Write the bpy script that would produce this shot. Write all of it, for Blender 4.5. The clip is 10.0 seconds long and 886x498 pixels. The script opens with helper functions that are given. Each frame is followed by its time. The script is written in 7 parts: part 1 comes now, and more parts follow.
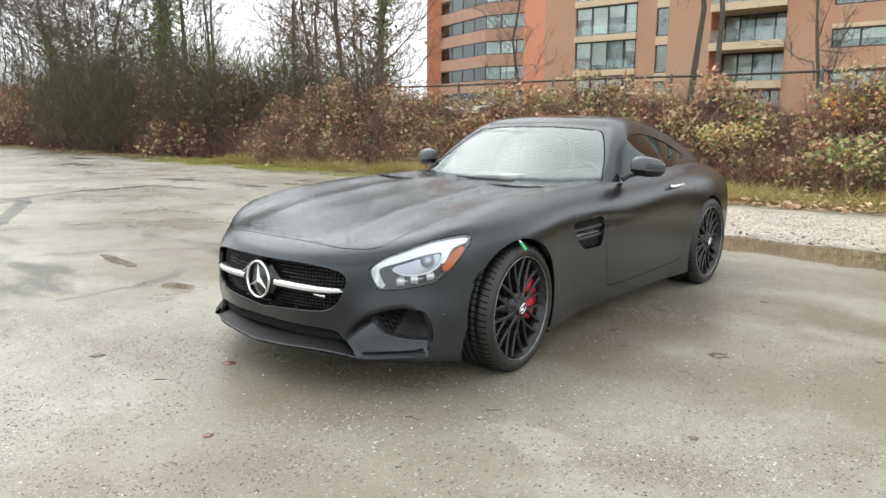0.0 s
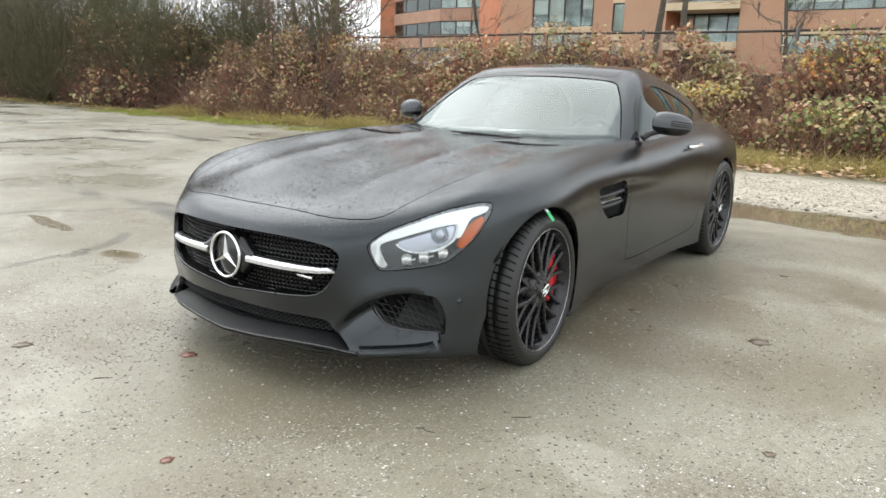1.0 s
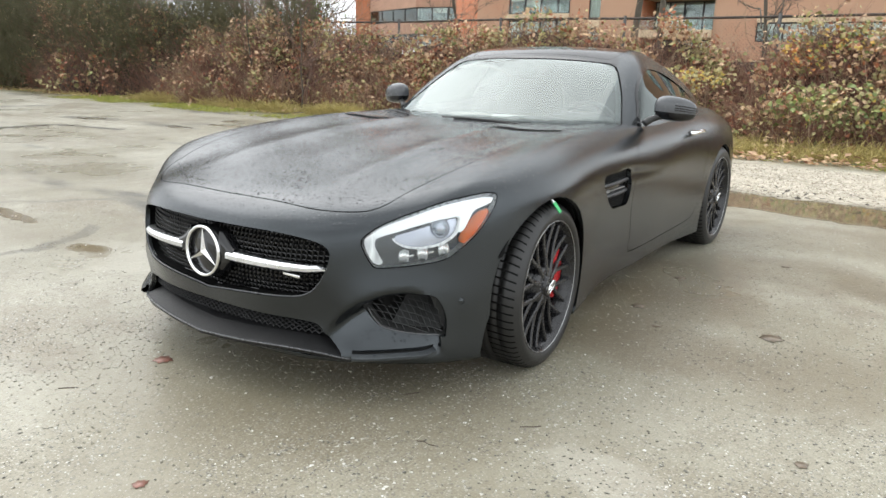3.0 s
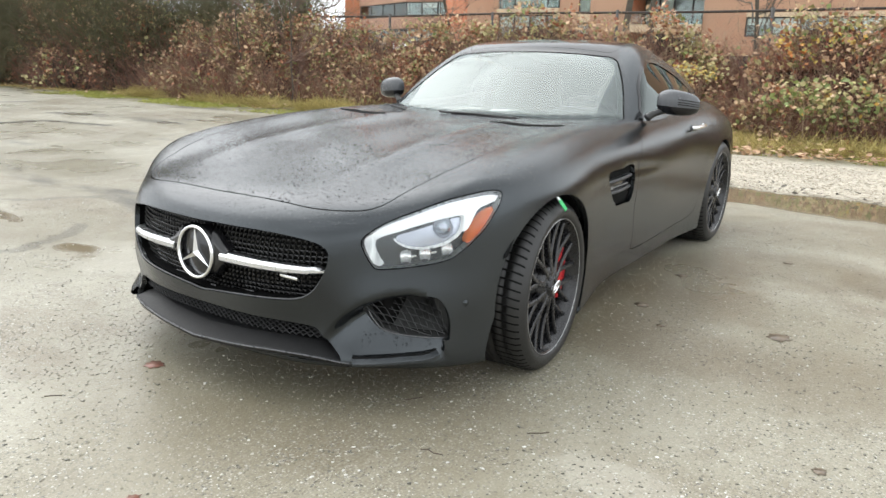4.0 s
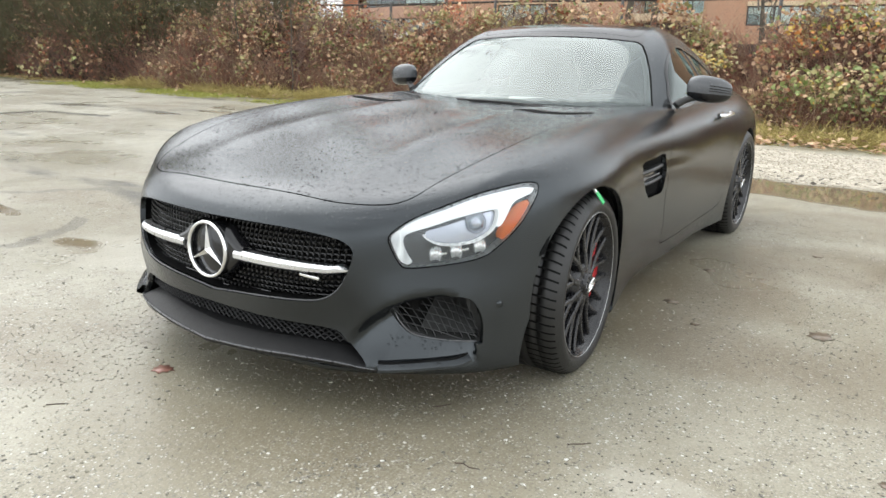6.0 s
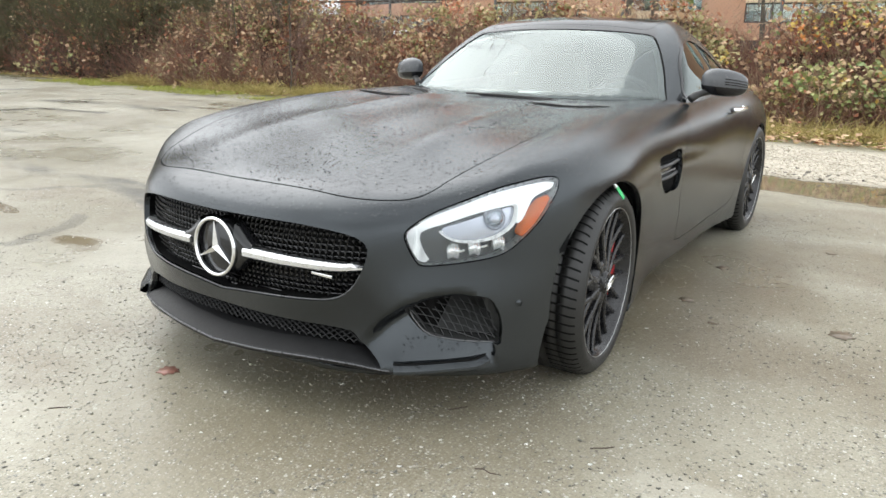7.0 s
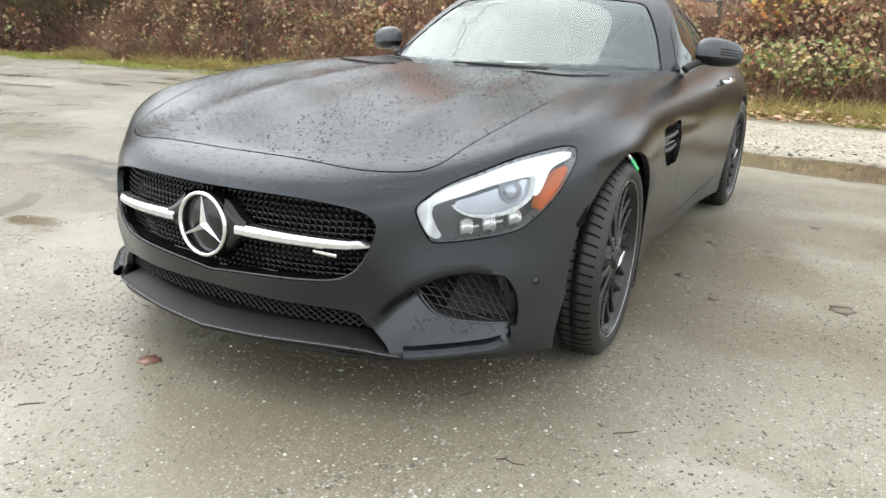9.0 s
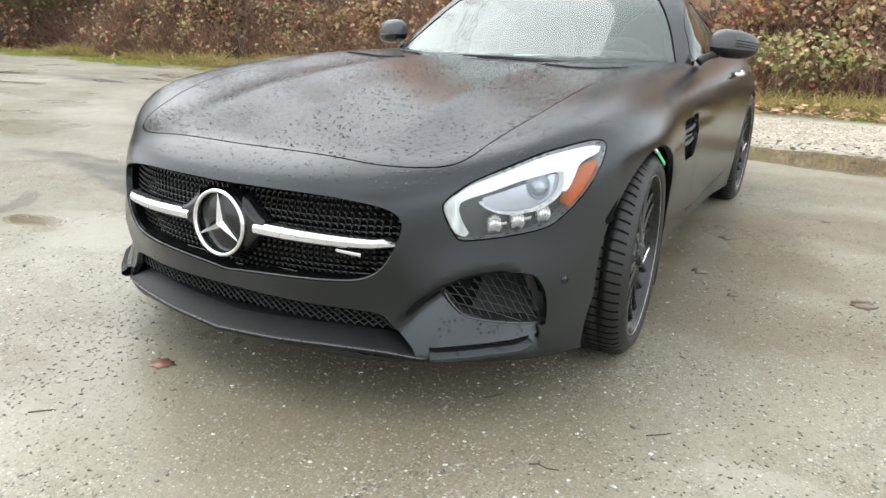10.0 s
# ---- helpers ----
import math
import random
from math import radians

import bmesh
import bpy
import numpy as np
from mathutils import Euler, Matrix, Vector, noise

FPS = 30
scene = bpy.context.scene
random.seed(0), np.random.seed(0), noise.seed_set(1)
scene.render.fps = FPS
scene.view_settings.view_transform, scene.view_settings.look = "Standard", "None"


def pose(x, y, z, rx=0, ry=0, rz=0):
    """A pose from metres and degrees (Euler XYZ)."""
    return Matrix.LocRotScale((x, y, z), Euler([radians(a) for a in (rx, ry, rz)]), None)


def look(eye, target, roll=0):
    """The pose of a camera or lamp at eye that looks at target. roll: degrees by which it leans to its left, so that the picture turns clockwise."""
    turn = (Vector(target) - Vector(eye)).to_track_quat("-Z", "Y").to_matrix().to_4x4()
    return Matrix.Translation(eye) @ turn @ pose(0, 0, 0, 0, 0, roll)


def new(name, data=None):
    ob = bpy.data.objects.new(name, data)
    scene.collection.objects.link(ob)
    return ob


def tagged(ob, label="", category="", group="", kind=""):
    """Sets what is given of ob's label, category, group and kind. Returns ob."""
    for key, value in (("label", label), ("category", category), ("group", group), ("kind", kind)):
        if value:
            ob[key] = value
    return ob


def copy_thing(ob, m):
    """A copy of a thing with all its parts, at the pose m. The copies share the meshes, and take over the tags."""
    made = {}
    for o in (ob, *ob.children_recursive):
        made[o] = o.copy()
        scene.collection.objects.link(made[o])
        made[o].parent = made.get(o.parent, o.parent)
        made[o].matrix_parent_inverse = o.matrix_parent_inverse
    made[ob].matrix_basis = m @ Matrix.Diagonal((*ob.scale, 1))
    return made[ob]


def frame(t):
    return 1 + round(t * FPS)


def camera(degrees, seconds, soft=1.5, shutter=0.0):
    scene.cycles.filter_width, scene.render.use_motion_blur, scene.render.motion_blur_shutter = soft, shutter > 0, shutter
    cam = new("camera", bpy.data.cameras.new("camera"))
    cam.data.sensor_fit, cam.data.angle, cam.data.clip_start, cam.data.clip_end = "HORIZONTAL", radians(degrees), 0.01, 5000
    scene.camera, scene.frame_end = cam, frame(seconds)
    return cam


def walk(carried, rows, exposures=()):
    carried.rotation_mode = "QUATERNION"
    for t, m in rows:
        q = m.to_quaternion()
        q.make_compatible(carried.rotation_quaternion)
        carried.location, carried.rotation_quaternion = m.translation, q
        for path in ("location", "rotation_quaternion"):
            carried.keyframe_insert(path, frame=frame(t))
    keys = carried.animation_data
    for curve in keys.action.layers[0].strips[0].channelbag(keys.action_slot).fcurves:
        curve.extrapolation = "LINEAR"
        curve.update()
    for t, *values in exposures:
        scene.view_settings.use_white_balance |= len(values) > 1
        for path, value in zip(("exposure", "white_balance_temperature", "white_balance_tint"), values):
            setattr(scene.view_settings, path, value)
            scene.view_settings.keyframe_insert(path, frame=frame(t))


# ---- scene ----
cam = camera(64.4, 10.0)
PATH = [
    (0, (2.856, 2.834, 1.235), (1.355, 1.561, 0.882), 0.3),
    (0.5, (2.694, 2.528, 1.198), (1.183, 1.29, 0.773), 0.7),
    (1, (2.544, 2.255, 1.171), (0.975, 1.108, 0.704), 1.6),
    (1.5, (2.495, 2.179, 1.157), (0.909, 1.059, 0.678), 1.8),
    (2, (2.468, 2.141, 1.151), (0.876, 1.032, 0.665), 1.9),
    (2.5, (2.439, 2.099, 1.144), (0.843, 0.998, 0.652), 1.8),
    (4, (2.359, 1.972, 1.13), (0.745, 0.908, 0.62), 1.7),
    (4.5, (2.335, 1.925, 1.123), (0.718, 0.865, 0.608), 1.6),
    (5, (2.313, 1.879, 1.117), (0.695, 0.826, 0.595), 1.8),
    (5.5, (2.294, 1.837, 1.111), (0.677, 0.785, 0.584), 1.7),
    (6, (2.276, 1.793, 1.101), (0.664, 0.737, 0.566), 1.6),
    (7.5, (2.236, 1.656, 1.063), (0.615, 0.623, 0.51), 1.5),
    (8, (2.228, 1.604, 1.049), (0.589, 0.609, 0.477), 1.8),
    (8.5, (2.219, 1.553, 1.037), (0.566, 0.591, 0.451), 2.0),
    (9, (2.21, 1.499, 1.023), (0.543, 0.567, 0.429), 2.1),
    (9.5, (2.205, 1.444, 1.015), (0.534, 0.528, 0.407), 2.0),
    (10, (2.2, 1.389, 1.007), (0.524, 0.479, 0.402), 1.9),
]
walk(cam, [(t, look(eye, target, roll)) for t, eye, target, roll in PATH], [(0, 1.00), (4, 1.13), (10, 1.18)])

# ---- world and light: a bright overcast day ----
SUN_ELEV, SUN_TURN = 55.0, 192.0
world = bpy.data.worlds.new("overcast_sky")
scene.world = world
world.use_nodes = True
wt = world.node_tree
wt.nodes.clear()
sky = wt.nodes.new("ShaderNodeTexSky")
sky.sky_type, sky.sun_disc = "NISHITA", False
sky.sun_elevation, sky.sun_rotation = radians(SUN_ELEV), radians(SUN_TURN)
sky.dust_density, sky.air_density = 6.0, 1.0
grey = wt.nodes.new("ShaderNodeHueSaturation")
grey.inputs["Saturation"].default_value = 0.12
cloud_co = wt.nodes.new("ShaderNodeTexCoord")
cloud = wt.nodes.new("ShaderNodeTexNoise")
cloud.inputs["Scale"].default_value, cloud.inputs["Detail"].default_value = 1.6, 4.0
ramp = wt.nodes.new("ShaderNodeMapRange")
ramp.inputs[1].default_value, ramp.inputs[2].default_value = 0.3, 0.7
ramp.inputs[3].default_value, ramp.inputs[4].default_value = 0.66, 1.36
cloud_mix = wt.nodes.new("ShaderNodeMix")
cloud_mix.data_type, cloud_mix.blend_type = "RGBA", "MULTIPLY"
cloud_mix.inputs[0].default_value = 1.0
veil = wt.nodes.new("ShaderNodeMix")
veil.data_type = "RGBA"
veil.inputs[0].default_value = 0.75
veil.inputs[7].default_value = (9.6, 10.0, 10.3, 1)
back = wt.nodes.new("ShaderNodeBackground")
back.inputs["Strength"].default_value = 0.086
wout = wt.nodes.new("ShaderNodeOutputWorld")
wt.links.new(sky.outputs[0], grey.inputs["Color"])
wt.links.new(grey.outputs[0], veil.inputs[6])
wt.links.new(cloud_co.outputs["Generated"], cloud.inputs["Vector"])
wt.links.new(cloud.outputs[0], ramp.inputs[0])
wt.links.new(veil.outputs[2], cloud_mix.inputs[6])
wt.links.new(ramp.outputs[0], cloud_mix.inputs[7])
# a bright overcast sky, a little brighter overhead
height = wt.nodes.new("ShaderNodeSeparateXYZ")
lift = wt.nodes.new("ShaderNodeMapRange")
lift.inputs[1].default_value, lift.inputs[2].default_value = 0.0, 1.0
lift.inputs[3].default_value, lift.inputs[4].default_value = 1.22, 1.34
zenith = wt.nodes.new("ShaderNodeMix")
zenith.data_type, zenith.blend_type = "RGBA", "MULTIPLY"
zenith.inputs[0].default_value = 1.0
wt.links.new(cloud_co.outputs["Generated"], height.inputs[0])
wt.links.new(height.outputs[2], lift.inputs[0])
wt.links.new(cloud_mix.outputs[2], zenith.inputs[6])
wt.links.new(lift.outputs[0], zenith.inputs[7])
wt.links.new(zenith.outputs[2], back.inputs["Color"])
wt.links.new(back.outputs[0], wout.inputs["Surface"])
sun = new("sun", bpy.data.lights.new("sun", "SUN"))
sun.data.energy, sun.data.angle, sun.data.color = 0.6, radians(60), (1.0, 0.985, 0.96)
SUN_WAY = Vector((math.sin(radians(SUN_TURN)) * math.cos(radians(SUN_ELEV)), math.cos(radians(SUN_TURN)) * math.cos(radians(SUN_ELEV)), math.sin(radians(SUN_ELEV))))
sun.matrix_world = look(SUN_WAY * 30, (0, 0, 0))


# ---- helpers of this scene ----
def part(name, bm, material, parent=None, label="", smooth=True):
    me = bpy.data.meshes.new(name)
    bm.to_mesh(me)
    bm.free()
    if material is not None:
        me.materials.append(material)
    if smooth:
        me.shade_smooth()
    ob = new(name, me)
    if parent is not None:
        ob.parent = parent
    if label:
        ob["label"] = label
    return ob


def raw(name, verts, faces, material, parent=None, label="", smooth=True, normals=None):
    me = bpy.data.meshes.new(name)
    me.from_pydata([tuple(map(float, v)) for v in verts], [], [tuple(int(i) for i in f) for f in faces])
    if material is not None:
        me.materials.append(material)
    if smooth:
        me.shade_smooth()
    if normals is not None:
        me.normals_split_custom_set_from_vertices([tuple(map(float, n)) for n in normals])
    ob = new(name, me)
    if parent is not None:
        ob.parent = parent
    if label:
        ob["label"] = label
    return ob


def thing(name, label, category, at=None, group="", kind=""):
    ob = new(name)
    ob.empty_display_size = 0.1
    if at is not None:
        ob.matrix_basis = at
    return tagged(ob, label, category, group, kind)


def box_bm(x0, x1, y0, y1, z0, z1, bevel=0.0, segs=2, bm=None):
    own = bmesh.new()
    bmesh.ops.create_cube(own, size=1, matrix=Matrix.Translation(((x0 + x1) / 2, (y0 + y1) / 2, (z0 + z1) / 2)) @ Matrix.Diagonal((x1 - x0, y1 - y0, z1 - z0, 1)))
    if bevel > 0:
        bmesh.ops.bevel(own, geom=own.edges[:], offset=bevel, segments=segs, affect="EDGES", profile=0.5)
    if bm is None:
        return own
    join(bm, own)
    return bm


def join(bm, other, m=None):
    """Adds the faces of another bmesh to bm and frees it."""
    if m is not None:
        other.transform(m)
    place = {v: bm.verts.new(v.co) for v in other.verts}
    for f in other.faces:
        try:
            bm.faces.new([place[v] for v in f.verts])
        except ValueError:
            pass
    other.free()
    return bm


def tube(points, radii, sides=8, bm=None, cap=True):
    """A tapered tube along points."""
    bm = bm or bmesh.new()
    points = [Vector(p) for p in points]
    if not hasattr(radii, "__len__"):
        radii = [radii] * len(points)
    rings = []
    up = Vector((0.13, 0.21, 1)).normalized()
    for i, p in enumerate(points):
        d = (points[min(i + 1, len(points) - 1)] - points[max(i - 1, 0)]).normalized()
        a = d.cross(up if abs(d.dot(up)) < 0.95 else Vector((1, 0, 0))).normalized()
        b = d.cross(a)
        rings.append([bm.verts.new(p + (a * math.cos(k * math.tau / sides) + b * math.sin(k * math.tau / sides)) * radii[i]) for k in range(sides)])
    for r0, r1 in zip(rings, rings[1:]):
        for k in range(sides):
            bm.faces.new((r0[k], r0[(k + 1) % sides], r1[(k + 1) % sides], r1[k]))
    if cap:
        bm.faces.new(rings[0][::-1])
        bm.faces.new(rings[-1])
    return bm


def lathe(profile, segs=64, axis="y", bm=None, closed=False):
    """Turns a profile of (radius, along) round an axis."""
    bm = bm or bmesh.new()
    cols = []
    for k in range(segs):
        a = k * math.tau / segs
        c, s = math.cos(a), math.sin(a)
        col = []
        for r, h in profile:
            col.append(bm.verts.new((r * c, h, r * s) if axis == "y" else (h, r * c, r * s) if axis == "x" else (r * c, r * s, h)))
        cols.append(col)
    n = len(profile)
    for k in range(segs):
        a, b = cols[k], cols[(k + 1) % segs]
        for i in range(n if closed else n - 1):
            j = (i + 1) % n
            bm.faces.new((a[i], a[j], b[j], b[i]))
    return bm


# ---- materials ----
def nodes_of(name):
    m = bpy.data.materials.new(name)
    m.use_nodes = True
    nt = m.node_tree
    return m, nt, nt.nodes["Principled BSDF"]


def noise_node(nt, scale, detail=4.0, rough=0.6, coords="Object"):
    co = nt.nodes.new("ShaderNodeTexCoord")
    n = nt.nodes.new("ShaderNodeTexNoise")
    n.inputs["Scale"].default_value, n.inputs["Detail"].default_value, n.inputs["Roughness"].default_value = scale, detail, rough
    nt.links.new(co.outputs[coords], n.inputs["Vector"])
    return n


def mixed(nt, fac, a, b, kind="MIX"):
    n = nt.nodes.new("ShaderNodeMix")
    n.data_type, n.blend_type = "RGBA", kind
    for slot, v in ((0, fac), (6, a), (7, b)):
        if hasattr(v, "is_output"):
            nt.links.new(v, n.inputs[slot])
        elif slot == 0:
            n.inputs[0].default_value = v
        else:
            n.inputs[slot].default_value = (*v[:3], 1)
    return n.outputs[2]


def ranged(nt, v, lo, hi, to_lo=0.0, to_hi=1.0, smooth=False):
    n = nt.nodes.new("ShaderNodeMapRange")
    n.inputs[1].default_value, n.inputs[2].default_value, n.inputs[3].default_value, n.inputs[4].default_value = lo, hi, to_lo, to_hi
    if smooth:
        n.interpolation_type = "SMOOTHSTEP"
    nt.links.new(v, n.inputs[0])
    return n.outputs[0]


def calc(nt, op, a, b=0.0):
    n = nt.nodes.new("ShaderNodeMath")
    n.operation = op
    for i, v in enumerate((a, b)):
        if hasattr(v, "is_output"):
            nt.links.new(v, n.inputs[i])
        else:
            n.inputs[i].default_value = v
    return n.outputs[0]


def bumped(nt, height, strength, dist, bsdf):
    n = nt.nodes.new("ShaderNodeBump")
    n.inputs["Strength"].default_value, n.inputs["Distance"].default_value = strength, dist
    nt.links.new(height, n.inputs["Height"])
    nt.links.new(n.outputs[0], bsdf.inputs["Normal"])


def plain(name, colour, rough=0.5, metal=0.0, vary=0.25, scale=8.0, bump=0.1, fine=60.0, bump_dist=0.002):
    """A surface with two scales of variation."""
    m, nt, b = nodes_of(name)
    n1, n2 = noise_node(nt, scale), noise_node(nt, fine, 3.0)
    f = calc(nt, "ADD", calc(nt, "MULTIPLY", n1.outputs[0], 0.65), calc(nt, "MULTIPLY", n2.outputs[0], 0.35))
    f = ranged(nt, f, 0.3, 0.7)
    dark, light = [c * (1 - vary) for c in colour], [min(1, c * (1 + vary)) for c in colour]
    nt.links.new(mixed(nt, f, dark, light), b.inputs["Base Color"])
    nt.links.new(ranged(nt, n2.outputs[0], 0.3, 0.7, max(0.02, rough - 0.07), min(1, rough + 0.07)), b.inputs["Roughness"])
    b.inputs["Metallic"].default_value = metal
    if bump:
        bumped(nt, n2.outputs[0], bump, bump_dist, b)
    return m


def leafy(name, c1, c2, rough=0.55, through_light=0.25):
    """Leaves, varied from leaf to leaf."""
    m, nt, b = nodes_of(name)
    geo = nt.nodes.new("ShaderNodeNewGeometry")
    n = noise_node(nt, 1.1, 2.0)
    f = calc(nt, "ADD", calc(nt, "MULTIPLY", geo.outputs["Random Per Island"], 0.7), calc(nt, "MULTIPLY", n.outputs[0], 0.3))
    nt.links.new(mixed(nt, f, c1, c2), b.inputs["Base Color"])
    b.inputs["Roughness"].default_value = rough
    if through_light:
        tr = nt.nodes.new("ShaderNodeBsdfTranslucent")
        nt.links.new(mixed(nt, f, c1, c2), tr.inputs["Color"])
        mx = nt.nodes.new("ShaderNodeMixShader")
        mx.inputs[0].default_value = through_light
        nt.links.new(b.outputs[0], mx.inputs[1])
        nt.links.new(tr.outputs[0], mx.inputs[2])
        nt.links.new(mx.outputs[0], nt.nodes["Material Output"].inputs["Surface"])
    return m


def paint_matte():
    """Satin black wrap with rain beads and darker dry smears."""
    m, nt, b = nodes_of("satin_black_paint")
    co = nt.nodes.new("ShaderNodeTexCoord")
    n1, n2 = noise_node(nt, 2.2, 4.0), noise_node(nt, 700.0, 2.0)
    nt.links.new(mixed(nt, ranged(nt, n1.outputs[0], 0.3, 0.7), (0.0050, 0.0055, 0.0063), (0.0075, 0.0082, 0.0092)), b.inputs["Base Color"])
    v = nt.nodes.new("ShaderNodeTexVoronoi")
    v.inputs["Scale"].default_value = 78.0
    v.inputs["Randomness"].default_value = 1.0
    nt.links.new(co.outputs["Object"], v.inputs["Vector"])
    sep = nt.nodes.new("ShaderNodeSeparateColor")
    nt.links.new(v.outputs["Color"], sep.inputs[0])
    size = ranged(nt, sep.outputs[0], 0.40, 1.0, 0.05, 0.46)
    geo = nt.nodes.new("ShaderNodeNewGeometry")
    sx = nt.nodes.new("ShaderNodeSeparateXYZ")
    nt.links.new(geo.outputs["True Normal"], sx.inputs[0])
    up = ranged(nt, sx.outputs[2], 0.45, 0.85)
    bead = calc(nt, "MULTIPLY", ranged(nt, calc(nt, "SUBTRACT", size, v.outputs["Distance"]), 0.0, 0.10), up)
    nt.links.new(ranged(nt, bead, 0.0, 0.5, 0.22, 0.05), b.inputs["Roughness"])
    h = calc(nt, "ADD", calc(nt, "MULTIPLY", bead, 1.0), calc(nt, "MULTIPLY", n2.outputs[0], 0.02))
    bumped(nt, h, 1.0, 0.007, b)
    b.inputs["IOR"].default_value = 1.5
    b.inputs["Specular IOR Level"].default_value = 0.75
    b.inputs["Specular Tint"].default_value = (0.87, 0.95, 1.0, 1)
    return m


def glass_mat(name, tint=(0.75, 0.86, 0.82), rough=0.0, alpha=0.3):
    """Thin pane: mirror reflection over a tinted see-through."""
    m, nt, b = nodes_of(name)
    tr = nt.nodes.new("ShaderNodeBsdfTransparent")
    tr.inputs["Color"].default_value = (*tint, 1)
    gl = nt.nodes.new("ShaderNodeBsdfGlossy")
    gl.inputs["Roughness"].default_value = rough
    gl.inputs["Color"].default_value = (0.92, 1.0, 0.985, 1)
    fr = nt.nodes.new("ShaderNodeFresnel")
    fr.inputs["IOR"].default_value = 1.0 + alpha * 2.2
    mx = nt.nodes.new("ShaderNodeMixShader")
    nt.links.new(fr.outputs[0], mx.inputs[0])
    nt.links.new(tr.outputs[0], mx.inputs[1])
    nt.links.new(gl.outputs[0], mx.inputs[2])
    nt.links.new(mx.outputs[0], nt.nodes["Material Output"].inputs["Surface"])
    return m


PAINT = paint_matte()
BLACK_TRIM = plain("black_plastic_trim", (0.012, 0.012, 0.012), 0.45, vary=0.2, scale=20)
GLOSS_BLACK = plain("gloss_black", (0.008, 0.008, 0.009), 0.12, vary=0.1, bump=0.0)
# near-black: stands in for shade in recesses and grooves, also linings, joints, seals
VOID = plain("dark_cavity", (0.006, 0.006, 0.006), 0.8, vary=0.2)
# dark grey, lighter than the mesh before it
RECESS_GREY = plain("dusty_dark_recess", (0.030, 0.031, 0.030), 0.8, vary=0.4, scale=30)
SLOT_SHADE = plain("unlit_black_slot", (0.004, 0.004, 0.004), 0.95, vary=0.1, bump=0.0)
for dull in (VOID, SLOT_SHADE):
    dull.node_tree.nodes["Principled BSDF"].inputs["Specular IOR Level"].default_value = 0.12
CHROME = plain("bright_chrome", (0.83, 0.84, 0.85), 0.10, 1.0, vary=0.03, bump=0.0)
SATIN_METAL = plain("satin_aluminium", (0.70, 0.71, 0.72), 0.30, 1.0, vary=0.05, bump=0.0)
RUBBER = plain("tyre_rubber", (0.013, 0.013, 0.0128), 0.46, vary=0.3, scale=14, bump=0.3, fine=120)
RIM_BLACK = plain("satin_black_alloy", (0.012, 0.012, 0.0135), 0.25, vary=0.15, scale=12, bump=0.03)
CALIPER_RED = plain("red_caliper_paint", (0.45, 0.010, 0.016), 0.3, vary=0.1, bump=0.0)
DISC_STEEL = plain("brake_disc_steel", (0.05, 0.05, 0.05), 0.4, 0.9, vary=0.25, scale=30, bump=0.1)
AMBER = plain("amber_lens", (0.62, 0.13, 0.015), 0.22, vary=0.12, bump=0.0)
WINDSCREEN = glass_mat("windscreen_glass", (0.66, 0.80, 0.79), 0.0, 0.44)
SIDE_GLASS = glass_mat("side_window_glass", (0.13, 0.21, 0.165), 0.0, 0.17)
LIP_BLACK = plain("dull_black_splitter", (0.008, 0.008, 0.0085), 0.55, vary=0.3, scale=25, bump=0.2, fine=150)
LIP_BLACK.node_tree.nodes["Principled BSDF"].inputs["Specular IOR Level"].default_value = 0.35
LIP_EDGE = plain("satin_edge_strip", (0.10, 0.102, 0.106), 0.30, 0.5, vary=0.15, bump=0.0)
LAMP_GLASS = glass_mat("lamp_cover", (0.96, 0.97, 0.97), 0.0, 0.24)

# ---- the car: skin as a smooth field, cut into panels ----
class Sheet:
    """A smooth sheet through a small table of values (natural cubic splines both ways)."""

    def __init__(self, us, vs, table):
        self.us, self.vs, self.c = np.array(us, float), np.array(vs, float), np.array(table, float)
        self.mu, self.mv = self.curv(self.us), self.curv(self.vs)

    @staticmethod
    def curv(k):
        n = len(k)
        a, r = np.eye(n), np.zeros((n, n))
        for i in range(1, n - 1):
            h0, h1 = k[i] - k[i - 1], k[i + 1] - k[i]
            a[i, i - 1], a[i, i], a[i, i + 1] = h0 / 6, (h0 + h1) / 3, h1 / 6
            r[i, i - 1], r[i, i], r[i, i + 1] = 1 / h0, -1 / h0 - 1 / h1, 1 / h1
        return np.linalg.solve(a, r)

    @staticmethod
    def basis(q, k, m):
        q = np.clip(q, k[0], k[-1])
        i = np.clip(np.searchsorted(k, q) - 1, 0, len(k) - 2)
        h = k[i + 1] - k[i]
        b = (q - k[i]) / h
        a = 1 - b
        out = ((a ** 3 - a) * h * h / 6)[:, None] * m[i] + ((b ** 3 - b) * h * h / 6)[:, None] * m[i + 1]
        rows = np.arange(len(q))
        out[rows, i] += a
        out[rows, i + 1] += b
        return out

    def __call__(self, u, v):
        u, v = np.broadcast_arrays(np.asarray(u, float), np.asarray(v, float))
        shape = u.shape
        bu, bv = self.basis(u.ravel(), self.us, self.mu), self.basis(v.ravel(), self.vs, self.mv)
        return np.einsum("pi,ij,pj->p", bu, self.c, bv, optimize=True).reshape(shape)


def smax(a, b, k):
    h = np.clip(0.5 + 0.5 * (a - b) / k, 0, 1)
    return b + (a - b) * h + k * h * (1 - h)


def smin(a, b, k):
    return -smax(-a, -b, k)


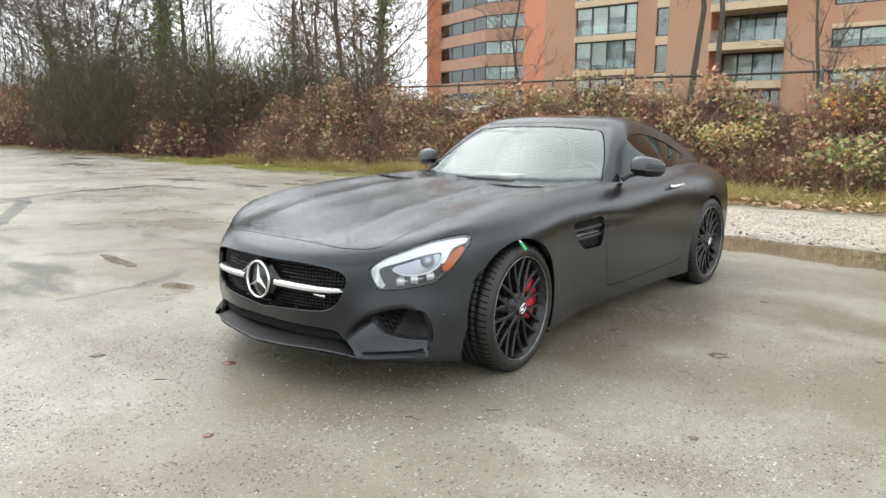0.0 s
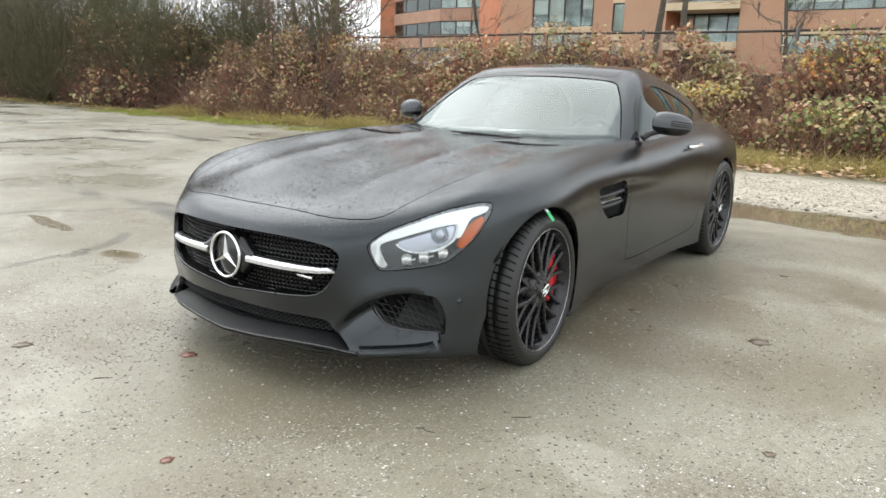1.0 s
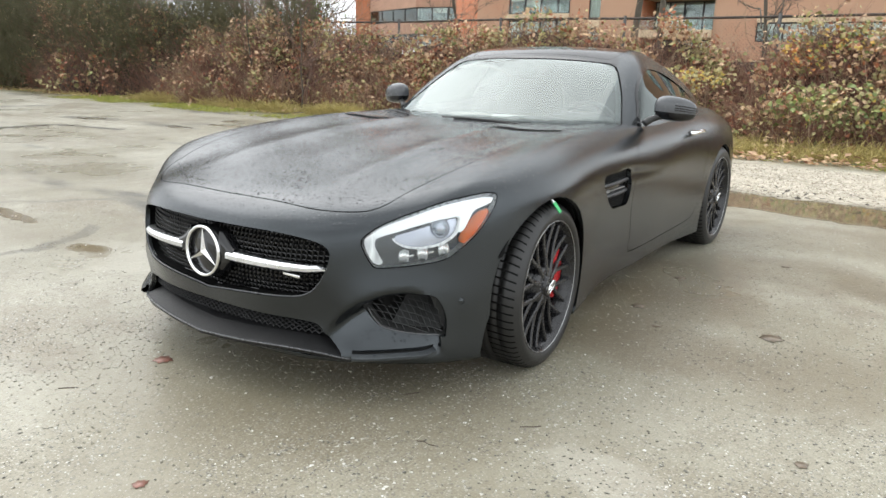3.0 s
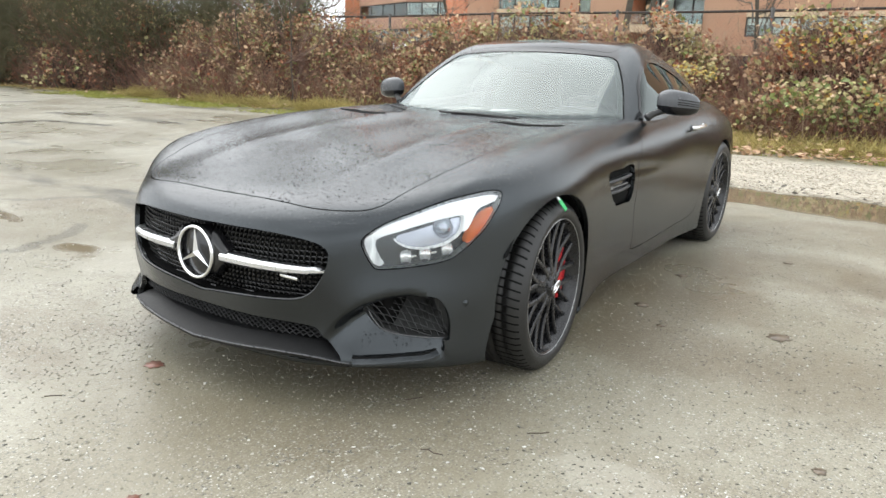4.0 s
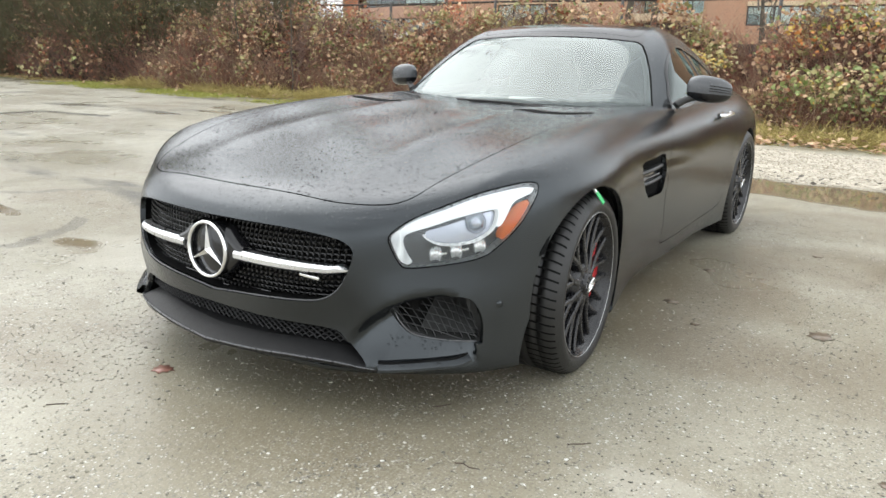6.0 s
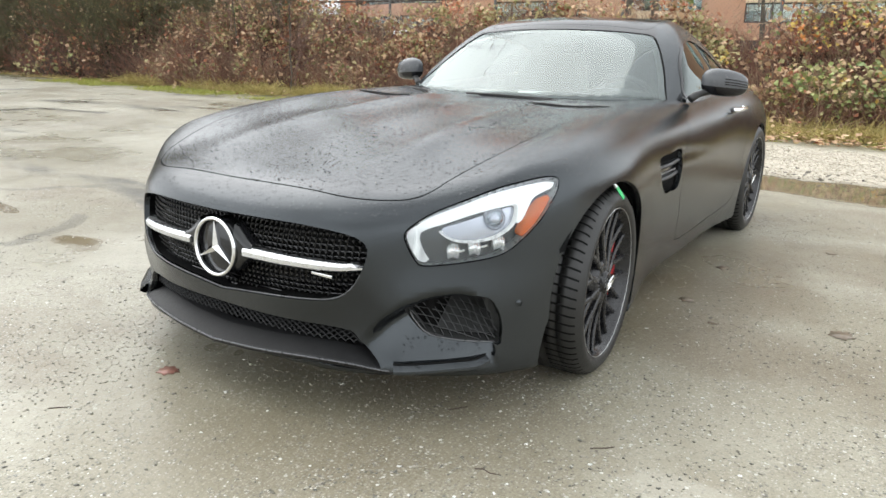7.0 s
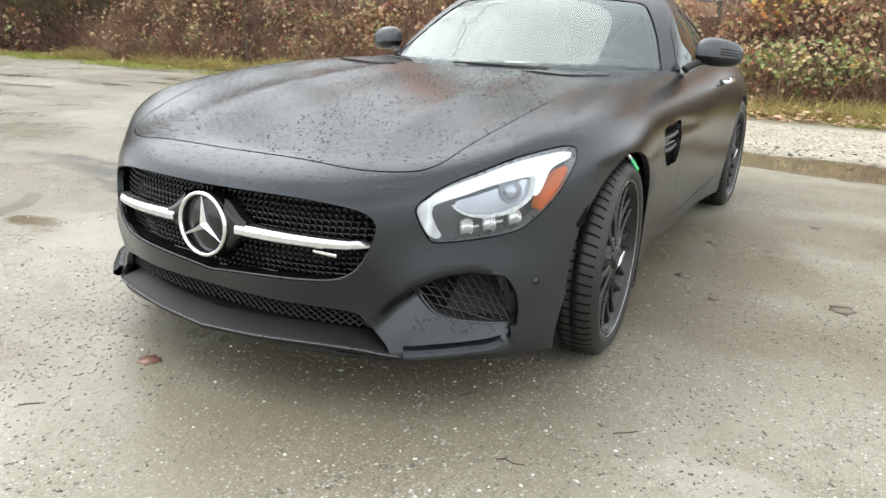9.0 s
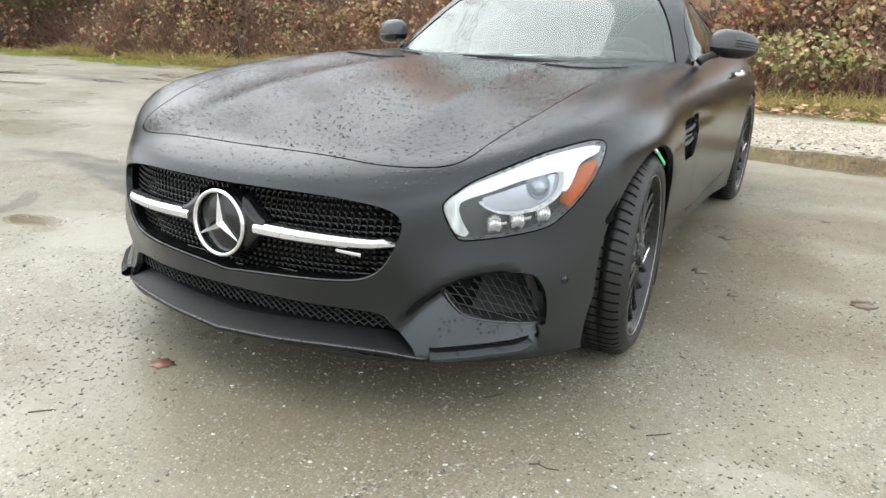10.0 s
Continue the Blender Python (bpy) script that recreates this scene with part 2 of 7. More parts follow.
# heights of bonnet, wings and rear deck over (x forwards, y sideways)
TOP = Sheet((-3.7, -3.2, -2.6, -1.8, -1.2, -0.8, -0.4, 0.0, 0.3, 0.6, 0.8, 1.0), (0, 0.3, 0.55, 0.75, 0.95), (
    (0.84, 0.83, 0.80, 0.77, 0.72),
    (0.93, 0.93, 0.91, 0.86, 0.79),
    (0.94, 0.94, 0.94, 0.935, 0.88),
    (0.90, 0.90, 0.90, 0.900, 0.85),
    (0.872, 0.872, 0.876, 0.882, 0.835),
    (0.868, 0.868, 0.872, 0.876, 0.825),
    (0.850, 0.849, 0.854, 0.862, 0.815),
    (0.818, 0.816, 0.817, 0.828, 0.788),
    (0.778, 0.775, 0.773, 0.780, 0.748),
    (0.720, 0.716, 0.694, 0.680, 0.63),
    (0.675, 0.665, 0.62, 0.56, 0.48),
    (0.585, 0.57, 0.52, 0.45, 0.35)))
# half widths over (x, z)
WIDE = Sheet((-3.7, -3.2, -2.6, -2.0, -1.3, -0.7, -0.4, 0.0, 0.3, 0.55, 1.0), (0.08, 0.2, 0.35, 0.5, 0.65, 0.8, 0.95), (
    (0.70, 0.74, 0.78, 0.78, 0.74, 0.66, 0.5),
    (0.82, 0.845, 0.865, 0.865, 0.850, 0.80, 0.68),
    (0.90, 0.915, 0.925, 0.930, 0.926, 0.888, 0.80),
    (0.83, 0.868, 0.895, 0.905, 0.908, 0.885, 0.80),
    (0.82, 0.858, 0.885, 0.897, 0.902, 0.865, 0.76),
    (0.83, 0.864, 0.890, 0.900, 0.905, 0.870, 0.76),
    (0.90, 0.905, 0.910, 0.918, 0.922, 0.885, 0.78),
    (0.935, 0.940, 0.948, 0.955, 0.950, 0.90, 0.78),
    (0.89, 0.895, 0.905, 0.908, 0.900, 0.864, 0.76),
    (0.83, 0.830, 0.835, 0.832, 0.822, 0.790, 0.69),
    (0.70, 0.70, 0.70, 0.70, 0.68, 0.62, 0.5)))
# how far the nose reaches over (y, z)
NOSE = Sheet((0, 0.3, 0.5, 0.58, 0.68, 0.8, 0.98), (0.08, 0.19, 0.26, 0.33, 0.40, 0.48, 0.6, 0.7, 0.85), (
    (0.86, 0.890, 0.866, 0.872, 0.884, 0.889, 0.878, 0.83, 0.62),
    (0.83, 0.863, 0.842, 0.848, 0.861, 0.866, 0.850, 0.798, 0.58),
    (0.75, 0.795, 0.778, 0.776, 0.780, 0.779, 0.760, 0.705, 0.50),
    (0.69, 0.748, 0.742, 0.738, 0.731, 0.716, 0.696, 0.645, 0.45),
    (0.60, 0.668, 0.662, 0.655, 0.646, 0.629, 0.608, 0.566, 0.39),
    (0.49, 0.545, 0.543, 0.540, 0.531, 0.514, 0.500, 0.462, 0.30),
    (0.26, 0.27, 0.27, 0.28, 0.28, 0.27, 0.25, 0.21, 0.1)))
TAIL = Sheet((0, 0.5, 0.95), (0.1, 0.5, 0.9, 1.0), ((-3.45, -3.60, -3.62, -3.55), (-3.38, -3.50, -3.50, -3.42), (-2.98, -3.08, -3.06, -2.98)))
WHEEL_F, WHEEL_R = (0.0, 0.330), (-2.63, 0.343)


def ramp_x(y, z):
    """How far forward the sloping floor of the corner scoops reaches."""
    lip = np.interp(y, (0.44, 0.50, 0.58, 0.68, 0.80, 0.90), (0.84, 0.796, 0.752, 0.672, 0.545, 0.41))
    back = np.interp(y, (0.44, 0.50, 0.58, 0.68, 0.80, 0.90), (0.80, 0.735, 0.622, 0.516, 0.450, 0.36))
    return lip + (back - lip) * np.clip((z - 0.185) / 0.145, -0.4, 1.5)


def skin(x, y, z):
    """Below zero inside the car's lower body."""
    ay = np.abs(y)
    ay = np.sqrt(ay * ay + 1e-6)
    fade = np.clip((x + 0.95) / 0.35, 0, 1) * np.clip((0.80 - x) / 0.5, 0, 1)
    fade = fade * fade * (3 - 2 * fade)
    dome = 0.012 * np.exp(-((ay - 0.34 - 0.04 * x) / 0.075) ** 2) - 0.003 * np.exp(-((ay - 0.13) / 0.10) ** 2) - 0.002 * np.exp(-((ay - 0.54) / 0.07) ** 2)
    back = np.clip((x + 1.42) / 0.45, 0, 1) * np.clip((-0.70 - x) / 0.1, 0, 1)
    dent = 0.006 * np.exp(-((z - 0.672 - 0.05 * (x + 0.9)) / 0.030) ** 2) * back
    f = smax(z - TOP(x, ay) - dome * fade, ay - WIDE(x, z) + dent, 0.10)
    f = smax(f, (x - NOSE(ay, z)) * 0.85, 0.07)
    f = smax(f, (TAIL(ay, z) - x) * 0.9, 0.10)
    brow = np.interp(ay, (0.43, 0.49, 0.53, 0.58, 0.64, 0.70, 0.735, 0.76, 0.785, 0.81), (0.16, 0.262, 0.318, 0.362, 0.390, 0.400, 0.390, 0.340, 0.23, 0.14))
    f = smax(f, smin(brow - z, x - ramp_x(ay, z), 0.035), 0.030)
    f = smax(f, 0.13 + 0.03 * np.clip((x - 0.3) * 2, 0, 1) - z, 0.02)
    return f


ROOF = Sheet((-3.7, -3.3, -2.9, -2.5, -2.1, -1.8, -1.6, -1.4, -1.2, -1.0, -0.8), (0, 1), (
    (0.80, 0.80), (0.945, 0.945), (1.095, 1.095), (1.205, 1.205), (1.284, 1.284), (1.290, 1.290), (1.247, 1.247), (1.146, 1.146), (1.014, 1.014), (0.885, 0.885), (0.755, 0.755)))
CABIN = Sheet((-3.6, -3.1, -2.6, -2.1, -1.7, -1.3, -0.9), (0.8, 0.95, 1.1, 1.25, 1.35), (
    (0.50, 0.45, 0.38, 0.30, 0.24),
    (0.62, 0.57, 0.48, 0.39, 0.32),
    (0.74, 0.675, 0.565, 0.45, 0.37),
    (0.80, 0.740, 0.635, 0.508, 0.42),
    (0.815, 0.760, 0.670, 0.565, 0.48),
    (0.80, 0.745, 0.665, 0.570, 0.50),
    (0.74, 0.690, 0.62, 0.53, 0.46)))


def cabin(x, y, z):
    ay = np.sqrt(y * y + 1e-6)
    f = smax((z - ROOF(x + 0.25 * ay * ay, 0 * ay) + 0.08 * ay * ay) * 0.9, ay - CABIN(x, z), 0.06)
    return smax(f, 0.80 - z, 0.02)


def surface_net(field, lo, hi, h):
    """The zero surface of a field as quads, with its normals."""
    ax = [np.arange(a, b + h, h) for a, b in zip(lo, hi)]
    g = field(ax[0][:, None, None], ax[1][None, :, None], ax[2][None, None, :])
    g = np.broadcast_to(g, tuple(len(a) for a in ax))
    s = g < 0
    n = tuple(d - 1 for d in g.shape)
    total, count = np.zeros((*n, 3)), np.zeros(n)
    for axis in range(3):
        o1, o2 = [a for a in range(3) if a != axis]
        a = np.take(g, range(g.shape[axis] - 1), axis)
        b = np.take(g, range(1, g.shape[axis]), axis)
        cross = (a < 0) != (b < 0)
        t = np.where(cross, a / np.where(a == b, 1, a - b), 0)
        for d1 in (0, 1):
            for d2 in (0, 1):
                cut_ = [slice(None)] * 3
                cut_[o1], cut_[o2] = slice(d1, d1 + n[o1]), slice(d2, d2 + n[o2])
                c, tt = cross[tuple(cut_)], t[tuple(cut_)]
                count += c
                total[..., axis] += np.where(c, tt, 0)
                total[..., o1] += c * d1
                total[..., o2] += c * d2
    live = count > 0
    ids = np.full(n, -1)
    ids[live] = np.arange(live.sum())
    cell = np.argwhere(live)
    v = np.array(lo) + h * (cell + total[live] / count[live][:, None])
    faces = []
    for axis in range(3):
        o1, o2 = [(1, 2), (2, 0), (0, 1)][axis]
        a = np.take(s, range(s.shape[axis] - 1), axis)
        b = np.take(s, range(1, s.shape[axis]), axis)
        for flip in (False, True):
            where = np.argwhere((a & ~b) if not flip else (~a & b))
            where = where[(where[:, o1] > 0) & (where[:, o2] > 0) & (where[:, o1] < n[o1]) & (where[:, o2] < n[o2])]
            quad = []
            for d1, d2 in ((0, 0), (1, 0), (1, 1), (0, 1)):
                w = where.copy()
                w[:, o1] -= 1 - d1
                w[:, o2] -= 1 - d2
                quad.append(ids[w[:, 0], w[:, 1], w[:, 2]])
            quad = np.stack(quad, 1)
            faces.append(quad[:, ::-1] if flip else quad)
    v, nrm = settle(field, v, 4)
    return v, [tuple(f) for f in np.concatenate(faces) if min(f) >= 0], nrm


def slope(field, v, e=2e-3):
    out = np.zeros_like(v)
    for k in range(3):
        d = np.zeros(3)
        d[k] = e
        out[:, k] = (field(*(v + d).T) - field(*(v - d).T)) / (2 * e)
    return out


def settle(field, v, times):
    for _ in range(times):
        gr = slope(field, v)
        step = (field(*v.T) / np.maximum((gr * gr).sum(1), 0.05))[:, None] * gr
        v = v - np.clip(step, -0.02, 0.02)
    gr = slope(field, v)
    return v, gr / np.maximum(np.linalg.norm(gr, axis=1), 1e-6)[:, None]


def divide(mesh, value):
    """Splits a mesh (verts, faces, normals) along value = 0; gives the parts below and above."""
    v, faces, nrm = mesh
    val = value(v)
    val = np.where(np.abs(val) < 1e-7, 1e-7, val)
    v, nrm, val = list(v), list(nrm), list(val)
    known, low, high = {}, [], []
    sign = [a < 0 for a in val]
    for f in faces:
        inside = [sign[i] for i in f]
        if all(inside):
            low.append(f)
        elif not any(inside):
            high.append(f)
        else:
            a, b = [], []
            m = len(f)
            for j in range(m):
                p, q = f[j], f[(j + 1) % m]
                (a if sign[p] else b).append(p)
                if sign[p] != sign[q]:
                    key = (p, q) if p < q else (q, p)
                    if key not in known:
                        t = val[key[0]] / (val[key[0]] - val[key[1]])
                        known[key] = len(v)
                        v.append(v[key[0]] * (1 - t) + v[key[1]] * t)
                        n = nrm[key[0]] * (1 - t) + nrm[key[1]] * t
                        nrm.append(n / max(np.linalg.norm(n), 1e-6))
                    a.append(known[key])
                    b.append(known[key])
            if len(a) > 2:
                low.append(tuple(a))
            if len(b) > 2:
                high.append(tuple(b))
    return tidy(v, low, nrm), tidy(v, high, nrm)


def tidy(v, faces, nrm):
    used = sorted({i for f in faces for i in f})
    to = {i: k for k, i in enumerate(used)}
    if not used:
        return np.zeros((0, 3)), [], np.zeros((0, 3))
    return np.array([v[i] for i in used]), [tuple(to[i] for i in f) for f in faces], np.array([nrm[i] for i in used])


def mirrored(mesh, join_middle=True):
    """The mesh with its mirror image, welded on the middle plane."""
    v, faces, nrm = mesh
    v2, n2 = v * (1, -1, 1), nrm * (1, -1, 1)
    n = len(v)
    to = {i: (i if join_middle and abs(v[i][1]) < 2e-5 else n + i) for i in range(n)}
    return tidy(np.concatenate([v, v2]), faces + [tuple(to[i] for i in f[::-1]) for f in faces], np.concatenate([nrm, n2]))


def other_side(mesh):
    v, faces, nrm = mesh
    return v * (1, -1, 1), [f[::-1] for f in faces], nrm * (1, -1, 1)


def sheet_metal(mesh, depth=0.012):
    """Turns the rim of a panel inwards, so that it has an edge with thickness."""
    v, faces, nrm = mesh
    count = {}
    for f in faces:
        for a, b in zip(f, f[1:] + f[:1]):
            key = (min(a, b), max(a, b))
            count[key] = None if key in count else (a, b)
    rim = [e for e in count.values() if e]
    to, v, nrm, faces = {}, list(v), list(nrm), list(faces)
    for a, b in rim:
        for i in (a, b):
            if i not in to:
                to[i] = len(v)
                v.append(v[i] - nrm[i] * depth)
                nrm.append(nrm[i])
        faces.append((b, a, to[a], to[b]))
    return np.array(v), faces, np.array(nrm)


def shifted(mesh, d):
    return mesh[0] + mesh[2] * d, mesh[1], mesh[2]


def closed_curve(pts, n=160):
    """A smooth closed line through handles."""
    p = np.array(pts, float)
    m = len(p)
    out = []
    for i in range(m):
        a, b, c, d = p[i - 1], p[i], p[(i + 1) % m], p[(i + 2) % m]
        for t in np.linspace(0, 1, max(4, n // m), endpoint=False):
            out.append(0.5 * (2 * b + (c - a) * t + (2 * a - 5 * b + 4 * c - d) * t * t + (3 * b - a - 3 * c + d) * t ** 3))
    return np.array(out)


def open_curve(pts, n=60):
    p = np.array(pts, float)
    p = np.concatenate([[2 * p[0] - p[1]], p, [2 * p[-1] - p[-2]]])
    out, m = [], len(p) - 3
    for i in range(m):
        a, b, c, d = p[i:i + 4]
        for t in np.linspace(0, 1, max(3, n // m), endpoint=i == m - 1):
            out.append(0.5 * (2 * b + (c - a) * t + (2 * a - 5 * b + 4 * c - d) * t * t + (3 * b - a - 3 * c + d) * t ** 3))
    return np.array(out)


def outline(curve, i, j):
    """Signed distance to a closed line in the plane of axes i, j; below zero inside."""
    a, b = curve, np.roll(curve, -1, 0)

    def value(v):
        p = v[:, [i, j]]
        best = np.full(len(p), 9e9)
        odd = np.zeros(len(p), bool)
        for s, e in zip(a, b):
            d = e - s
            w = p - s
            t = np.clip((w @ d) / max(d @ d, 1e-12), 0, 1)
            r = w - t[:, None] * d
            best = np.minimum(best, (r * r).sum(1))
            if s[1] != e[1]:
                odd ^= ((s[1] > p[:, 1]) != (e[1] > p[:, 1])) & (p[:, 0] < (e[0] - s[0]) * (p[:, 1] - s[1]) / (e[1] - s[1]) + s[0])
        return np.sqrt(best) * np.where(odd, -1, 1)
    return value


def wheel_hole(c, r, inner=0.45):
    def value(v):
        ahead = np.where((v[:, 0] > c[0]) & (c[0] > -1), 1.0, 0.0)
        low, mid = np.clip((0.30 - v[:, 2]) / 0.14, 0, 1), np.clip((0.52 - v[:, 2]) / 0.2, 0, 1)
        d = np.hypot(v[:, 0] - c[0], v[:, 2] - c[1]) - r - ahead * (0.060 * low - 0.012 * mid)
        return np.where(v[:, 1] > inner, d, np.maximum(d, 0.02))
    return value




def facing(handles, ways, keep=None, n=160):
    """A cutter: the closed line through handles, seen along a direction that ways (two rows) lay flat."""
    w = np.array(ways, float).T
    inner = outline(closed_curve(np.array(handles) @ w, n), 0, 1)

    def value(v):
        d = inner(v @ w)
        return d if keep is None else np.where(keep(v), d, 1.0)
    return value


SIDE_ON, FACE_ON, FROM_ABOVE, CORNER_ON = ((1, 0, 0), (0, 0, 1)), ((0, 1, 0), (0, 0, 1)), ((1, 0, 0), (0, 1, 0)), ((-0.7, 0.7, 0), (0, 0, 1))
ARCH_F, ARCH_R = (0.030, 0.325), (-2.60, 0.335)

cut_lamp = facing([(.701, .568, .580), (.698, .578, .545), (.685, .596, .505), (.667, .614, .490), (.588, .698, .498), (.515, .775, .518), (.464, .813, .556), (.407, .844, .612), (.347, .857, .680),
                   (.319, .851, .714), (.320, .839, .727), (.360, .808, .728), (.460, .738, .707), (.555, .672, .671), (.632, .617, .637), (.678, .585, .607)], CORNER_ON, lambda v: (v[:, 0] > 0.2) & (v[:, 1] > 0.4))
grille_half = [(.10, .598), (.246, .598), (.338, .594), (.42, .583), (.470, .568), (.494, .546), (.497, .520), (.489, .484), (.468, .434), (.439, .400), (.400, .380), (.343, .372), (.193, .363), (.06, .351)]
grille_line = [(0.8, y, z) for y, z in [(0, .597)] + grille_half + [(0, .344)] + [(-y, z) for y, z in grille_half[::-1]]]
cut_grille = facing(grille_line, FACE_ON, lambda v: v[:, 0] > 0.55, 300)
slot_half = [(.2, .298), (.36, .297), (.44, .291), (.462, .280), (.50, .235), (.535, .192), (.52, .175), (.36, .185), (.2, .178)]
slot_line = [(0.8, y, z) for y, z in [(0, .298)] + slot_half + [(0, .172)] + [(-y, z) for y, z in slot_half[::-1]]]
cut_slot = facing(slot_line, FACE_ON, lambda v: v[:, 0] > 0.55, 300)
cut_fog = facing([(.676, .554, .350), (.650, .575, .370), (.612, .612, .386), (.568, .660, .397), (.538, .704, .401), (.516, .737, .389), (.500, .759, .348), (.499, .773, .305), (.508, .782, .268), (.524, .785, .247),
                  (.580, .716, .250), (.625, .654, .259), (.648, .614, .272), (.660, .578, .302)], CORNER_ON, lambda v: (v[:, 0] > 0.3) & (v[:, 1] > 0.4))
cut_vent = facing([(-.530, 0, .690), (-.70, 0, .697), (-.872, 0, .700), (-.897, 0, .66), (-.893, 0, .60), (-.865, 0, .532), (-.75, 0, .530), (-.66, 0, .537), (-.575, 0, .60)], SIDE_ON, lambda v: v[:, 1] > 0.6)
bonnet_half = [(.776, .10), (.768, .225), (.749, .368), (.718, .452), (.675, .523), (.640, .563), (.590, .593), (.505, .614), (.40, .638), (.278, .658), (.10, .668), (-.14, .670), (-.35, .676), (-.65, .688), (-.95, .705), (-1.10, .70), (-1.10, .60), (-1.04, .45), (-.99, .2)]
bonnet_line = [(x, y, 0) for x, y in [(.778, 0)] + bonnet_half + [(-.98, 0)] + [(x, -y) for x, y in bonnet_half[::-1]]]
cut_bonnet = facing(bonnet_line, FROM_ABOVE, lambda v: (v[:, 2] > 0.6), 300)
cut_door = facing([(-1.155, 0, .90), (-1.06, 0, .806), (-.965, 0, .70), (-.945, 0, .60), (-.945, 0, .48), (-.985, 0, .36), (-1.02, 0, .27), (-1.10, 0, .245), (-1.5, 0, .245), (-2.0, 0, .262), (-2.12, 0, .33), (-2.15, 0, .5), (-2.22, 0, .68),
                   (-2.30, 0, .80), (-2.28, 0, .95), (-2.0, 0, 1.0), (-1.5, 0, 1.0)], SIDE_ON, lambda v: v[:, 1] > 0.5, 200)
cut_cowl = lambda v: cabin(*v.T) + 0.012

cut_screen = facing([(-.80, 0, 0), (-.82, .4, 0), (-1.0, .70, 0), (-1.13, .735, 0), (-1.25, .688, 0), (-1.38, .627, 0), (-1.52, .540, 0), (-1.565, .49, 0), (-1.555, .40, 0), (-1.53, .2, 0), (-1.52, 0, 0), (-1.53, -.2, 0), (-1.555, -.4, 0), (-1.565, -.49, 0), (-1.52, -.54, 0),
                     (-1.38, -.627, 0), (-1.25, -.688, 0), (-1.13, -.735, 0), (-1.0, -.7, 0), (-.82, -.4, 0)], FROM_ABOVE, None, 300)
cut_window = facing([(-1.315, 0, .900), (-1.375, 0, .980), (-1.455, 0, 1.052), (-1.59, 0, 1.125), (-1.80, 0, 1.170), (-2.087, 0, 1.158), (-2.40, 0, 1.098), (-2.62, 0, 1.025), (-2.665, 0, .995), (-2.62, 0, .972), (-2.40, 0, .948), (-2.18, 0, .928), (-1.9, 0, .906), (-1.5, 0, .893)], SIDE_ON, lambda v: v[:, 1] > 0.45, 200)
cut_roof = facing([(-1.585, 0, 0), (-1.60, .35, 0), (-1.62, .455, 0), (-1.75, .475, 0), (-2.1, .468, 0), (-2.42, .43, 0), (-2.46, .35, 0), (-2.47, 0, 0), (-2.46, -.35, 0), (-2.42, -.43, 0), (-2.1, -.468, 0), (-1.75, -.475, 0), (-1.62, -.455, 0), (-1.60, -.35, 0)], FROM_ABOVE, None, 240)
cut_rear_glass = facing([(-2.52, 0, 0), (-2.52, .35, 0), (-2.6, .43, 0), (-3.05, .36, 0), (-3.12, .25, 0), (-3.14, 0, 0), (-3.12, -.25, 0), (-3.05, -.36, 0), (-2.6, -.43, 0), (-2.52, -.35, 0)], FROM_ABOVE, lambda v: v[:, 2] > 0.9, 200)


cut_header = facing([(-1.48, -.46, 0), (-1.47, 0, 0), (-1.48, .46, 0), (-1.56, .515, 0), (-1.625, .50, 0), (-1.66, .45, 0), (-1.66, 0, 0), (-1.66, -.45, 0), (-1.625, -.50, 0), (-1.56, -.515, 0)], FROM_ABOVE, lambda v: v[:, 2] > 1.0, 200)


def unit_rows(v):
    return v / np.maximum(np.linalg.norm(v, axis=1), 1e-6)[:, None]


def half_skin(field, lo, hi, h):
    m = divide(surface_net(field, lo, hi, h), lambda v: -v[:, 1])[0]
    m[0][np.abs(m[0][:, 1]) < 1e-4, 1] = 0
    return m


def slit(mesh, cutter, gap=0.0022):
    """Takes a panel out of a mesh: gives the panel, the rest and the strip of the joint between them."""
    panel, other = divide(mesh, lambda v: cutter(v) + gap)
    strip, other = divide(other, lambda v: cutter(v) - gap)
    return panel, other, strip


def panel(name, mesh, material, parent, label="", depth=0.012):
    m = sheet_metal(mesh, depth) if depth else mesh
    return raw(name, m[0], m[1], material, parent, label, True, m[2])


car = thing("sports_car", "satin black two-door sports coupe, wet with rain, parked on gravel", "car")
skin_half = half_skin(skin, (-3.75, -0.03, 0.08), (1.02, 1.08, 1.05), 0.0150)
skin_half = divide(skin_half, wheel_hole(ARCH_F, 0.357))[1]
skin_half = divide(skin_half, wheel_hole(ARCH_R, 0.362))[1]
skin_half = divide(skin_half, cut_cowl)[1]
lamp_skin, skin_half, lamp_gap = slit(skin_half, cut_lamp, 0.0022)
grille_skin, skin_half = divide(skin_half, cut_grille)
slot_skin, skin_half = divide(skin_half, cut_slot)
fog_skin, skin_half = divide(skin_half, cut_fog)
vent_skin, skin_half = divide(skin_half, cut_vent)
bonnet_skin, skin_half, bonnet_gap = slit(skin_half, cut_bonnet)
door_skin, skin_half, door_gap = slit(skin_half, cut_door)
panel("body", mirrored(skin_half), PAINT, car, depth=0.018)
bonnet = panel("bonnet", mirrored(bonnet_skin), PAINT, car, "long satin black bonnet beaded with rain")
for gap_name, gap_mesh in (("bonnet_joint", mirrored(bonnet_gap)), ("lamp_joint", lamp_gap), ("lamp_joint", other_side(lamp_gap)), ("door_joint", door_gap), ("door_joint", other_side(door_gap))):
    g = shifted(gap_mesh, -0.007)
    raw(gap_name, g[0], g[1], VOID, car, "dark panel joint", True, g[2])

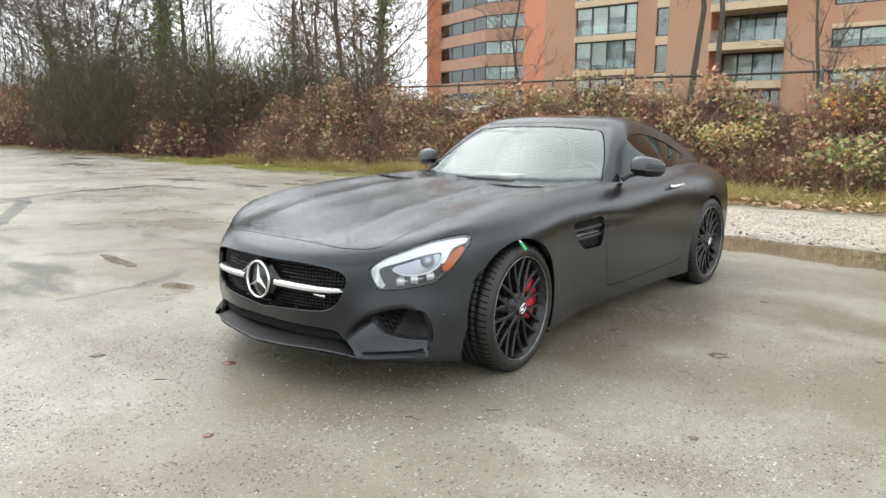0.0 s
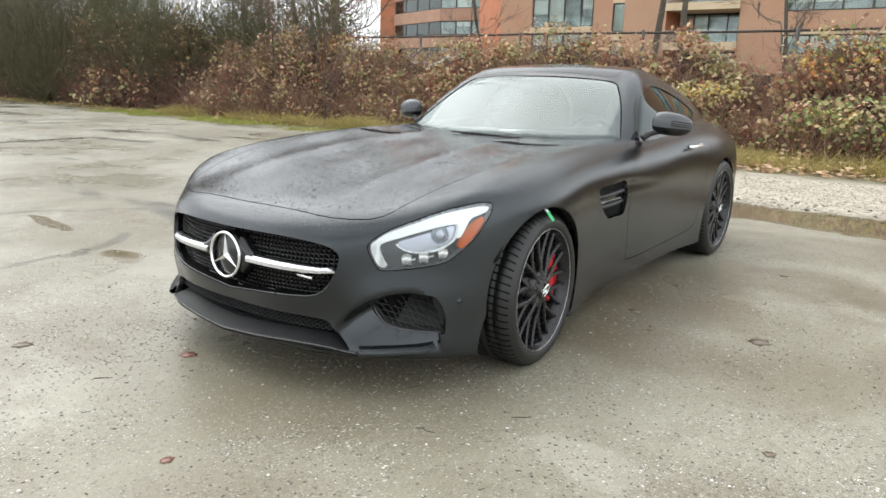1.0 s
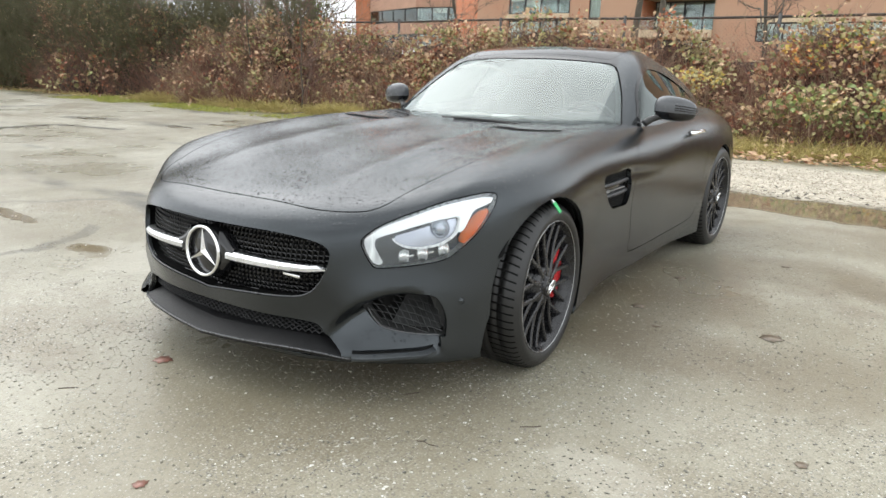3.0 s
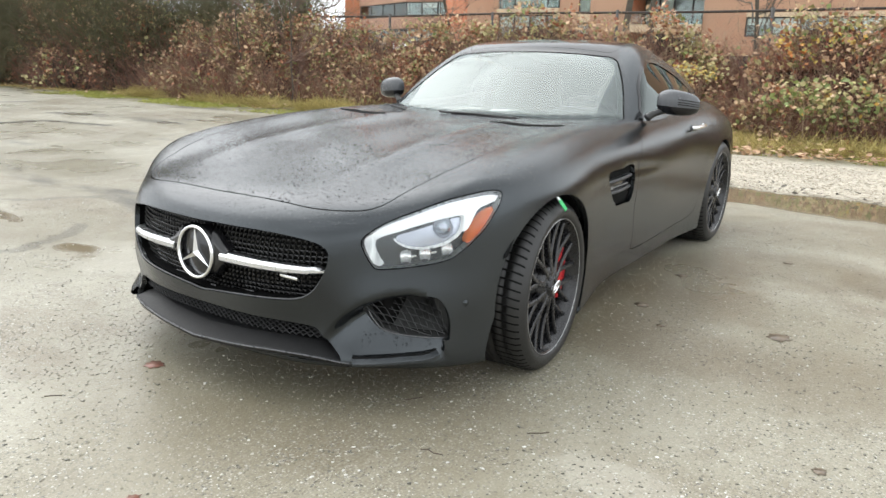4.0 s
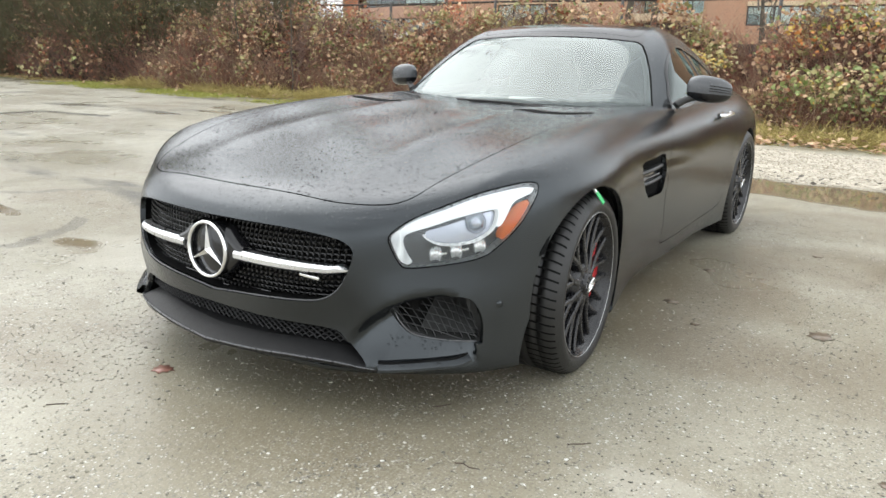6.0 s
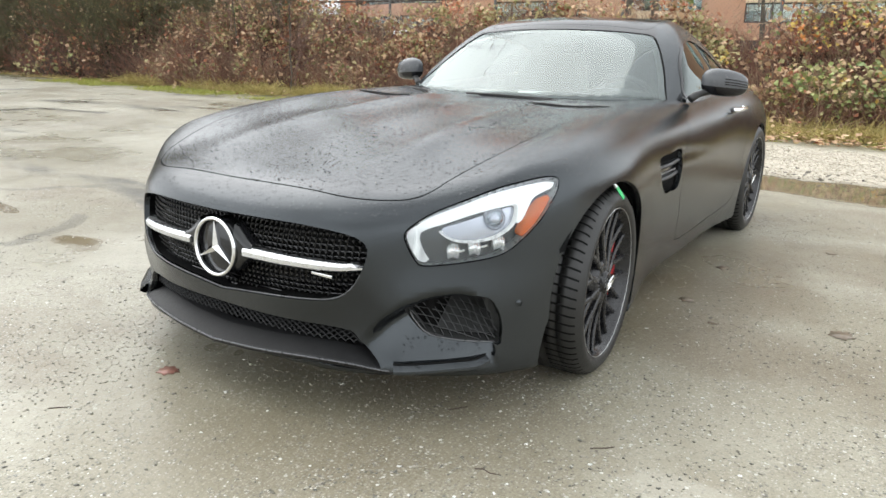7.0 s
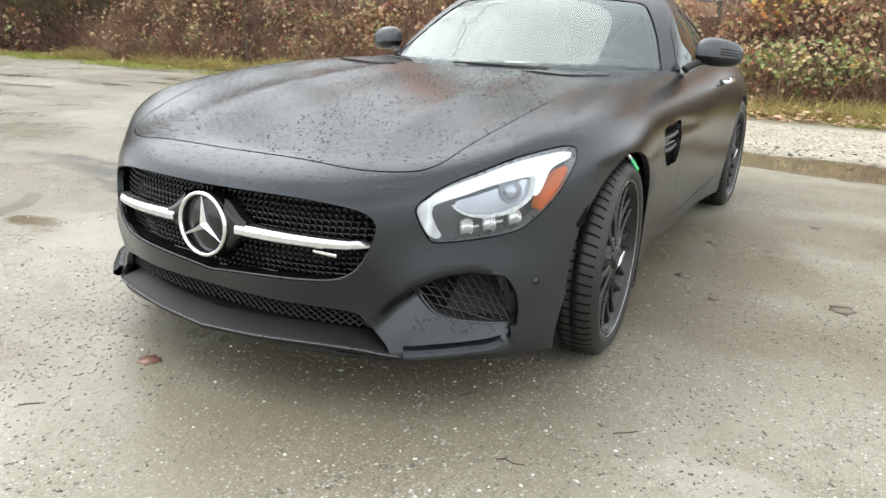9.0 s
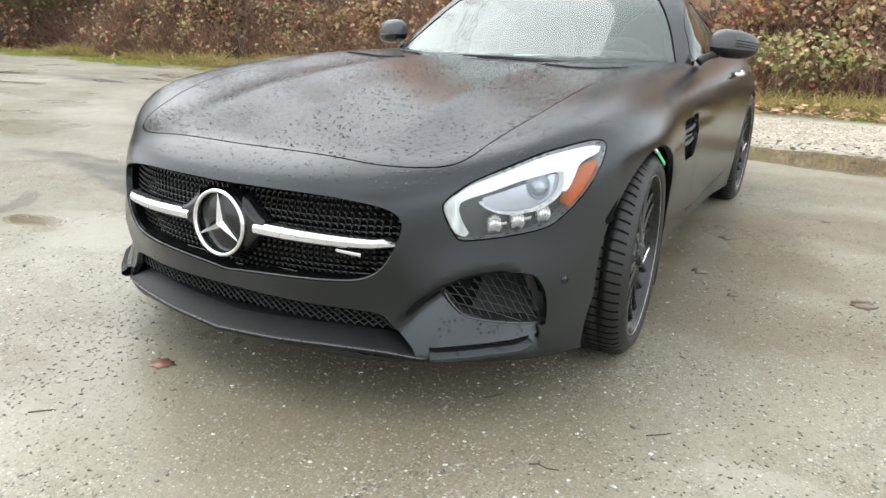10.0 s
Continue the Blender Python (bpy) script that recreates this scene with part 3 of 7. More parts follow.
# cabin: pillars, roof, glass
cab = half_skin(cabin, (-3.75, -0.03, 0.78), (-0.6, 0.95, 1.35), 0.0150)
cab = divide(cab, lambda v: skin(*v.T) + 0.02)[1]
screen_skin, cab, screen_gap = slit(cab, cut_screen, 0.004)
win_skin, cab, win_gap = slit(cab, cut_window, 0.006)
roof_skin, cab, roof_gap = slit(cab, cut_roof)
header_skin, cab = divide(cab, cut_header)
rear_skin, cab = divide(cab, cut_rear_glass)
ROOF_BLACK = plain("glossy_black_roof", (0.010, 0.010, 0.011), 0.14, vary=0.15, bump=0.02, fine=200)
panel("roof_frame", mirrored(cab), PAINT, car, "satin black roof frame and pillars")
panel("roof", mirrored(roof_skin), ROOF_BLACK, car, "glossy black roof panel")
panel("roof_header", mirrored(header_skin), GLOSS_BLACK, car, "wet glossy header strip over the windscreen")
for gap_mesh in (screen_gap, roof_gap):
    g = shifted(mirrored(gap_mesh), -0.006)
    raw("glass_seal", g[0], g[1], VOID, car, "black rubber seal", True, g[2])
gx, gy = np.linspace(-1.62, -0.78, 43), np.linspace(0, 0.80, 41)
px, py = [q.ravel() for q in np.meshgrid(gx, gy, indexing="ij")]
lo_z, hi_z = np.full(len(px), 0.70), np.full(len(px), 1.40)
for _ in range(32):
    mid_z = (lo_z + hi_z) / 2
    above = cabin(px, py, mid_z) > 0
    lo_z, hi_z = np.where(above, lo_z, mid_z), np.where(above, mid_z, hi_z)
pane_v = np.stack([px, py, lo_z], 1)
pane_f = [(i * 41 + j, (i + 1) * 41 + j, (i + 1) * 41 + j + 1, i * 41 + j + 1) for i in range(42) for j in range(40)]
pane_n = unit_rows(slope(cabin, pane_v, 6e-3))
pane = divide((pane_v, pane_f, pane_n), lambda v: cut_screen(v) + 0.004)[0]
pane = divide(pane, lambda v: skin(*v.T) + 0.02)[1]
g = shifted(mirrored(pane), -0.004)
screen = raw("windscreen", g[0], g[1], WINDSCREEN, car, "raked windscreen reflecting the white sky")
screen.visible_shadow = False
frit_in, frit_band = divide(mirrored(screen_skin), lambda v: cut_screen(v) + 0.032)
raw("windscreen_border", *shifted(frit_band, -0.012)[:2], GLOSS_BLACK, screen, "black printed glass border", True, frit_band[2])
rear_glass = panel("rear_window", mirrored(rear_skin), SIDE_GLASS, car, "sloping rear window", 0)
rear_glass.visible_shadow = False
SPLIT = lambda v: v[:, 0] + 2.075 + (v[:, 2] - 0.93) * -0.12
for flip in (False, True):
    fix = other_side if flip else (lambda m: m)
    door = panel("door", fix(door_skin), PAINT, car, "closed satin black door")
    g = fix(shifted(win_gap, 0.002))
    raw("window_frame", g[0], g[1], GLOSS_BLACK, door, "gloss black window trim", True, g[2])
    back, front = divide(win_skin, SPLIT)
    bar, front = divide(front, lambda v: SPLIT(v) - 0.010)
    for n, m in (("side_window", front), ("rear_quarter_window", back)):
        pane = panel(n, fix(shifted(m, -0.003)), SIDE_GLASS, door, "tinted side glass", 0)
        pane.visible_shadow = False
    panel("window_divider", fix(shifted(bar, 0.001)), LIP_EDGE, door, "pale divider bar between the panes", 0.006)
    s = -1 if flip else 1
    # chrome door handle in a shallow cup
    hx, hy, hz = -1.965, 0.884, 0.812
    bm = bmesh.new()
    grip = open_curve([(hx + 0.105, hy + 0.004, hz - 0.004), (hx + 0.085, hy + 0.030, hz), (hx, hy + 0.036, hz + 0.004), (hx - 0.085, hy + 0.032, hz + 0.004), (hx - 0.105, hy + 0.006, hz + 0.002)], 24)
    tube([(x, y * s, z) for x, y, z in grip], [0.006] + [0.011] * (len(grip) - 2) + [0.006], 10, bm)
    part("handle", bm, CHROME, door, "chrome door handle")
    bm = bmesh.new()
    bmesh.ops.create_uvsphere(bm, u_segments=20, v_segments=10, radius=1, matrix=Matrix.Translation((hx + 0.02, s * (hy - 0.006), hz - 0.014)) @ Matrix.Diagonal((0.075, 0.008, 0.03, 1)))
    part("handle_cup", bm, GLOSS_BLACK, door)

# near-black hollows behind the openings, their shade put in as colour
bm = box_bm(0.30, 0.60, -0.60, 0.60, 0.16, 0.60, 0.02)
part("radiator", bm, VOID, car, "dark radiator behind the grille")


def hollow(name, mesh, depth, material, parent, label="", out=None):
    """The walls and floor of a recess behind an opening."""
    v, faces, nrm = mesh
    way = np.array(out if out is not None else (-1, 0, 0), float)
    deep = (v + way * depth, faces, nrm)
    count = {}
    for f in faces:
        for a, b in zip(f, f[1:] + f[:1]):
            key = (min(a, b), max(a, b))
            count[key] = None if key in count else (a, b)
    vv, ff = list(v) + list(deep[0]), [tuple(i + len(v) for i in f) for f in faces]
    for e in count.values():
        if e and not (abs(v[e[0]][1]) < 1e-5 and abs(v[e[1]][1]) < 1e-5):
            a, b = e
            ff.append((a, b, b + len(v), a + len(v)))
    t = tidy(vv, ff, [np.zeros(3)] * len(vv))
    return raw(name, t[0], t[1], material, parent, label, False)


def inset_x(y, z, back):
    return float(NOSE(np.array([abs(y)]), np.array([z]))[0]) - back


def strands(lines, inside, radius, bm, back, sides=4):
    """Thin bars along (y, z) lines where they lie inside an opening, set back from the nose."""
    for line in lines:
        pts = np.array([(inset_x(y, z, back), y, z) for y, z in line])
        ok = inside(np.c_[np.full(len(pts), 0.8), pts[:, 1:]]) < -0.001
        run = []
        for p, k in list(zip(pts, ok)) + [(None, False)]:
            if k:
                run.append(p)
            else:
                if len(run) > 1:
                    tube(run, radius, sides, bm, False)
                run = []


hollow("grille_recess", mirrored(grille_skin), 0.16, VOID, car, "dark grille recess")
bm = bmesh.new()
rows_z = [0.33 + 0.0165 * k for k in range(18)]
strands([[(y, z + 0.010 * abs(y)) for y in np.linspace(-0.5, 0.5, 81)] for z in rows_z], cut_grille, 0.0021, bm, 0.055)
strands([[(y0 + 0.10 * (z - 0.47) * (1 if y0 > 0 else -1) * 1.3, z) for z in np.linspace(0.33, 0.61, 30)] for y0 in np.linspace(-0.55, 0.55, 62)], cut_grille, 0.0019, bm, 0.058)
part("grille_mesh", bm, GLOSS_BLACK, car, "black wire mesh insert", False)
bm = bmesh.new()
for y in np.linspace(-0.49, 0.49, 55):
    for z in rows_z[::1]:
        p = np.array([[0.8, y, z + 0.010 * abs(y)]])
        if cut_grille(p)[0] < -0.008 and math.hypot(y, z - 0.48) > 0.11:
            x = inset_x(y, p[0][2], 0.049)
            box_bm(x - 0.004, x + 0.003, y - 0.0035, y + 0.0035, p[0][2] - 0.003, p[0][2] + 0.002, 0, 1, bm)
part("grille_studs", bm, BLACK_TRIM, car, "rows of small black studs on the mesh", False)
frame_pts = closed_curve(np.array(grille_line)[:, 1:], 200)
low = sorted([(inset_x(y, z, 0.006), y, z + 0.003) for y, z in frame_pts if z < 0.46], key=lambda p: p[1])
part("grille_trim", tube(low, 0.0030, 8), LIP_EDGE, car, "thin strip under the grille")
for s in (-1, 1):
    bm = bmesh.new()
    prev = None
    for t in np.linspace(0, 1, 22):
        y = s * (0.115 + 0.372 * t)
        z = 0.484 - 0.006 * t
        hgt = 0.017 * (1 - 0.35 * t ** 2) * (1 if t < 0.93 else max(0.25, (1 - t) / 0.07))
        x = inset_x(y, z, 0.006) - (0.012 if t > 0.9 else 0)
        ring = [bm.verts.new((x + dx, y, z + dz)) for dx, dz in ((-0.03, hgt), (-0.004, hgt), (0.006, hgt * 0.35), (0.006, -hgt * 0.5), (-0.006, -hgt), (-0.03, -hgt))]
        if prev:
            for k in range(6):
                bm.faces.new((prev[k], prev[(k + 1) % 6], ring[(k + 1) % 6], ring[k]) if s > 0 else (ring[k], ring[(k + 1) % 6], prev[(k + 1) % 6], prev[k]))
        else:
            bm.faces.new(ring)
        prev = ring
    bm.faces.new(prev)
    bmesh.ops.recalc_face_normals(bm, faces=bm.faces)
    part("grille_bar", bm, SATIN_METAL, car, "bright silver grille bar", False)
    bm = bmesh.new()
    ring0 = None
    for t in np.linspace(0, 1, 8):
        y = s * (0.075 + 0.07 * t)
        z, hgt = 0.488, 0.055 * (1 - t) ** 1.4 + 0.020
        x = inset_x(y, z, 0.010)
        ring = [bm.verts.new((x + dx, y, z + dz)) for dx, dz in ((-0.08, hgt), (-0.005, hgt), (0.004, hgt * 0.5), (0.004, -hgt * 0.5), (-0.005, -hgt), (-0.08, -hgt))]
        if ring0:
            for k in range(6):
                bm.faces.new((ring0[k], ring0[(k + 1) % 6], ring[(k + 1) % 6], ring[k]))
        ring0 = ring
    bmesh.ops.recalc_face_normals(bm, faces=bm.faces)
    part("badge_wing", bm, GLOSS_BLACK, car)
bar_y = 0.372
bm = box_bm(inset_x(bar_y, 0.455, 0.020), inset_x(bar_y, 0.455, 0.012), 0.335, 0.412, 0.448, 0.458, 0.002)
part("grille_nameplate", bm, CHROME, car, "small chrome nameplate in the grille")


# round badge: ring and three arms
def badge_ring(r, thick):
    return lathe([(r - thick + thick * 0.5 * math.cos(a) + thick * 0.5, 0.009 * math.sin(a)) for a in np.linspace(0, math.tau, 10, endpoint=False)], 64, "x", closed=True)


def badge_arm(r, thick, k, bm=None):
    """One of three pointed, ridged arms."""
    bm = bm or bmesh.new()
    a = math.radians(90 + 120 * k)
    reach = r - thick * 0.7
    tip, centre = Vector((0.004, reach * math.cos(a), reach * math.sin(a))), Vector((0.012, 0, 0))
    roots = [Vector((0.0, 0.155 * r * math.cos(a + g), 0.155 * r * math.sin(a + g))) for g in (-math.pi / 3, math.pi / 3)]
    drop = Vector((-0.012, 0, 0))
    c, t, p, q = [bm.verts.new(w) for w in (centre, tip, *roots)]
    c2, t2, p2, q2 = [bm.verts.new(w + drop) for w in (centre, tip, *roots)]
    for f in ((c, t, p), (c, q, t), (t2, c2, p2), (t2, q2, c2), (p, t, t2, p2), (t, q, q2, t2), (c, p, p2, c2), (q, c, c2, q2)):
        bm.faces.new(f)
    bmesh.ops.recalc_face_normals(bm, faces=bm.faces)
    return bm


def badge(r, thick):
    """Ring and arms in one small piece, for the wheel caps."""
    bm = badge_ring(r, thick)
    for k in range(3):
        join(bm, badge_arm(r, thick, k))
    return bm


BADGE_AT = pose(0.886, 0, 0.482, 0, -3, 0)
emblem = part("badge", badge_ring(0.094, 0.013), CHROME, car, "round chrome badge on the grille")
emblem.matrix_basis = BADGE_AT
for k in range(3):
    part("badge_arm", badge_arm(0.094, 0.013, k), CHROME, emblem, "", False)
bm = lathe([(0.0, -0.006), (0.080, -0.006), (0.088, -0.012), (0.092, -0.03), (0.092, -0.15)], 56, "x")
part("badge_housing", bm, GLOSS_BLACK, car).matrix_basis = BADGE_AT

# slot under the grille, with its diamond mesh
hollow("lower_intake_recess", mirrored(slot_skin), 0.12, VOID, car, "dark lower intake")
bm = bmesh.new()
for lean in (-1, 1):
    strands([[(y0 + lean * (z - 0.27) * 1.5, z) for z in np.linspace(0.243, 0.305, 14)] for y0 in np.linspace(-0.55, 0.55, 46)], cut_slot, 0.0024, bm, 0.035 + 0.003 * lean)
part("lower_intake_mesh", bm, LIP_BLACK, car, "black diamond mesh", False)

# front splitter lip
edge = open_curve([(.918, 0, .186), (.900, .183, .193), (.868, .338, .200), (.815, .467, .192), (.757, .556, .172), (.700, .632, .172), (.640, .696, .175), (.566, .775, .180), (.530, .812, .190), (.500, .835, .20)], 70)
lip_line = np.concatenate([edge[:0:-1] * (1, -1, 1), edge])


def creased(stations, name, material, label):
    """A skin through stations of equal length, smooth along them and sharp across."""
    bm = bmesh.new()
    rows_ = [[bm.verts.new(q) for q in st] for st in stations]
    for a, b in zip(rows_, rows_[1:]):
        for k in range(len(a) - 1):
            bm.faces.new((a[k], b[k], b[k + 1], a[k + 1]))
    for a, b in zip(rows_, rows_[1:]):
        for p, q in zip(a, b):
            bm.edges.get((p, q)).smooth = False
    return part(name, bm, material, car, label)


def along(points, profile):
    """Stations of a profile (outwards, up) set square to a level line."""
    out = []
    for i, p in enumerate(points):
        d = points[min(i + 1, len(points) - 1)] - points[max(i - 1, 0)]
        o = np.array([d[1], -d[0], 0])
        o /= np.linalg.norm(o)
        out.append([tuple(p + o * a + np.array([0, 0, b])) for a, b in (profile(p) if callable(profile) else profile)])
    return out


middle = lip_line[np.abs(lip_line[:, 1]) < 0.572]


def lip_profile(p):
    fade = 1 - min(1.0, max(0.0, (abs(p[1]) - 0.50) / 0.075))
    w, rise = 0.056 * fade + 0.012, 0.030 * fade + 0.006
    return [(-w - 0.03, rise + 0.006), (-w, rise), (-0.008, 0.008), (0.001, 0.001), (-0.003, -0.008), (-0.03, -0.022), (-0.10, -0.045)]


creased(along(middle, lip_profile), "front_lip", LIP_BLACK, "black plastic front splitter lip")
# pale bead along the splitter draws the edge's highlight as colour
part("lip_edge", tube([tuple(q + (0, 0, 0.004)) for q in middle], 0.0028, 8), LIP_EDGE, car, "thin pale edge of the splitter")
for s in (1, -1):
    corner = edge[(edge[:, 1] > 0.562) & (edge[:, 1] < 0.788)]
    tuck = np.clip((corner[:, 1] - 0.735) / 0.053, 0, 1) ** 2
    corner = [np.array([p[0] + 0.016 - 0.020 * k, p[1] + 0.014 - 0.018 * k, p[2] + 0.004 + 0.006 * k]) * (1, s, 1) for p, k in zip(corner, tuck)]
    if s < 0:
        corner = corner[::-1]
    blade = [(-0.040, 0.031), (-0.016, 0.028), (-0.016, 0.023), (0.004, 0.011), (0.005, 0.004), (-0.006, -0.004), (-0.08, -0.014)]
    creased(along(corner, blade), "corner_blade", PAINT, "satin black blade under the corner intake")
    # dark strip laid on the step, put in for the groove's shade
    groove = [(-0.0165, 0.0282), (-0.0155, 0.0225)]
    creased(along(corner, [(a + 0.0015, b) for a, b in groove]), "blade_groove", VOID, "dark groove over the blade")

# side intakes of the nose
for s in (1, -1):
    fix = (lambda m: m) if s > 0 else other_side
    hollow("side_intake_recess", fix(fog_skin), 0.07, RECESS_GREY, car, "dark corner intake", (-0.92, -0.38 * s, 0))
    bm = bmesh.new()
    for lean in (0.32, -1.1):
        for k in range(-14, 16):
            line = []
            for t in np.linspace(-0.16, 0.16, 30):
                y, z = 0.675 + t, 0.32 + k * 0.0175 + lean * t * (-1 if lean > 0 else 1)
                if 0.5 < y < 0.82 and 0.2 < z < 0.42:
                    line.append((y, z))
            pts = [(float(ramp_x(y, z)) - 0.018, y, z) for y, z in line]
            run = []
            for p in pts + [None]:
                if p is not None and cut_fog(np.array([p]))[0] < 0.0:
                    run.append(p)
                else:
                    if len(run) > 1:
                        tube([(a, b * s, c) for a, b, c in run], 0.0016, 4, bm, False)
                    run = []
    part("side_intake_mesh", bm, BLACK_TRIM, car, "black diamond mesh", False)
    bm = bmesh.new()
    strip = open_curve([(.670, .558, .332), (.662, .578, .303), (.650, .614, .273), (.625, .656, .259), (.580, .716, .250), (.530, .778, .247)], 30)
    tube([(float(ramp_x(y, z)) + 0.001, y * s, z) for x, y, z in strip], 0.0030, 6, bm)
    part("side_intake_trim", bm, LIP_EDGE, car, "thin satin trim along the intake")
    sensor = part("parking_sensor", lathe([(0.0, 0.002), (0.008, 0.002), (0.0092, 0.0), (0.0105, 0.003), (0.0115, 0.0)], 24, "x"), PAINT, car)
    spot = settle(skin, np.array([[0.4735, 0.8135, 0.368]]), 8)[0][0]
    sensor.matrix_basis = pose(spot[0], spot[1] * s, spot[2], 0, 0, 58 * s)

# side vent behind the front wheel
LAMP_RIM_DULL = plain("dull_silver_letters", (0.22, 0.22, 0.225), 0.45, 0.3, vary=0.1, bump=0.0)
VENT_SILVER = plain("dark_silver_fin", (0.035, 0.036, 0.038), 0.45, 0.4, vary=0.12, bump=0.0)
for s in (1, -1):
    fix = (lambda m: m) if s > 0 else other_side
    hollow("side_vent_recess", fix(vent_skin), 0.05, VOID, car, "dark side vent", (0, -s, 0))
    bm = bmesh.new()
    for lean in (1, -1):
        for k in range(-12, 34):
            run = []
            for t in np.linspace(0.53, 0.70, 24):
                p = (-0.52 - 0.0155 * k + lean * (t - 0.61) * 0.75, 0.873 + 0.0015 * lean, t)
                if cut_vent(np.array([p]))[0] < 0.0:
                    run.append((p[0], p[1] * s, p[2]))
            if len(run) > 1:
                tube([run[0], run[-1]], 0.0022, 4, bm, False)
    part("side_vent_mesh", bm, BLACK_TRIM, car, "black mesh in the side vent", False)
    for fz, run_in, run_out in ((0.590, -0.585, -0.880), (0.642, -0.553, -0.886)):
        bm, prev = bmesh.new(), None
        for t in np.linspace(0, 1, 9):
            x, bulge = run_in + (run_out - run_in) * t, 0.010 * math.sin(math.pi * t)
            ring = [bm.verts.new((x, s * (0.880 + bulge + a), fz + 0.006 * t + c)) for a, c in ((-0.02, 0.010), (0.004, 0.008), (0.010, 0.001), (0.007, -0.006), (-0.02, -0.008))]
            if prev:
                for k in range(5):
                    bm.faces.new((prev[k], prev[(k + 1) % 5], ring[(k + 1) % 5], ring[k]))
            else:
                bm.faces.new(ring)
            prev = ring
        bm.faces.new(prev)
        bmesh.ops.recalc_face_normals(bm, faces=bm.faces)
        part("vent_fin", bm, VENT_SILVER, car, "dark silver vent fin", False)
    bm = box_bm(-0.868, -0.572, 0.868, 0.880, 0.597, 0.638, 0.003, 2)
    bm.transform(Matrix.Diagonal((1, s, 1, 1)))
    bmesh.ops.recalc_face_normals(bm, faces=bm.faces)
    part("vent_plate", bm, GLOSS_BLACK, car)
    bm = bmesh.new()
    x = -0.600
    for w in (0.030, 0.028, 0.012, 0.022, 0.018, 0.020, 0.022, 0.022, 0.020, 0.022):
        box_bm(x - w, x, 0.8815, 0.885, 0.606 + (0.004 if w < 0.025 else 0), 0.620 - (0.003 if w < 0.025 else 0), 0.001, 1, bm)
        x -= w + 0.004
    if s < 0:
        bm.transform(Matrix.Diagonal((1, -1, 1, 1)))
        bmesh.ops.reverse_faces(bm, faces=bm.faces)
    part("vent_lettering", bm, LAMP_RIM_DULL, car, "small chrome lettering bars on the vent", False)

# headlights
cut_brow = facing([(.656, .627, .502), (.664, .612, .53), (.672, .602, .568), (.661, .608, .589), (.605, .660, .613), (.536, .720, .643), (.468, .776, .661), (.452, .793, .655), (.470, .799, .609), (.452, .810, .614), (.421, .816, .659), (.399, .820, .681), (.336, .848, .704),
                   (.324, .843, .717), (.366, .808, .720), (.472, .732, .699), (.566, .668, .662), (.640, .614, .629), (.675, .589, .602), (.693, .576, .581), (.694, .582, .551), (.682, .600, .509), (.669, .614, .499)], CORNER_ON, None, 240)
cut_amber = facing([(.463, .810, .579), (.459, .816, .566), (.424, .835, .596), (.381, .849, .647), (.357, .850, .680), (.383, .835, .676), (.420, .824, .644), (.449, .815, .608)], CORNER_ON)
cut_oval = facing([(.625, .645, .590), (.585, .683, .609), (.516, .742, .640), (.462, .783, .658), (.457, .795, .644), (.475, .795, .603), (.507, .774, .576), (.538, .745, .562), (.580, .702, .556), (.611, .666, .566)], CORNER_ON)
LAMP_GREY = plain("lamp_grey_housing", (0.060, 0.063, 0.070), 0.22, 0.2, vary=0.35, scale=25, bump=0.0)
LAMP_RIM = plain("lamp_silver_rim", (0.42, 0.43, 0.45), 0.30, 0.6, vary=0.12, scale=30, bump=0.0)
LAMP_OPTIC = plain("lamp_optic", (0.42, 0.44, 0.50), 0.16, 0.75, vary=0.1, bump=0.0)
def light_guide():
    """Clear ribbed light guide over white: streaked crystal, faintly lit."""
    m, nt, b = nodes_of("lit_light_guide")
    co = nt.nodes.new("ShaderNodeTexCoord")
    mp = nt.nodes.new("ShaderNodeMapping")
    mp.inputs["Scale"].default_value = (34.0, 34.0, 5.0)
    streak = nt.nodes.new("ShaderNodeTexNoise")
    streak.inputs["Scale"].default_value, streak.inputs["Detail"].default_value = 1.6, 3.0
    nt.links.new(co.outputs["Object"], mp.inputs["Vector"])
    nt.links.new(mp.outputs[0], streak.inputs["Vector"])
    xyz = nt.nodes.new("ShaderNodeSeparateXYZ")
    nt.links.new(co.outputs["Object"], xyz.inputs[0])
    f = calc(nt, "MAXIMUM", ranged(nt, streak.outputs[0], 0.36, 0.60), ranged(nt, xyz.outputs[2], 0.560, 0.600))
    nt.links.new(mixed(nt, f, (0.40, 0.42, 0.44), (0.84, 0.86, 0.87)), b.inputs["Base Color"])
    b.inputs["Roughness"].default_value = 0.16
    bumped(nt, streak.outputs[0], 0.12, 0.003, b)
    b.inputs["Emission Color"].default_value, b.inputs["Emission Strength"].default_value = (0.95, 0.98, 1.0, 1), 0.10
    return m


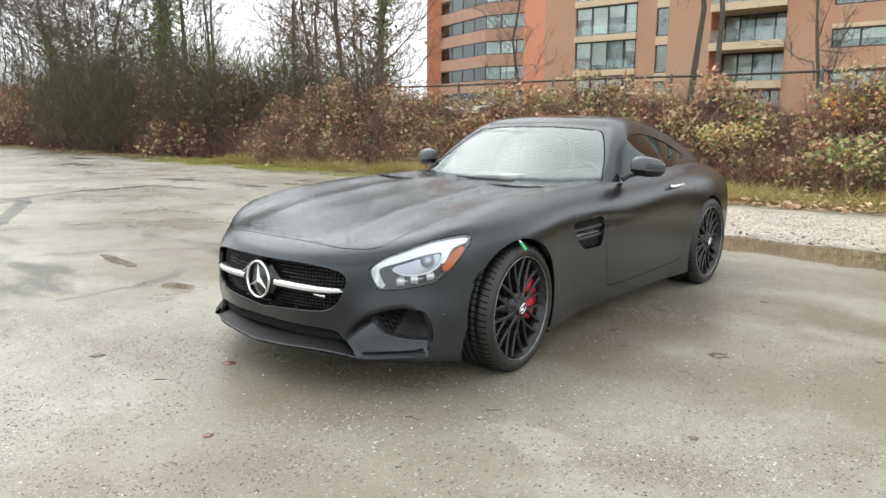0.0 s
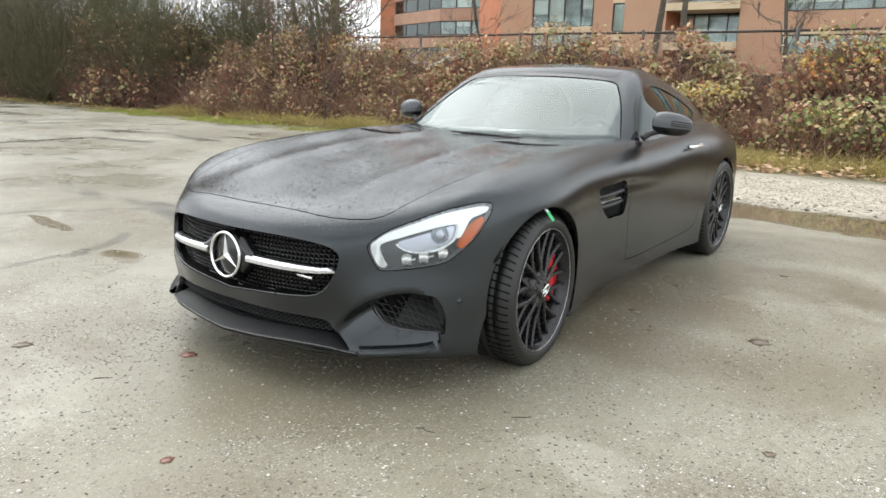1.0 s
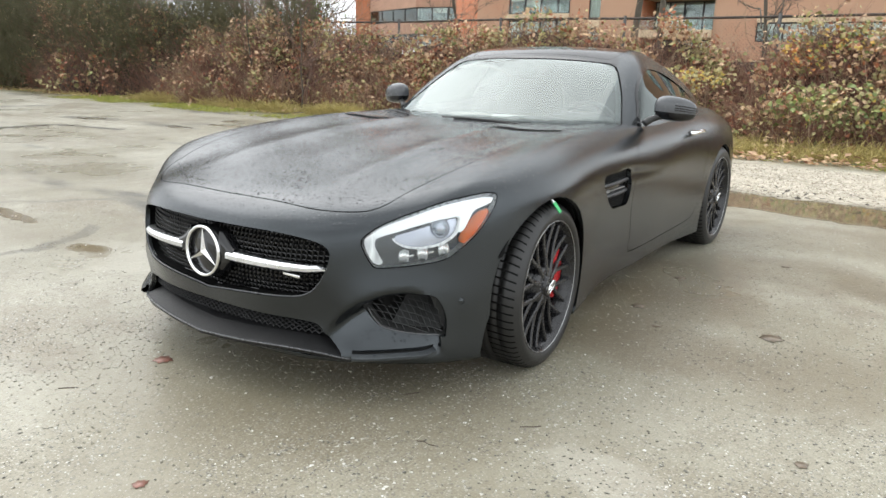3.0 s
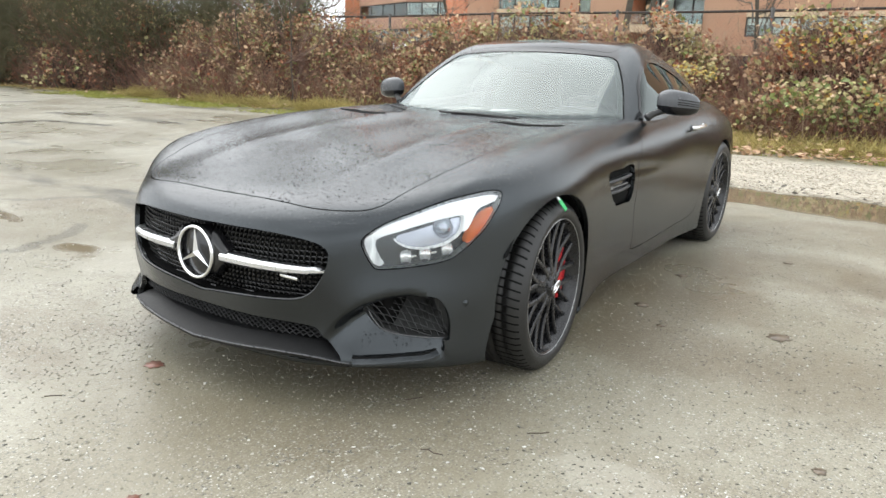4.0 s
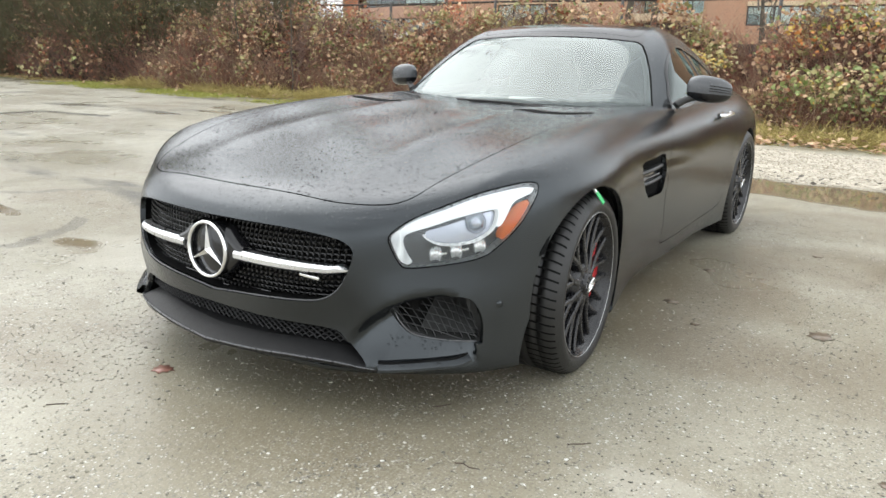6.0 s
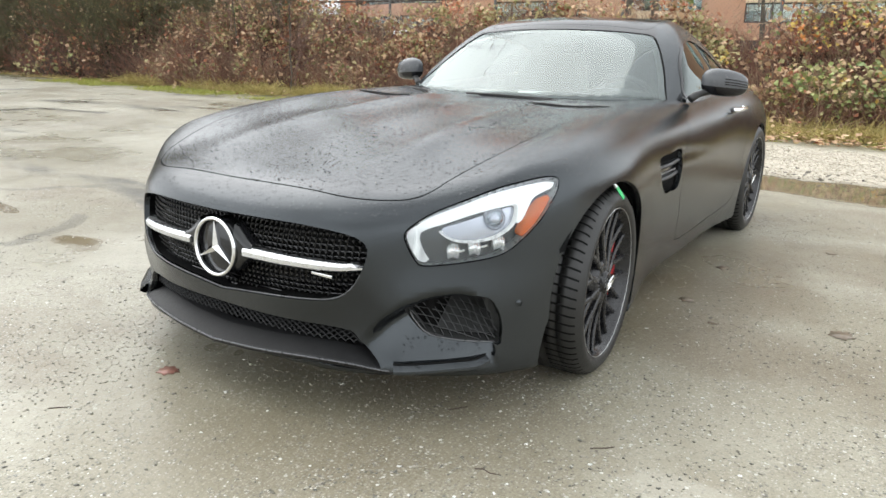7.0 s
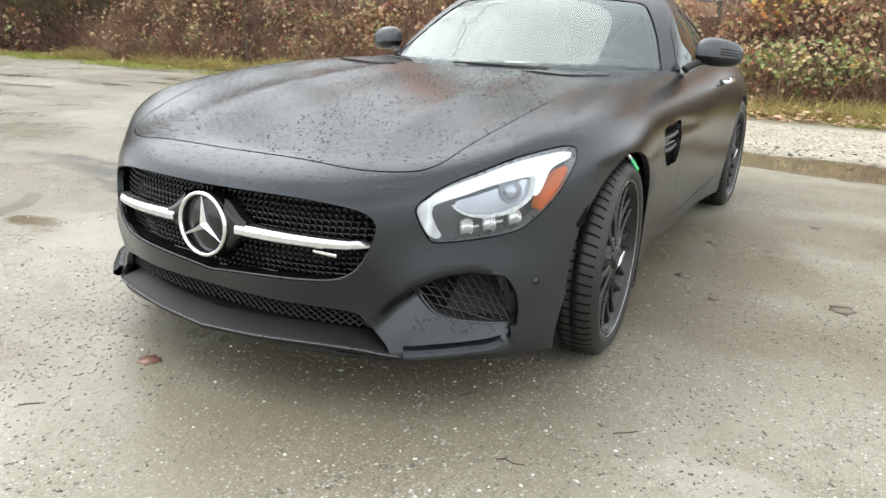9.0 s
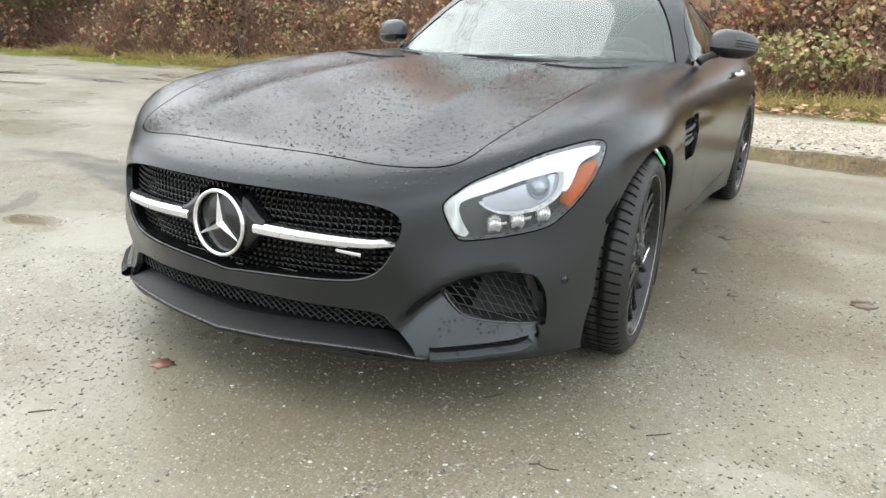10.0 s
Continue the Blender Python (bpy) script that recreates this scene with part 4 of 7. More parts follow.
LIT = light_guide()
LED_CRYSTAL = plain("led_crystal", (0.86, 0.87, 0.88), 0.12, 0.75, vary=0.2, scale=60, bump=0.0)
for s in (1, -1):
    fix = (lambda m: m) if s > 0 else other_side
    lamp = panel("headlight", fix(shifted(lamp_skin, -0.001)), LAMP_GLASS, car, "clear headlight with white light band and amber corner", 0)
    lamp.visible_shadow = False
    g = fix(shifted(lamp_skin, -0.045))
    raw("lamp_housing", g[0], g[1], LAMP_GREY, lamp, "grey reflector bowl", True, g[2])
    wall = fix(sheet_metal(lamp_skin, 0.046))
    n0 = len(lamp_skin[1])
    t = tidy(wall[0], wall[1][n0:], wall[2])
    raw("lamp_wall", t[0], t[1], LAMP_RIM, lamp, "silver-grey inner rim")
    brow = divide(lamp_skin, cut_brow)[0]
    b = fix(sheet_metal(shifted(brow, -0.012), 0.03))
    raw("light_band", b[0], b[1], LIT, lamp, "lit white daylight band", True, b[2])
    amb = divide(lamp_skin, cut_amber)[0]
    b = fix(sheet_metal(shifted(amb, -0.010), 0.03))
    raw("amber_reflector", b[0], b[1], AMBER, lamp, "amber corner reflector", True, b[2])
    oval, around = divide(lamp_skin, cut_oval)
    b = fix(shifted(oval, -0.038))
    raw("projector_bowl", b[0], b[1], LAMP_OPTIC, lamp, "glossy projector bowl", True, b[2])
    rim = divide(around, lambda v: cut_oval(v) - 0.0055)[0]
    rim = divide(rim, lambda v: v[:, 2] - 0.602 - 0.25 * (v[:, 1] - 0.72))[0]
    b = fix(sheet_metal(shifted(rim, -0.018), 0.02))
    raw("projector_ring", b[0], b[1], LIT, lamp, "lit white ring under the projector", True, b[2])
    bm = bmesh.new()
    bmesh.ops.create_uvsphere(bm, u_segments=24, v_segments=14, radius=0.036)
    part("projector_lens", bm, LAMP_OPTIC, lamp).matrix_basis = Matrix.Translation((0.490, 0.735 * s, 0.612))
    for x, y, z in ((.613, .672, .519), (.569, .717, .527), (.518, .768, .541)):
        bm = bmesh.new()
        for k in range(4):
            bmesh.ops.create_icosphere(bm, subdivisions=2, radius=1, matrix=Matrix.Translation((0.004, -0.012 + 0.008 * k, 0.002 - 0.003 * abs(k - 1.5))) @ Matrix.Diagonal((0.016, 0.009, 0.022, 1)))
        led = part("led_reflector", bm, LED_CRYSTAL, lamp, "small chrome daylight reflector", False)
        led.matrix_basis = pose(x - 0.021, (y - 0.010) * s, z + 0.005, 0, -12, 42 * s)
    for x, y, z in ((.592, .693, .524), (.545, .741, .536)):
        bm = box_bm(-0.003, 0.004, -0.010, 0.010, -0.0035, 0.0035, 0.002, 1)
        part("led_bridge", bm, LED_CRYSTAL, lamp, "", False).matrix_basis = pose(x - 0.012, (y - 0.008) * s, z, 12 * s, 0, 42 * s)

# door mirrors
MIRROR_SHELL = plain("smooth_black_mirror_shell", (0.075, 0.078, 0.083), 0.22, vary=0.1, bump=0.0)
for s in (1, -1):
    def shell(x, y, z):
        u = y * s
        taper = 1.0 - 0.20 * np.clip((u + 0.04) / 0.16, 0, 1) ** 1.8
        f = ((np.abs(x + 0.16 * np.clip(u, 0, 0.2) * 1.2) / (0.062 * taper)) ** 2.3 + (np.abs(u) / 0.124) ** 3.4 + (np.abs(z + 0.012 + 0.09 * np.clip(u, -0.05, 0.13)) / (0.072 * taper)) ** 3.0) ** 0.4 - 1
        return f * 0.06
    hull = surface_net(shell, (-0.1, -0.15, -0.11), (0.1, 0.15, 0.1), 0.009)
    lowpart, uppart = divide(hull, lambda v: v[:, 2] + 0.034 + 0.06 * v[:, 1] * s)
    glass_, uppart = divide(uppart, lambda v: v[:, 0] + 0.046)
    up = raw("mirror_housing", *uppart[:2], MIRROR_SHELL, car, "satin black mirror shell on the door", True, uppart[2])
    lowm = raw("mirror_base", *lowpart[:2], GLOSS_BLACK, up, "gloss black underside", True, lowpart[2])
    gm = raw("mirror_glass", *glass_[:2], CHROME, up, "mirror glass", True, glass_[2])
    for drop in (0.0, -0.014, -0.026):
        rib = np.array(open_curve([(0.05, 0.00 * s, 0.008 + drop), (0.045, 0.05 * s, 0.004 + drop), (0.025, 0.095 * s, -0.002 + drop), (-0.005, 0.118 * s, -0.006 + drop)], 18))
        rib = settle(shell, rib, 8)[0]
        part("mirror_indicator", tube(rib, 0.0028, 6), GLOSS_BLACK, up, "thin ribbed turn signal strip")
    arm = part("mirror_arm", tube(open_curve([(0.010, -0.03 * s, -0.050), (0.02, -0.09 * s, -0.062), (0.04, -0.145 * s, -0.085), (0.055, -0.17 * s, -0.105)], 14), [0.020] * 4 + [0.018] * 4 + [0.022] * 6, 10), BLACK_TRIM, up, "black mirror arm")
    up.matrix_basis = pose(-1.395, 0.925 * s, 0.978, 0, 0, 12 * s) @ Matrix.Diagonal((0.92, 0.86, 0.90, 1))

# wipers
for pts in ([(-1.12, -0.745, 0.868), (-1.04, -0.64, 0.870), (-0.95, -0.52, 0.870), (-0.88, -0.43, 0.870)], [(-0.86, -0.17, 0.868), (-0.865, 0.0, 0.869), (-0.845, 0.16, 0.869), (-0.80, 0.31, 0.870)]):
    curve = open_curve(pts, 20)
    wiper = part("wiper", tube([p + (0.01, 0, 0.010) for p in curve], [0.0055 - 0.003 * k / len(curve) for k in range(len(curve))], 8), BLACK_TRIM, car, "black wiper arm resting on the glass")
    part("wiper_blade", tube([p + (-0.012, 0, 0.003) for p in curve[2:]], 0.0045, 6), RUBBER, wiper)

# slots in the bonnet's rear: raised black strips put in for their shade
def skin_top(x, y):
    lo_, hi_ = 0.6, 1.1
    for _ in range(24):
        mid_ = (lo_ + hi_) / 2
        lo_, hi_ = (mid_, hi_) if skin(np.array([x]), np.array([y]), np.array([mid_]))[0] < 0 else (lo_, mid_)
    return lo_


for s in (1, -1):
    line = open_curve([(-0.545, 0.300, .858), (-0.60, 0.40, .860), (-0.625, 0.55, .861), (-0.60, 0.655, .860)], 16)
    bm, prev = bmesh.new(), None
    for i, (x, y, z) in enumerate(line):
        w = 0.026 * min(1, i / 3, (len(line) - 1 - i) / 2 + 0.2) + 0.003
        top_z = [skin_top(xx, y) for xx in (x + w, x - w)]
        ring = [bm.verts.new((x + w, y * s, top_z[0] + 0.0015)), bm.verts.new((x + w * 0.3, y * s, top_z[0] + 0.0030)), bm.verts.new((x - w * 0.6, y * s, top_z[1] + 0.0035)), bm.verts.new((x - w, y * s, top_z[1] + 0.0025))]
        if prev:
            for k in range(3):
                bm.faces.new((prev[k], prev[k + 1], ring[k + 1], ring[k]))
        prev = ring
    bmesh.ops.recalc_face_normals(bm, faces=bm.faces)
    part("bonnet_vent", bm, SLOT_SHADE, bonnet, "black slotted bonnet vent")

# cabin inside
DASH = plain("dark_dash_leather", (0.03, 0.03, 0.031), 0.6, vary=0.25, scale=20, bump=0.2, fine=300)
SEAT = plain("black_seat_leather", (0.035, 0.034, 0.033), 0.5, vary=0.2, scale=10, bump=0.15, fine=200)


def blob(centre, size, power=3.0, h=0.03, turn=(0, 0, 0)):
    def f(x, y, z):
        return (((np.abs(x) / size[0]) ** power + (np.abs(y) / size[1]) ** power + (np.abs(z) / size[2]) ** power) ** (1 / power) - 1) * min(size)
    m = surface_net(f, [-a * 1.15 - h for a in size], [a * 1.15 + h for a in size], h)
    p = pose(*centre, *turn)
    r = np.array(p.to_3x3())
    return m[0] @ r.T + np.array(centre), m[1], m[2] @ r.T


d = blob((-1.26, 0, 0.80), (0.30, 0.72, 0.075), 3.0, 0.03, (0, 3, 0))
dash = raw("dashboard", d[0], d[1], DASH, car, "dark dashboard", True, d[2])
d = blob((-1.46, 0.37, 0.855), (0.12, 0.2, 0.06), 2.5, 0.025)
raw("instrument_hood", d[0], d[1], DASH, dash, "", True, d[2])
part("cabin_floor", box_bm(-2.9, -1.1, -0.72, 0.72, 0.28, 0.34, 0.02), DASH, car)
part("rear_shelf", box_bm(-3.2, -2.55, -0.6, 0.6, 0.34, 0.82, 0.05), DASH, car)
for s in (1, -1):
    d = blob((-1.95, 0.38 * s, 0.50), (0.27, 0.26, 0.12), 3.0, 0.03, (0, -8, 0))
    seat = raw("seat", d[0], d[1], SEAT, car, "black leather bucket seat", True, d[2])
    d = blob((-2.26, 0.38 * s, 0.80), (0.09, 0.25, 0.33), 3.0, 0.03, (0, -17, 0))
    raw("seat_back", d[0], d[1], SEAT, seat, "", True, d[2])
    d = blob((-2.37, 0.38 * s, 1.06), (0.06, 0.14, 0.11), 2.6, 0.02, (0, -12, 0))
    raw("headrest", d[0], d[1], SEAT, seat, "", True, d[2])
wheel_ = part("steering_wheel", lathe([(0.178 + 0.015 * math.cos(a), 0.015 * math.sin(a)) for a in np.linspace(0, math.tau, 10, endpoint=False)], 40, "x", closed=True), SEAT, car, "black leather steering wheel")
wheel_.matrix_basis = pose(-1.62, 0.37, 0.80, 0, 22, 0)
bm = box_bm(-0.02, 0.012, -0.07, 0.07, -0.05, 0.05, 0.015)
for a in (0, 180, 270):
    join(bm, box_bm(-0.008, 0.008, 0.05, 0.18, -0.015, 0.015, 0.004), pose(0, 0, 0, a, 0, 0))
part("wheel_hub", bm, SEAT, wheel_)
part("inner_mirror", box_bm(-1.60, -1.575, -0.12, 0.12, 1.085, 1.145, 0.01), BLACK_TRIM, car, "black inside mirror under the roof")
part("camera_pod", box_bm(-1.55, -1.45, -0.07, 0.07, 1.10, 1.155, 0.02), BLACK_TRIM, car)


RIM_EDGE = plain("dull_rim_edge", (0.42, 0.42, 0.42), 0.42, 0.8, vary=0.2, scale=20, bump=0.0)


# wheels
def road_wheel(r, width, rim_r, rear):
    root = new("wheel")
    root.empty_display_size = 0.1
    w = width
    side = [(rim_r - 0.006, -0.014), (rim_r + 0.0005, -0.002), (rim_r + 0.010, 0.006), (rim_r + 0.030, 0.010), (r - 0.030, 0.004), (r - 0.014, -0.008), (r - 0.004, -0.022), (r, -0.040)]
    prof = side[:]
    grooves = [0.27, 0.44, 0.60, 0.77]
    for g in grooves:
        y = -w * g
        prof += [(r + 0.0005, y + 0.008), (r - 0.007, y + 0.005), (r - 0.007, y - 0.005), (r + 0.0005, y - 0.008)]
    prof += [(a, -w - b) for a, b in side[::-1]]
    tyre = part("tyre", lathe(prof, 96), RUBBER, root, "wet black low-profile tyre")
    # near-black ribbons on the tread stand in for the shade of cross grooves
    bm = bmesh.new()
    for k in range(68):
        a = k * math.tau / 68
        rows_ = []
        for j, (rr, y) in enumerate(((r - 0.0130, -0.0080), (r - 0.0028, -0.022), (r + 0.0012, -0.040), (r + 0.0012, -0.070), (r + 0.0012, -0.11))):
            aa = a + 0.010 * j
            for da in (-0.010, 0.010):
                rows_.append(bm.verts.new((rr * math.cos(aa + da), y, rr * math.sin(aa + da))))
        for j in range(4):
            bm.faces.new((rows_[2 * j], rows_[2 * j + 1], rows_[2 * j + 3], rows_[2 * j + 2]))
    tagged(part("tread_pattern", bm, VOID, tyre), kind="stuff")
    bm = lathe([(rim_r - 0.030, -w * 0.8), (rim_r - 0.028, -0.05), (rim_r - 0.012, -0.022), (rim_r - 0.006, -0.012), (rim_r - 0.003, 0.000), (rim_r, 0.001), (rim_r, -0.02)], 96)
    rim = part("rim", bm, RIM_BLACK, root, "satin black alloy rim with ten forked spokes")
    part("rim_edge", lathe([(rim_r - 0.0030, 0.0002), (rim_r - 0.0024, 0.0018), (rim_r - 0.0010, 0.0019), (rim_r - 0.0002, 0.0002)], 96), RIM_EDGE, rim, "thin bright rim edge")
    def bar(pts, out):
        """A chamfered bar along (x, y, z, half width) stations, as wide at its back."""
        prev = None
        for i, (x, y, z, hw) in enumerate(pts):
            q0, q1 = pts[max(i - 1, 0)], pts[min(i + 1, len(pts) - 1)]
            d = Vector((q1[0] - q0[0], 0, q1[2] - q0[2])).normalized()
            sd, c = Vector((-d.z, 0, d.x)), Vector((x, y, z))
            ring = [out.verts.new(c + sd * a + Vector((0, b, 0))) for a, b in ((-hw * 1.25, -0.034), (-hw, -0.005), (-hw * 0.55, 0), (hw * 0.55, 0), (hw, -0.005), (hw * 1.25, -0.034))]
            if prev:
                for m in range(6):
                    out.faces.new((prev[m], prev[(m + 1) % 6], ring[(m + 1) % 6], ring[m]))
            prev = ring

    # ten forked spokes: stems between the pairs, each splitting into two parallel-paired bars
    n, side_off = 10, 0.033
    fork = side_off / math.sin(math.pi / n)
    dish = lambda rr: -0.016 - 0.010 * math.sin(math.pi * min(1.0, max(0.0, (rr - 0.06) / (rim_r - 0.06))))
    for k in range(n):
        a0 = math.tau * (k + 0.5) / n
        bm = bmesh.new()
        stem = np.linspace(0.040, fork + 0.004, 6)
        bar([(rr * math.cos(a0), dish(rr) + 0.001, rr * math.sin(a0), 0.0125 - 0.02 * (rr - 0.04)) for rr in stem], bm)
        for sgn in (-1, 1):
            a1 = a0 + sgn * math.pi / n
            pts = []
            for t in np.linspace(0, 1, 9):
                along = math.sqrt(fork ** 2 - side_off ** 2) - 0.004 + (rim_r - 0.012 - math.sqrt(fork ** 2 - side_off ** 2)) * t
                off = -sgn * (side_off - 0.003 * t)
                x, z = along * math.cos(a1) - off * math.sin(a1), along * math.sin(a1) + off * math.cos(a1)
                pts.append((x, dish(math.hypot(x, z)), z, 0.0092 - 0.0012 * t))
            bar(pts, bm)
        bmesh.ops.recalc_face_normals(bm, faces=bm.faces)
        part("spoke", bm, RIM_BLACK, rim, "", False)
    bm = lathe([(0.0, -0.004), (0.030, -0.004), (0.036, -0.003), (0.039, -0.008), (0.041, -0.018), (0.066, -0.019), (0.078, -0.024), (0.084, -0.06)], 48)
    part("hub", bm, RIM_BLACK, rim)
    for k in range(5):
        a = math.tau * k / 5
        bm = lathe([(0.0, -0.016), (0.006, -0.016), (0.008, -0.019), (0.008, -0.028)], 6)
        part("wheel_bolt", bm, RIM_BLACK, rim).matrix_basis = Matrix.Translation((0.056 * math.cos(a), 0, 0.056 * math.sin(a)))
    bm = badge(0.031, 0.005)
    cap = part("centre_cap", bm, CHROME, rim, "chrome and black centre cap", False)
    cap.matrix_basis = pose(0, 0.003, 0, 0, 17, 90) @ Matrix.Diagonal((0.4, 1, 1, 1))
    disc_r = 0.195 if not rear else 0.18
    part("brake_disc", lathe([(0.07, -0.075), (disc_r, -0.075), (disc_r, -0.105), (0.07, -0.105)], 64), DISC_STEEL, root, "grey steel brake disc", False)
    part("brake_bell", lathe([(0.0, -0.05), (0.085, -0.05), (0.09, -0.1)], 40), BLACK_TRIM, root)
    bm, prev = bmesh.new(), None
    for t in np.linspace(-1, 1, 15):
        a = math.pi - 0.22 + t * 0.80
        e = 1 - 0.25 * abs(t) ** 3
        ring = []
        for rad, y in ((0.118, -0.055), (0.125, -0.043), (0.160, -0.038), (0.205 * e + 0.01, -0.043), (0.218 * e, -0.06), (0.218 * e, -0.12), (0.118, -0.12)):
            ring.append(bm.verts.new((rad * math.cos(a), y, rad * math.sin(a))))
        if prev:
            for m in range(7):
                bm.faces.new((prev[m], prev[(m + 1) % 7], ring[(m + 1) % 7], ring[m]))
        else:
            bm.faces.new(ring)
        prev = ring
    bm.faces.new(prev)
    bmesh.ops.recalc_face_normals(bm, faces=bm.faces)
    part("brake_caliper", bm, CALIPER_RED if not rear else BLACK_TRIM, root, "red brake caliper" if not rear else "")
    return root


for c, r, w, rim_r, outer, rear in ((WHEEL_F, 0.330, 0.262, 0.262, 0.928, False), (WHEEL_R, 0.343, 0.295, 0.270, 0.912, True)):
    left = road_wheel(r, w, rim_r, rear)
    left.parent = car
    # the front wheels are steered a little
    steer = Matrix.Translation((0, -w / 2, 0)) @ Matrix.Rotation(radians(0 if rear else 3.6), 4, "Z") @ Matrix.Translation((0, w / 2, 0))
    steer_right = Matrix.Translation((0, w / 2, 0)) @ Matrix.Rotation(radians(0 if rear else 3.6), 4, "Z") @ Matrix.Translation((0, -w / 2, 0))
    left.matrix_basis = pose(c[0], outer, c[1] - 0.008) @ steer
    right = copy_thing(left, pose(c[0], -outer, c[1] - 0.008) @ steer_right @ Matrix.Rotation(math.pi, 4, "Z"))
    right.parent = car
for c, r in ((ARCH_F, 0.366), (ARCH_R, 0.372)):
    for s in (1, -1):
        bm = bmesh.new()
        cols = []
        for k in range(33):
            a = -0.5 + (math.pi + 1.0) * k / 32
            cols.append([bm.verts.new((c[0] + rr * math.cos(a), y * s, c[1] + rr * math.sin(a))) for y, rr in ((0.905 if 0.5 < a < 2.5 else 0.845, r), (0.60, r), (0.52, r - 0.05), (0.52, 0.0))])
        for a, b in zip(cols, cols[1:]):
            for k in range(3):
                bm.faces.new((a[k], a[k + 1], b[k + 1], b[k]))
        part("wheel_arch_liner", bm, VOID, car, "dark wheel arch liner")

# green tag clipped over the front arch
tag = thing("green_tag", "small bright green plastic tag clipped to the wheel arch", "tag")
GREEN = plain("green_plastic", (0.02, 0.42, 0.12), 0.4, vary=0.1, bump=0.0)
part("tag_strip", box_bm(-0.012, 0.012, -0.002, 0.002, -0.034, 0.012, 0.0015), GREEN, tag)
part("tag_clip", box_bm(-0.005, 0.008, -0.006, 0.003, 0.010, 0.032, 0.002), SATIN_METAL, tag)
tag.matrix_basis = pose(0.030, 0.944, 0.655, 34, 12, 8)

# thin flat white slab laid on the dashboard
paper = tagged(part("paper_sheet", box_bm(-0.05, 0.05, -0.09, 0.09, 0, 0.002), plain("white_paper", (0.78, 0.78, 0.76), 0.7, vary=0.05), None, "", False), "white paper sheet lying on the dashboard", "paper")
paper.matrix_basis = pose(-1.30, -0.03, 0.8755, 0, 3, 20)

# ---- the ground ----
def spotted(nt, scale, lo, hi, detail=5.0, stretch=None, offset=(0, 0, 0)):
    co = nt.nodes.new("ShaderNodeTexCoord")
    mp = nt.nodes.new("ShaderNodeMapping")
    mp.inputs["Scale"].default_value = stretch or (1, 1, 1)
    mp.inputs["Location"].default_value = offset
    n = nt.nodes.new("ShaderNodeTexNoise")
    n.inputs["Scale"].default_value, n.inputs["Detail"].default_value, n.inputs["Roughness"].default_value = scale, detail, 0.62
    nt.links.new(co.outputs["Object"], mp.inputs["Vector"])
    nt.links.new(mp.outputs[0], n.inputs["Vector"])
    return ranged(nt, n.outputs[0], lo, hi, smooth=True)


PALE_PATCHES = ((0.62, 1.45, 0.12, 0.18, 0.32), (0.10, -1.7, 0.3, 0.5, 0.3))


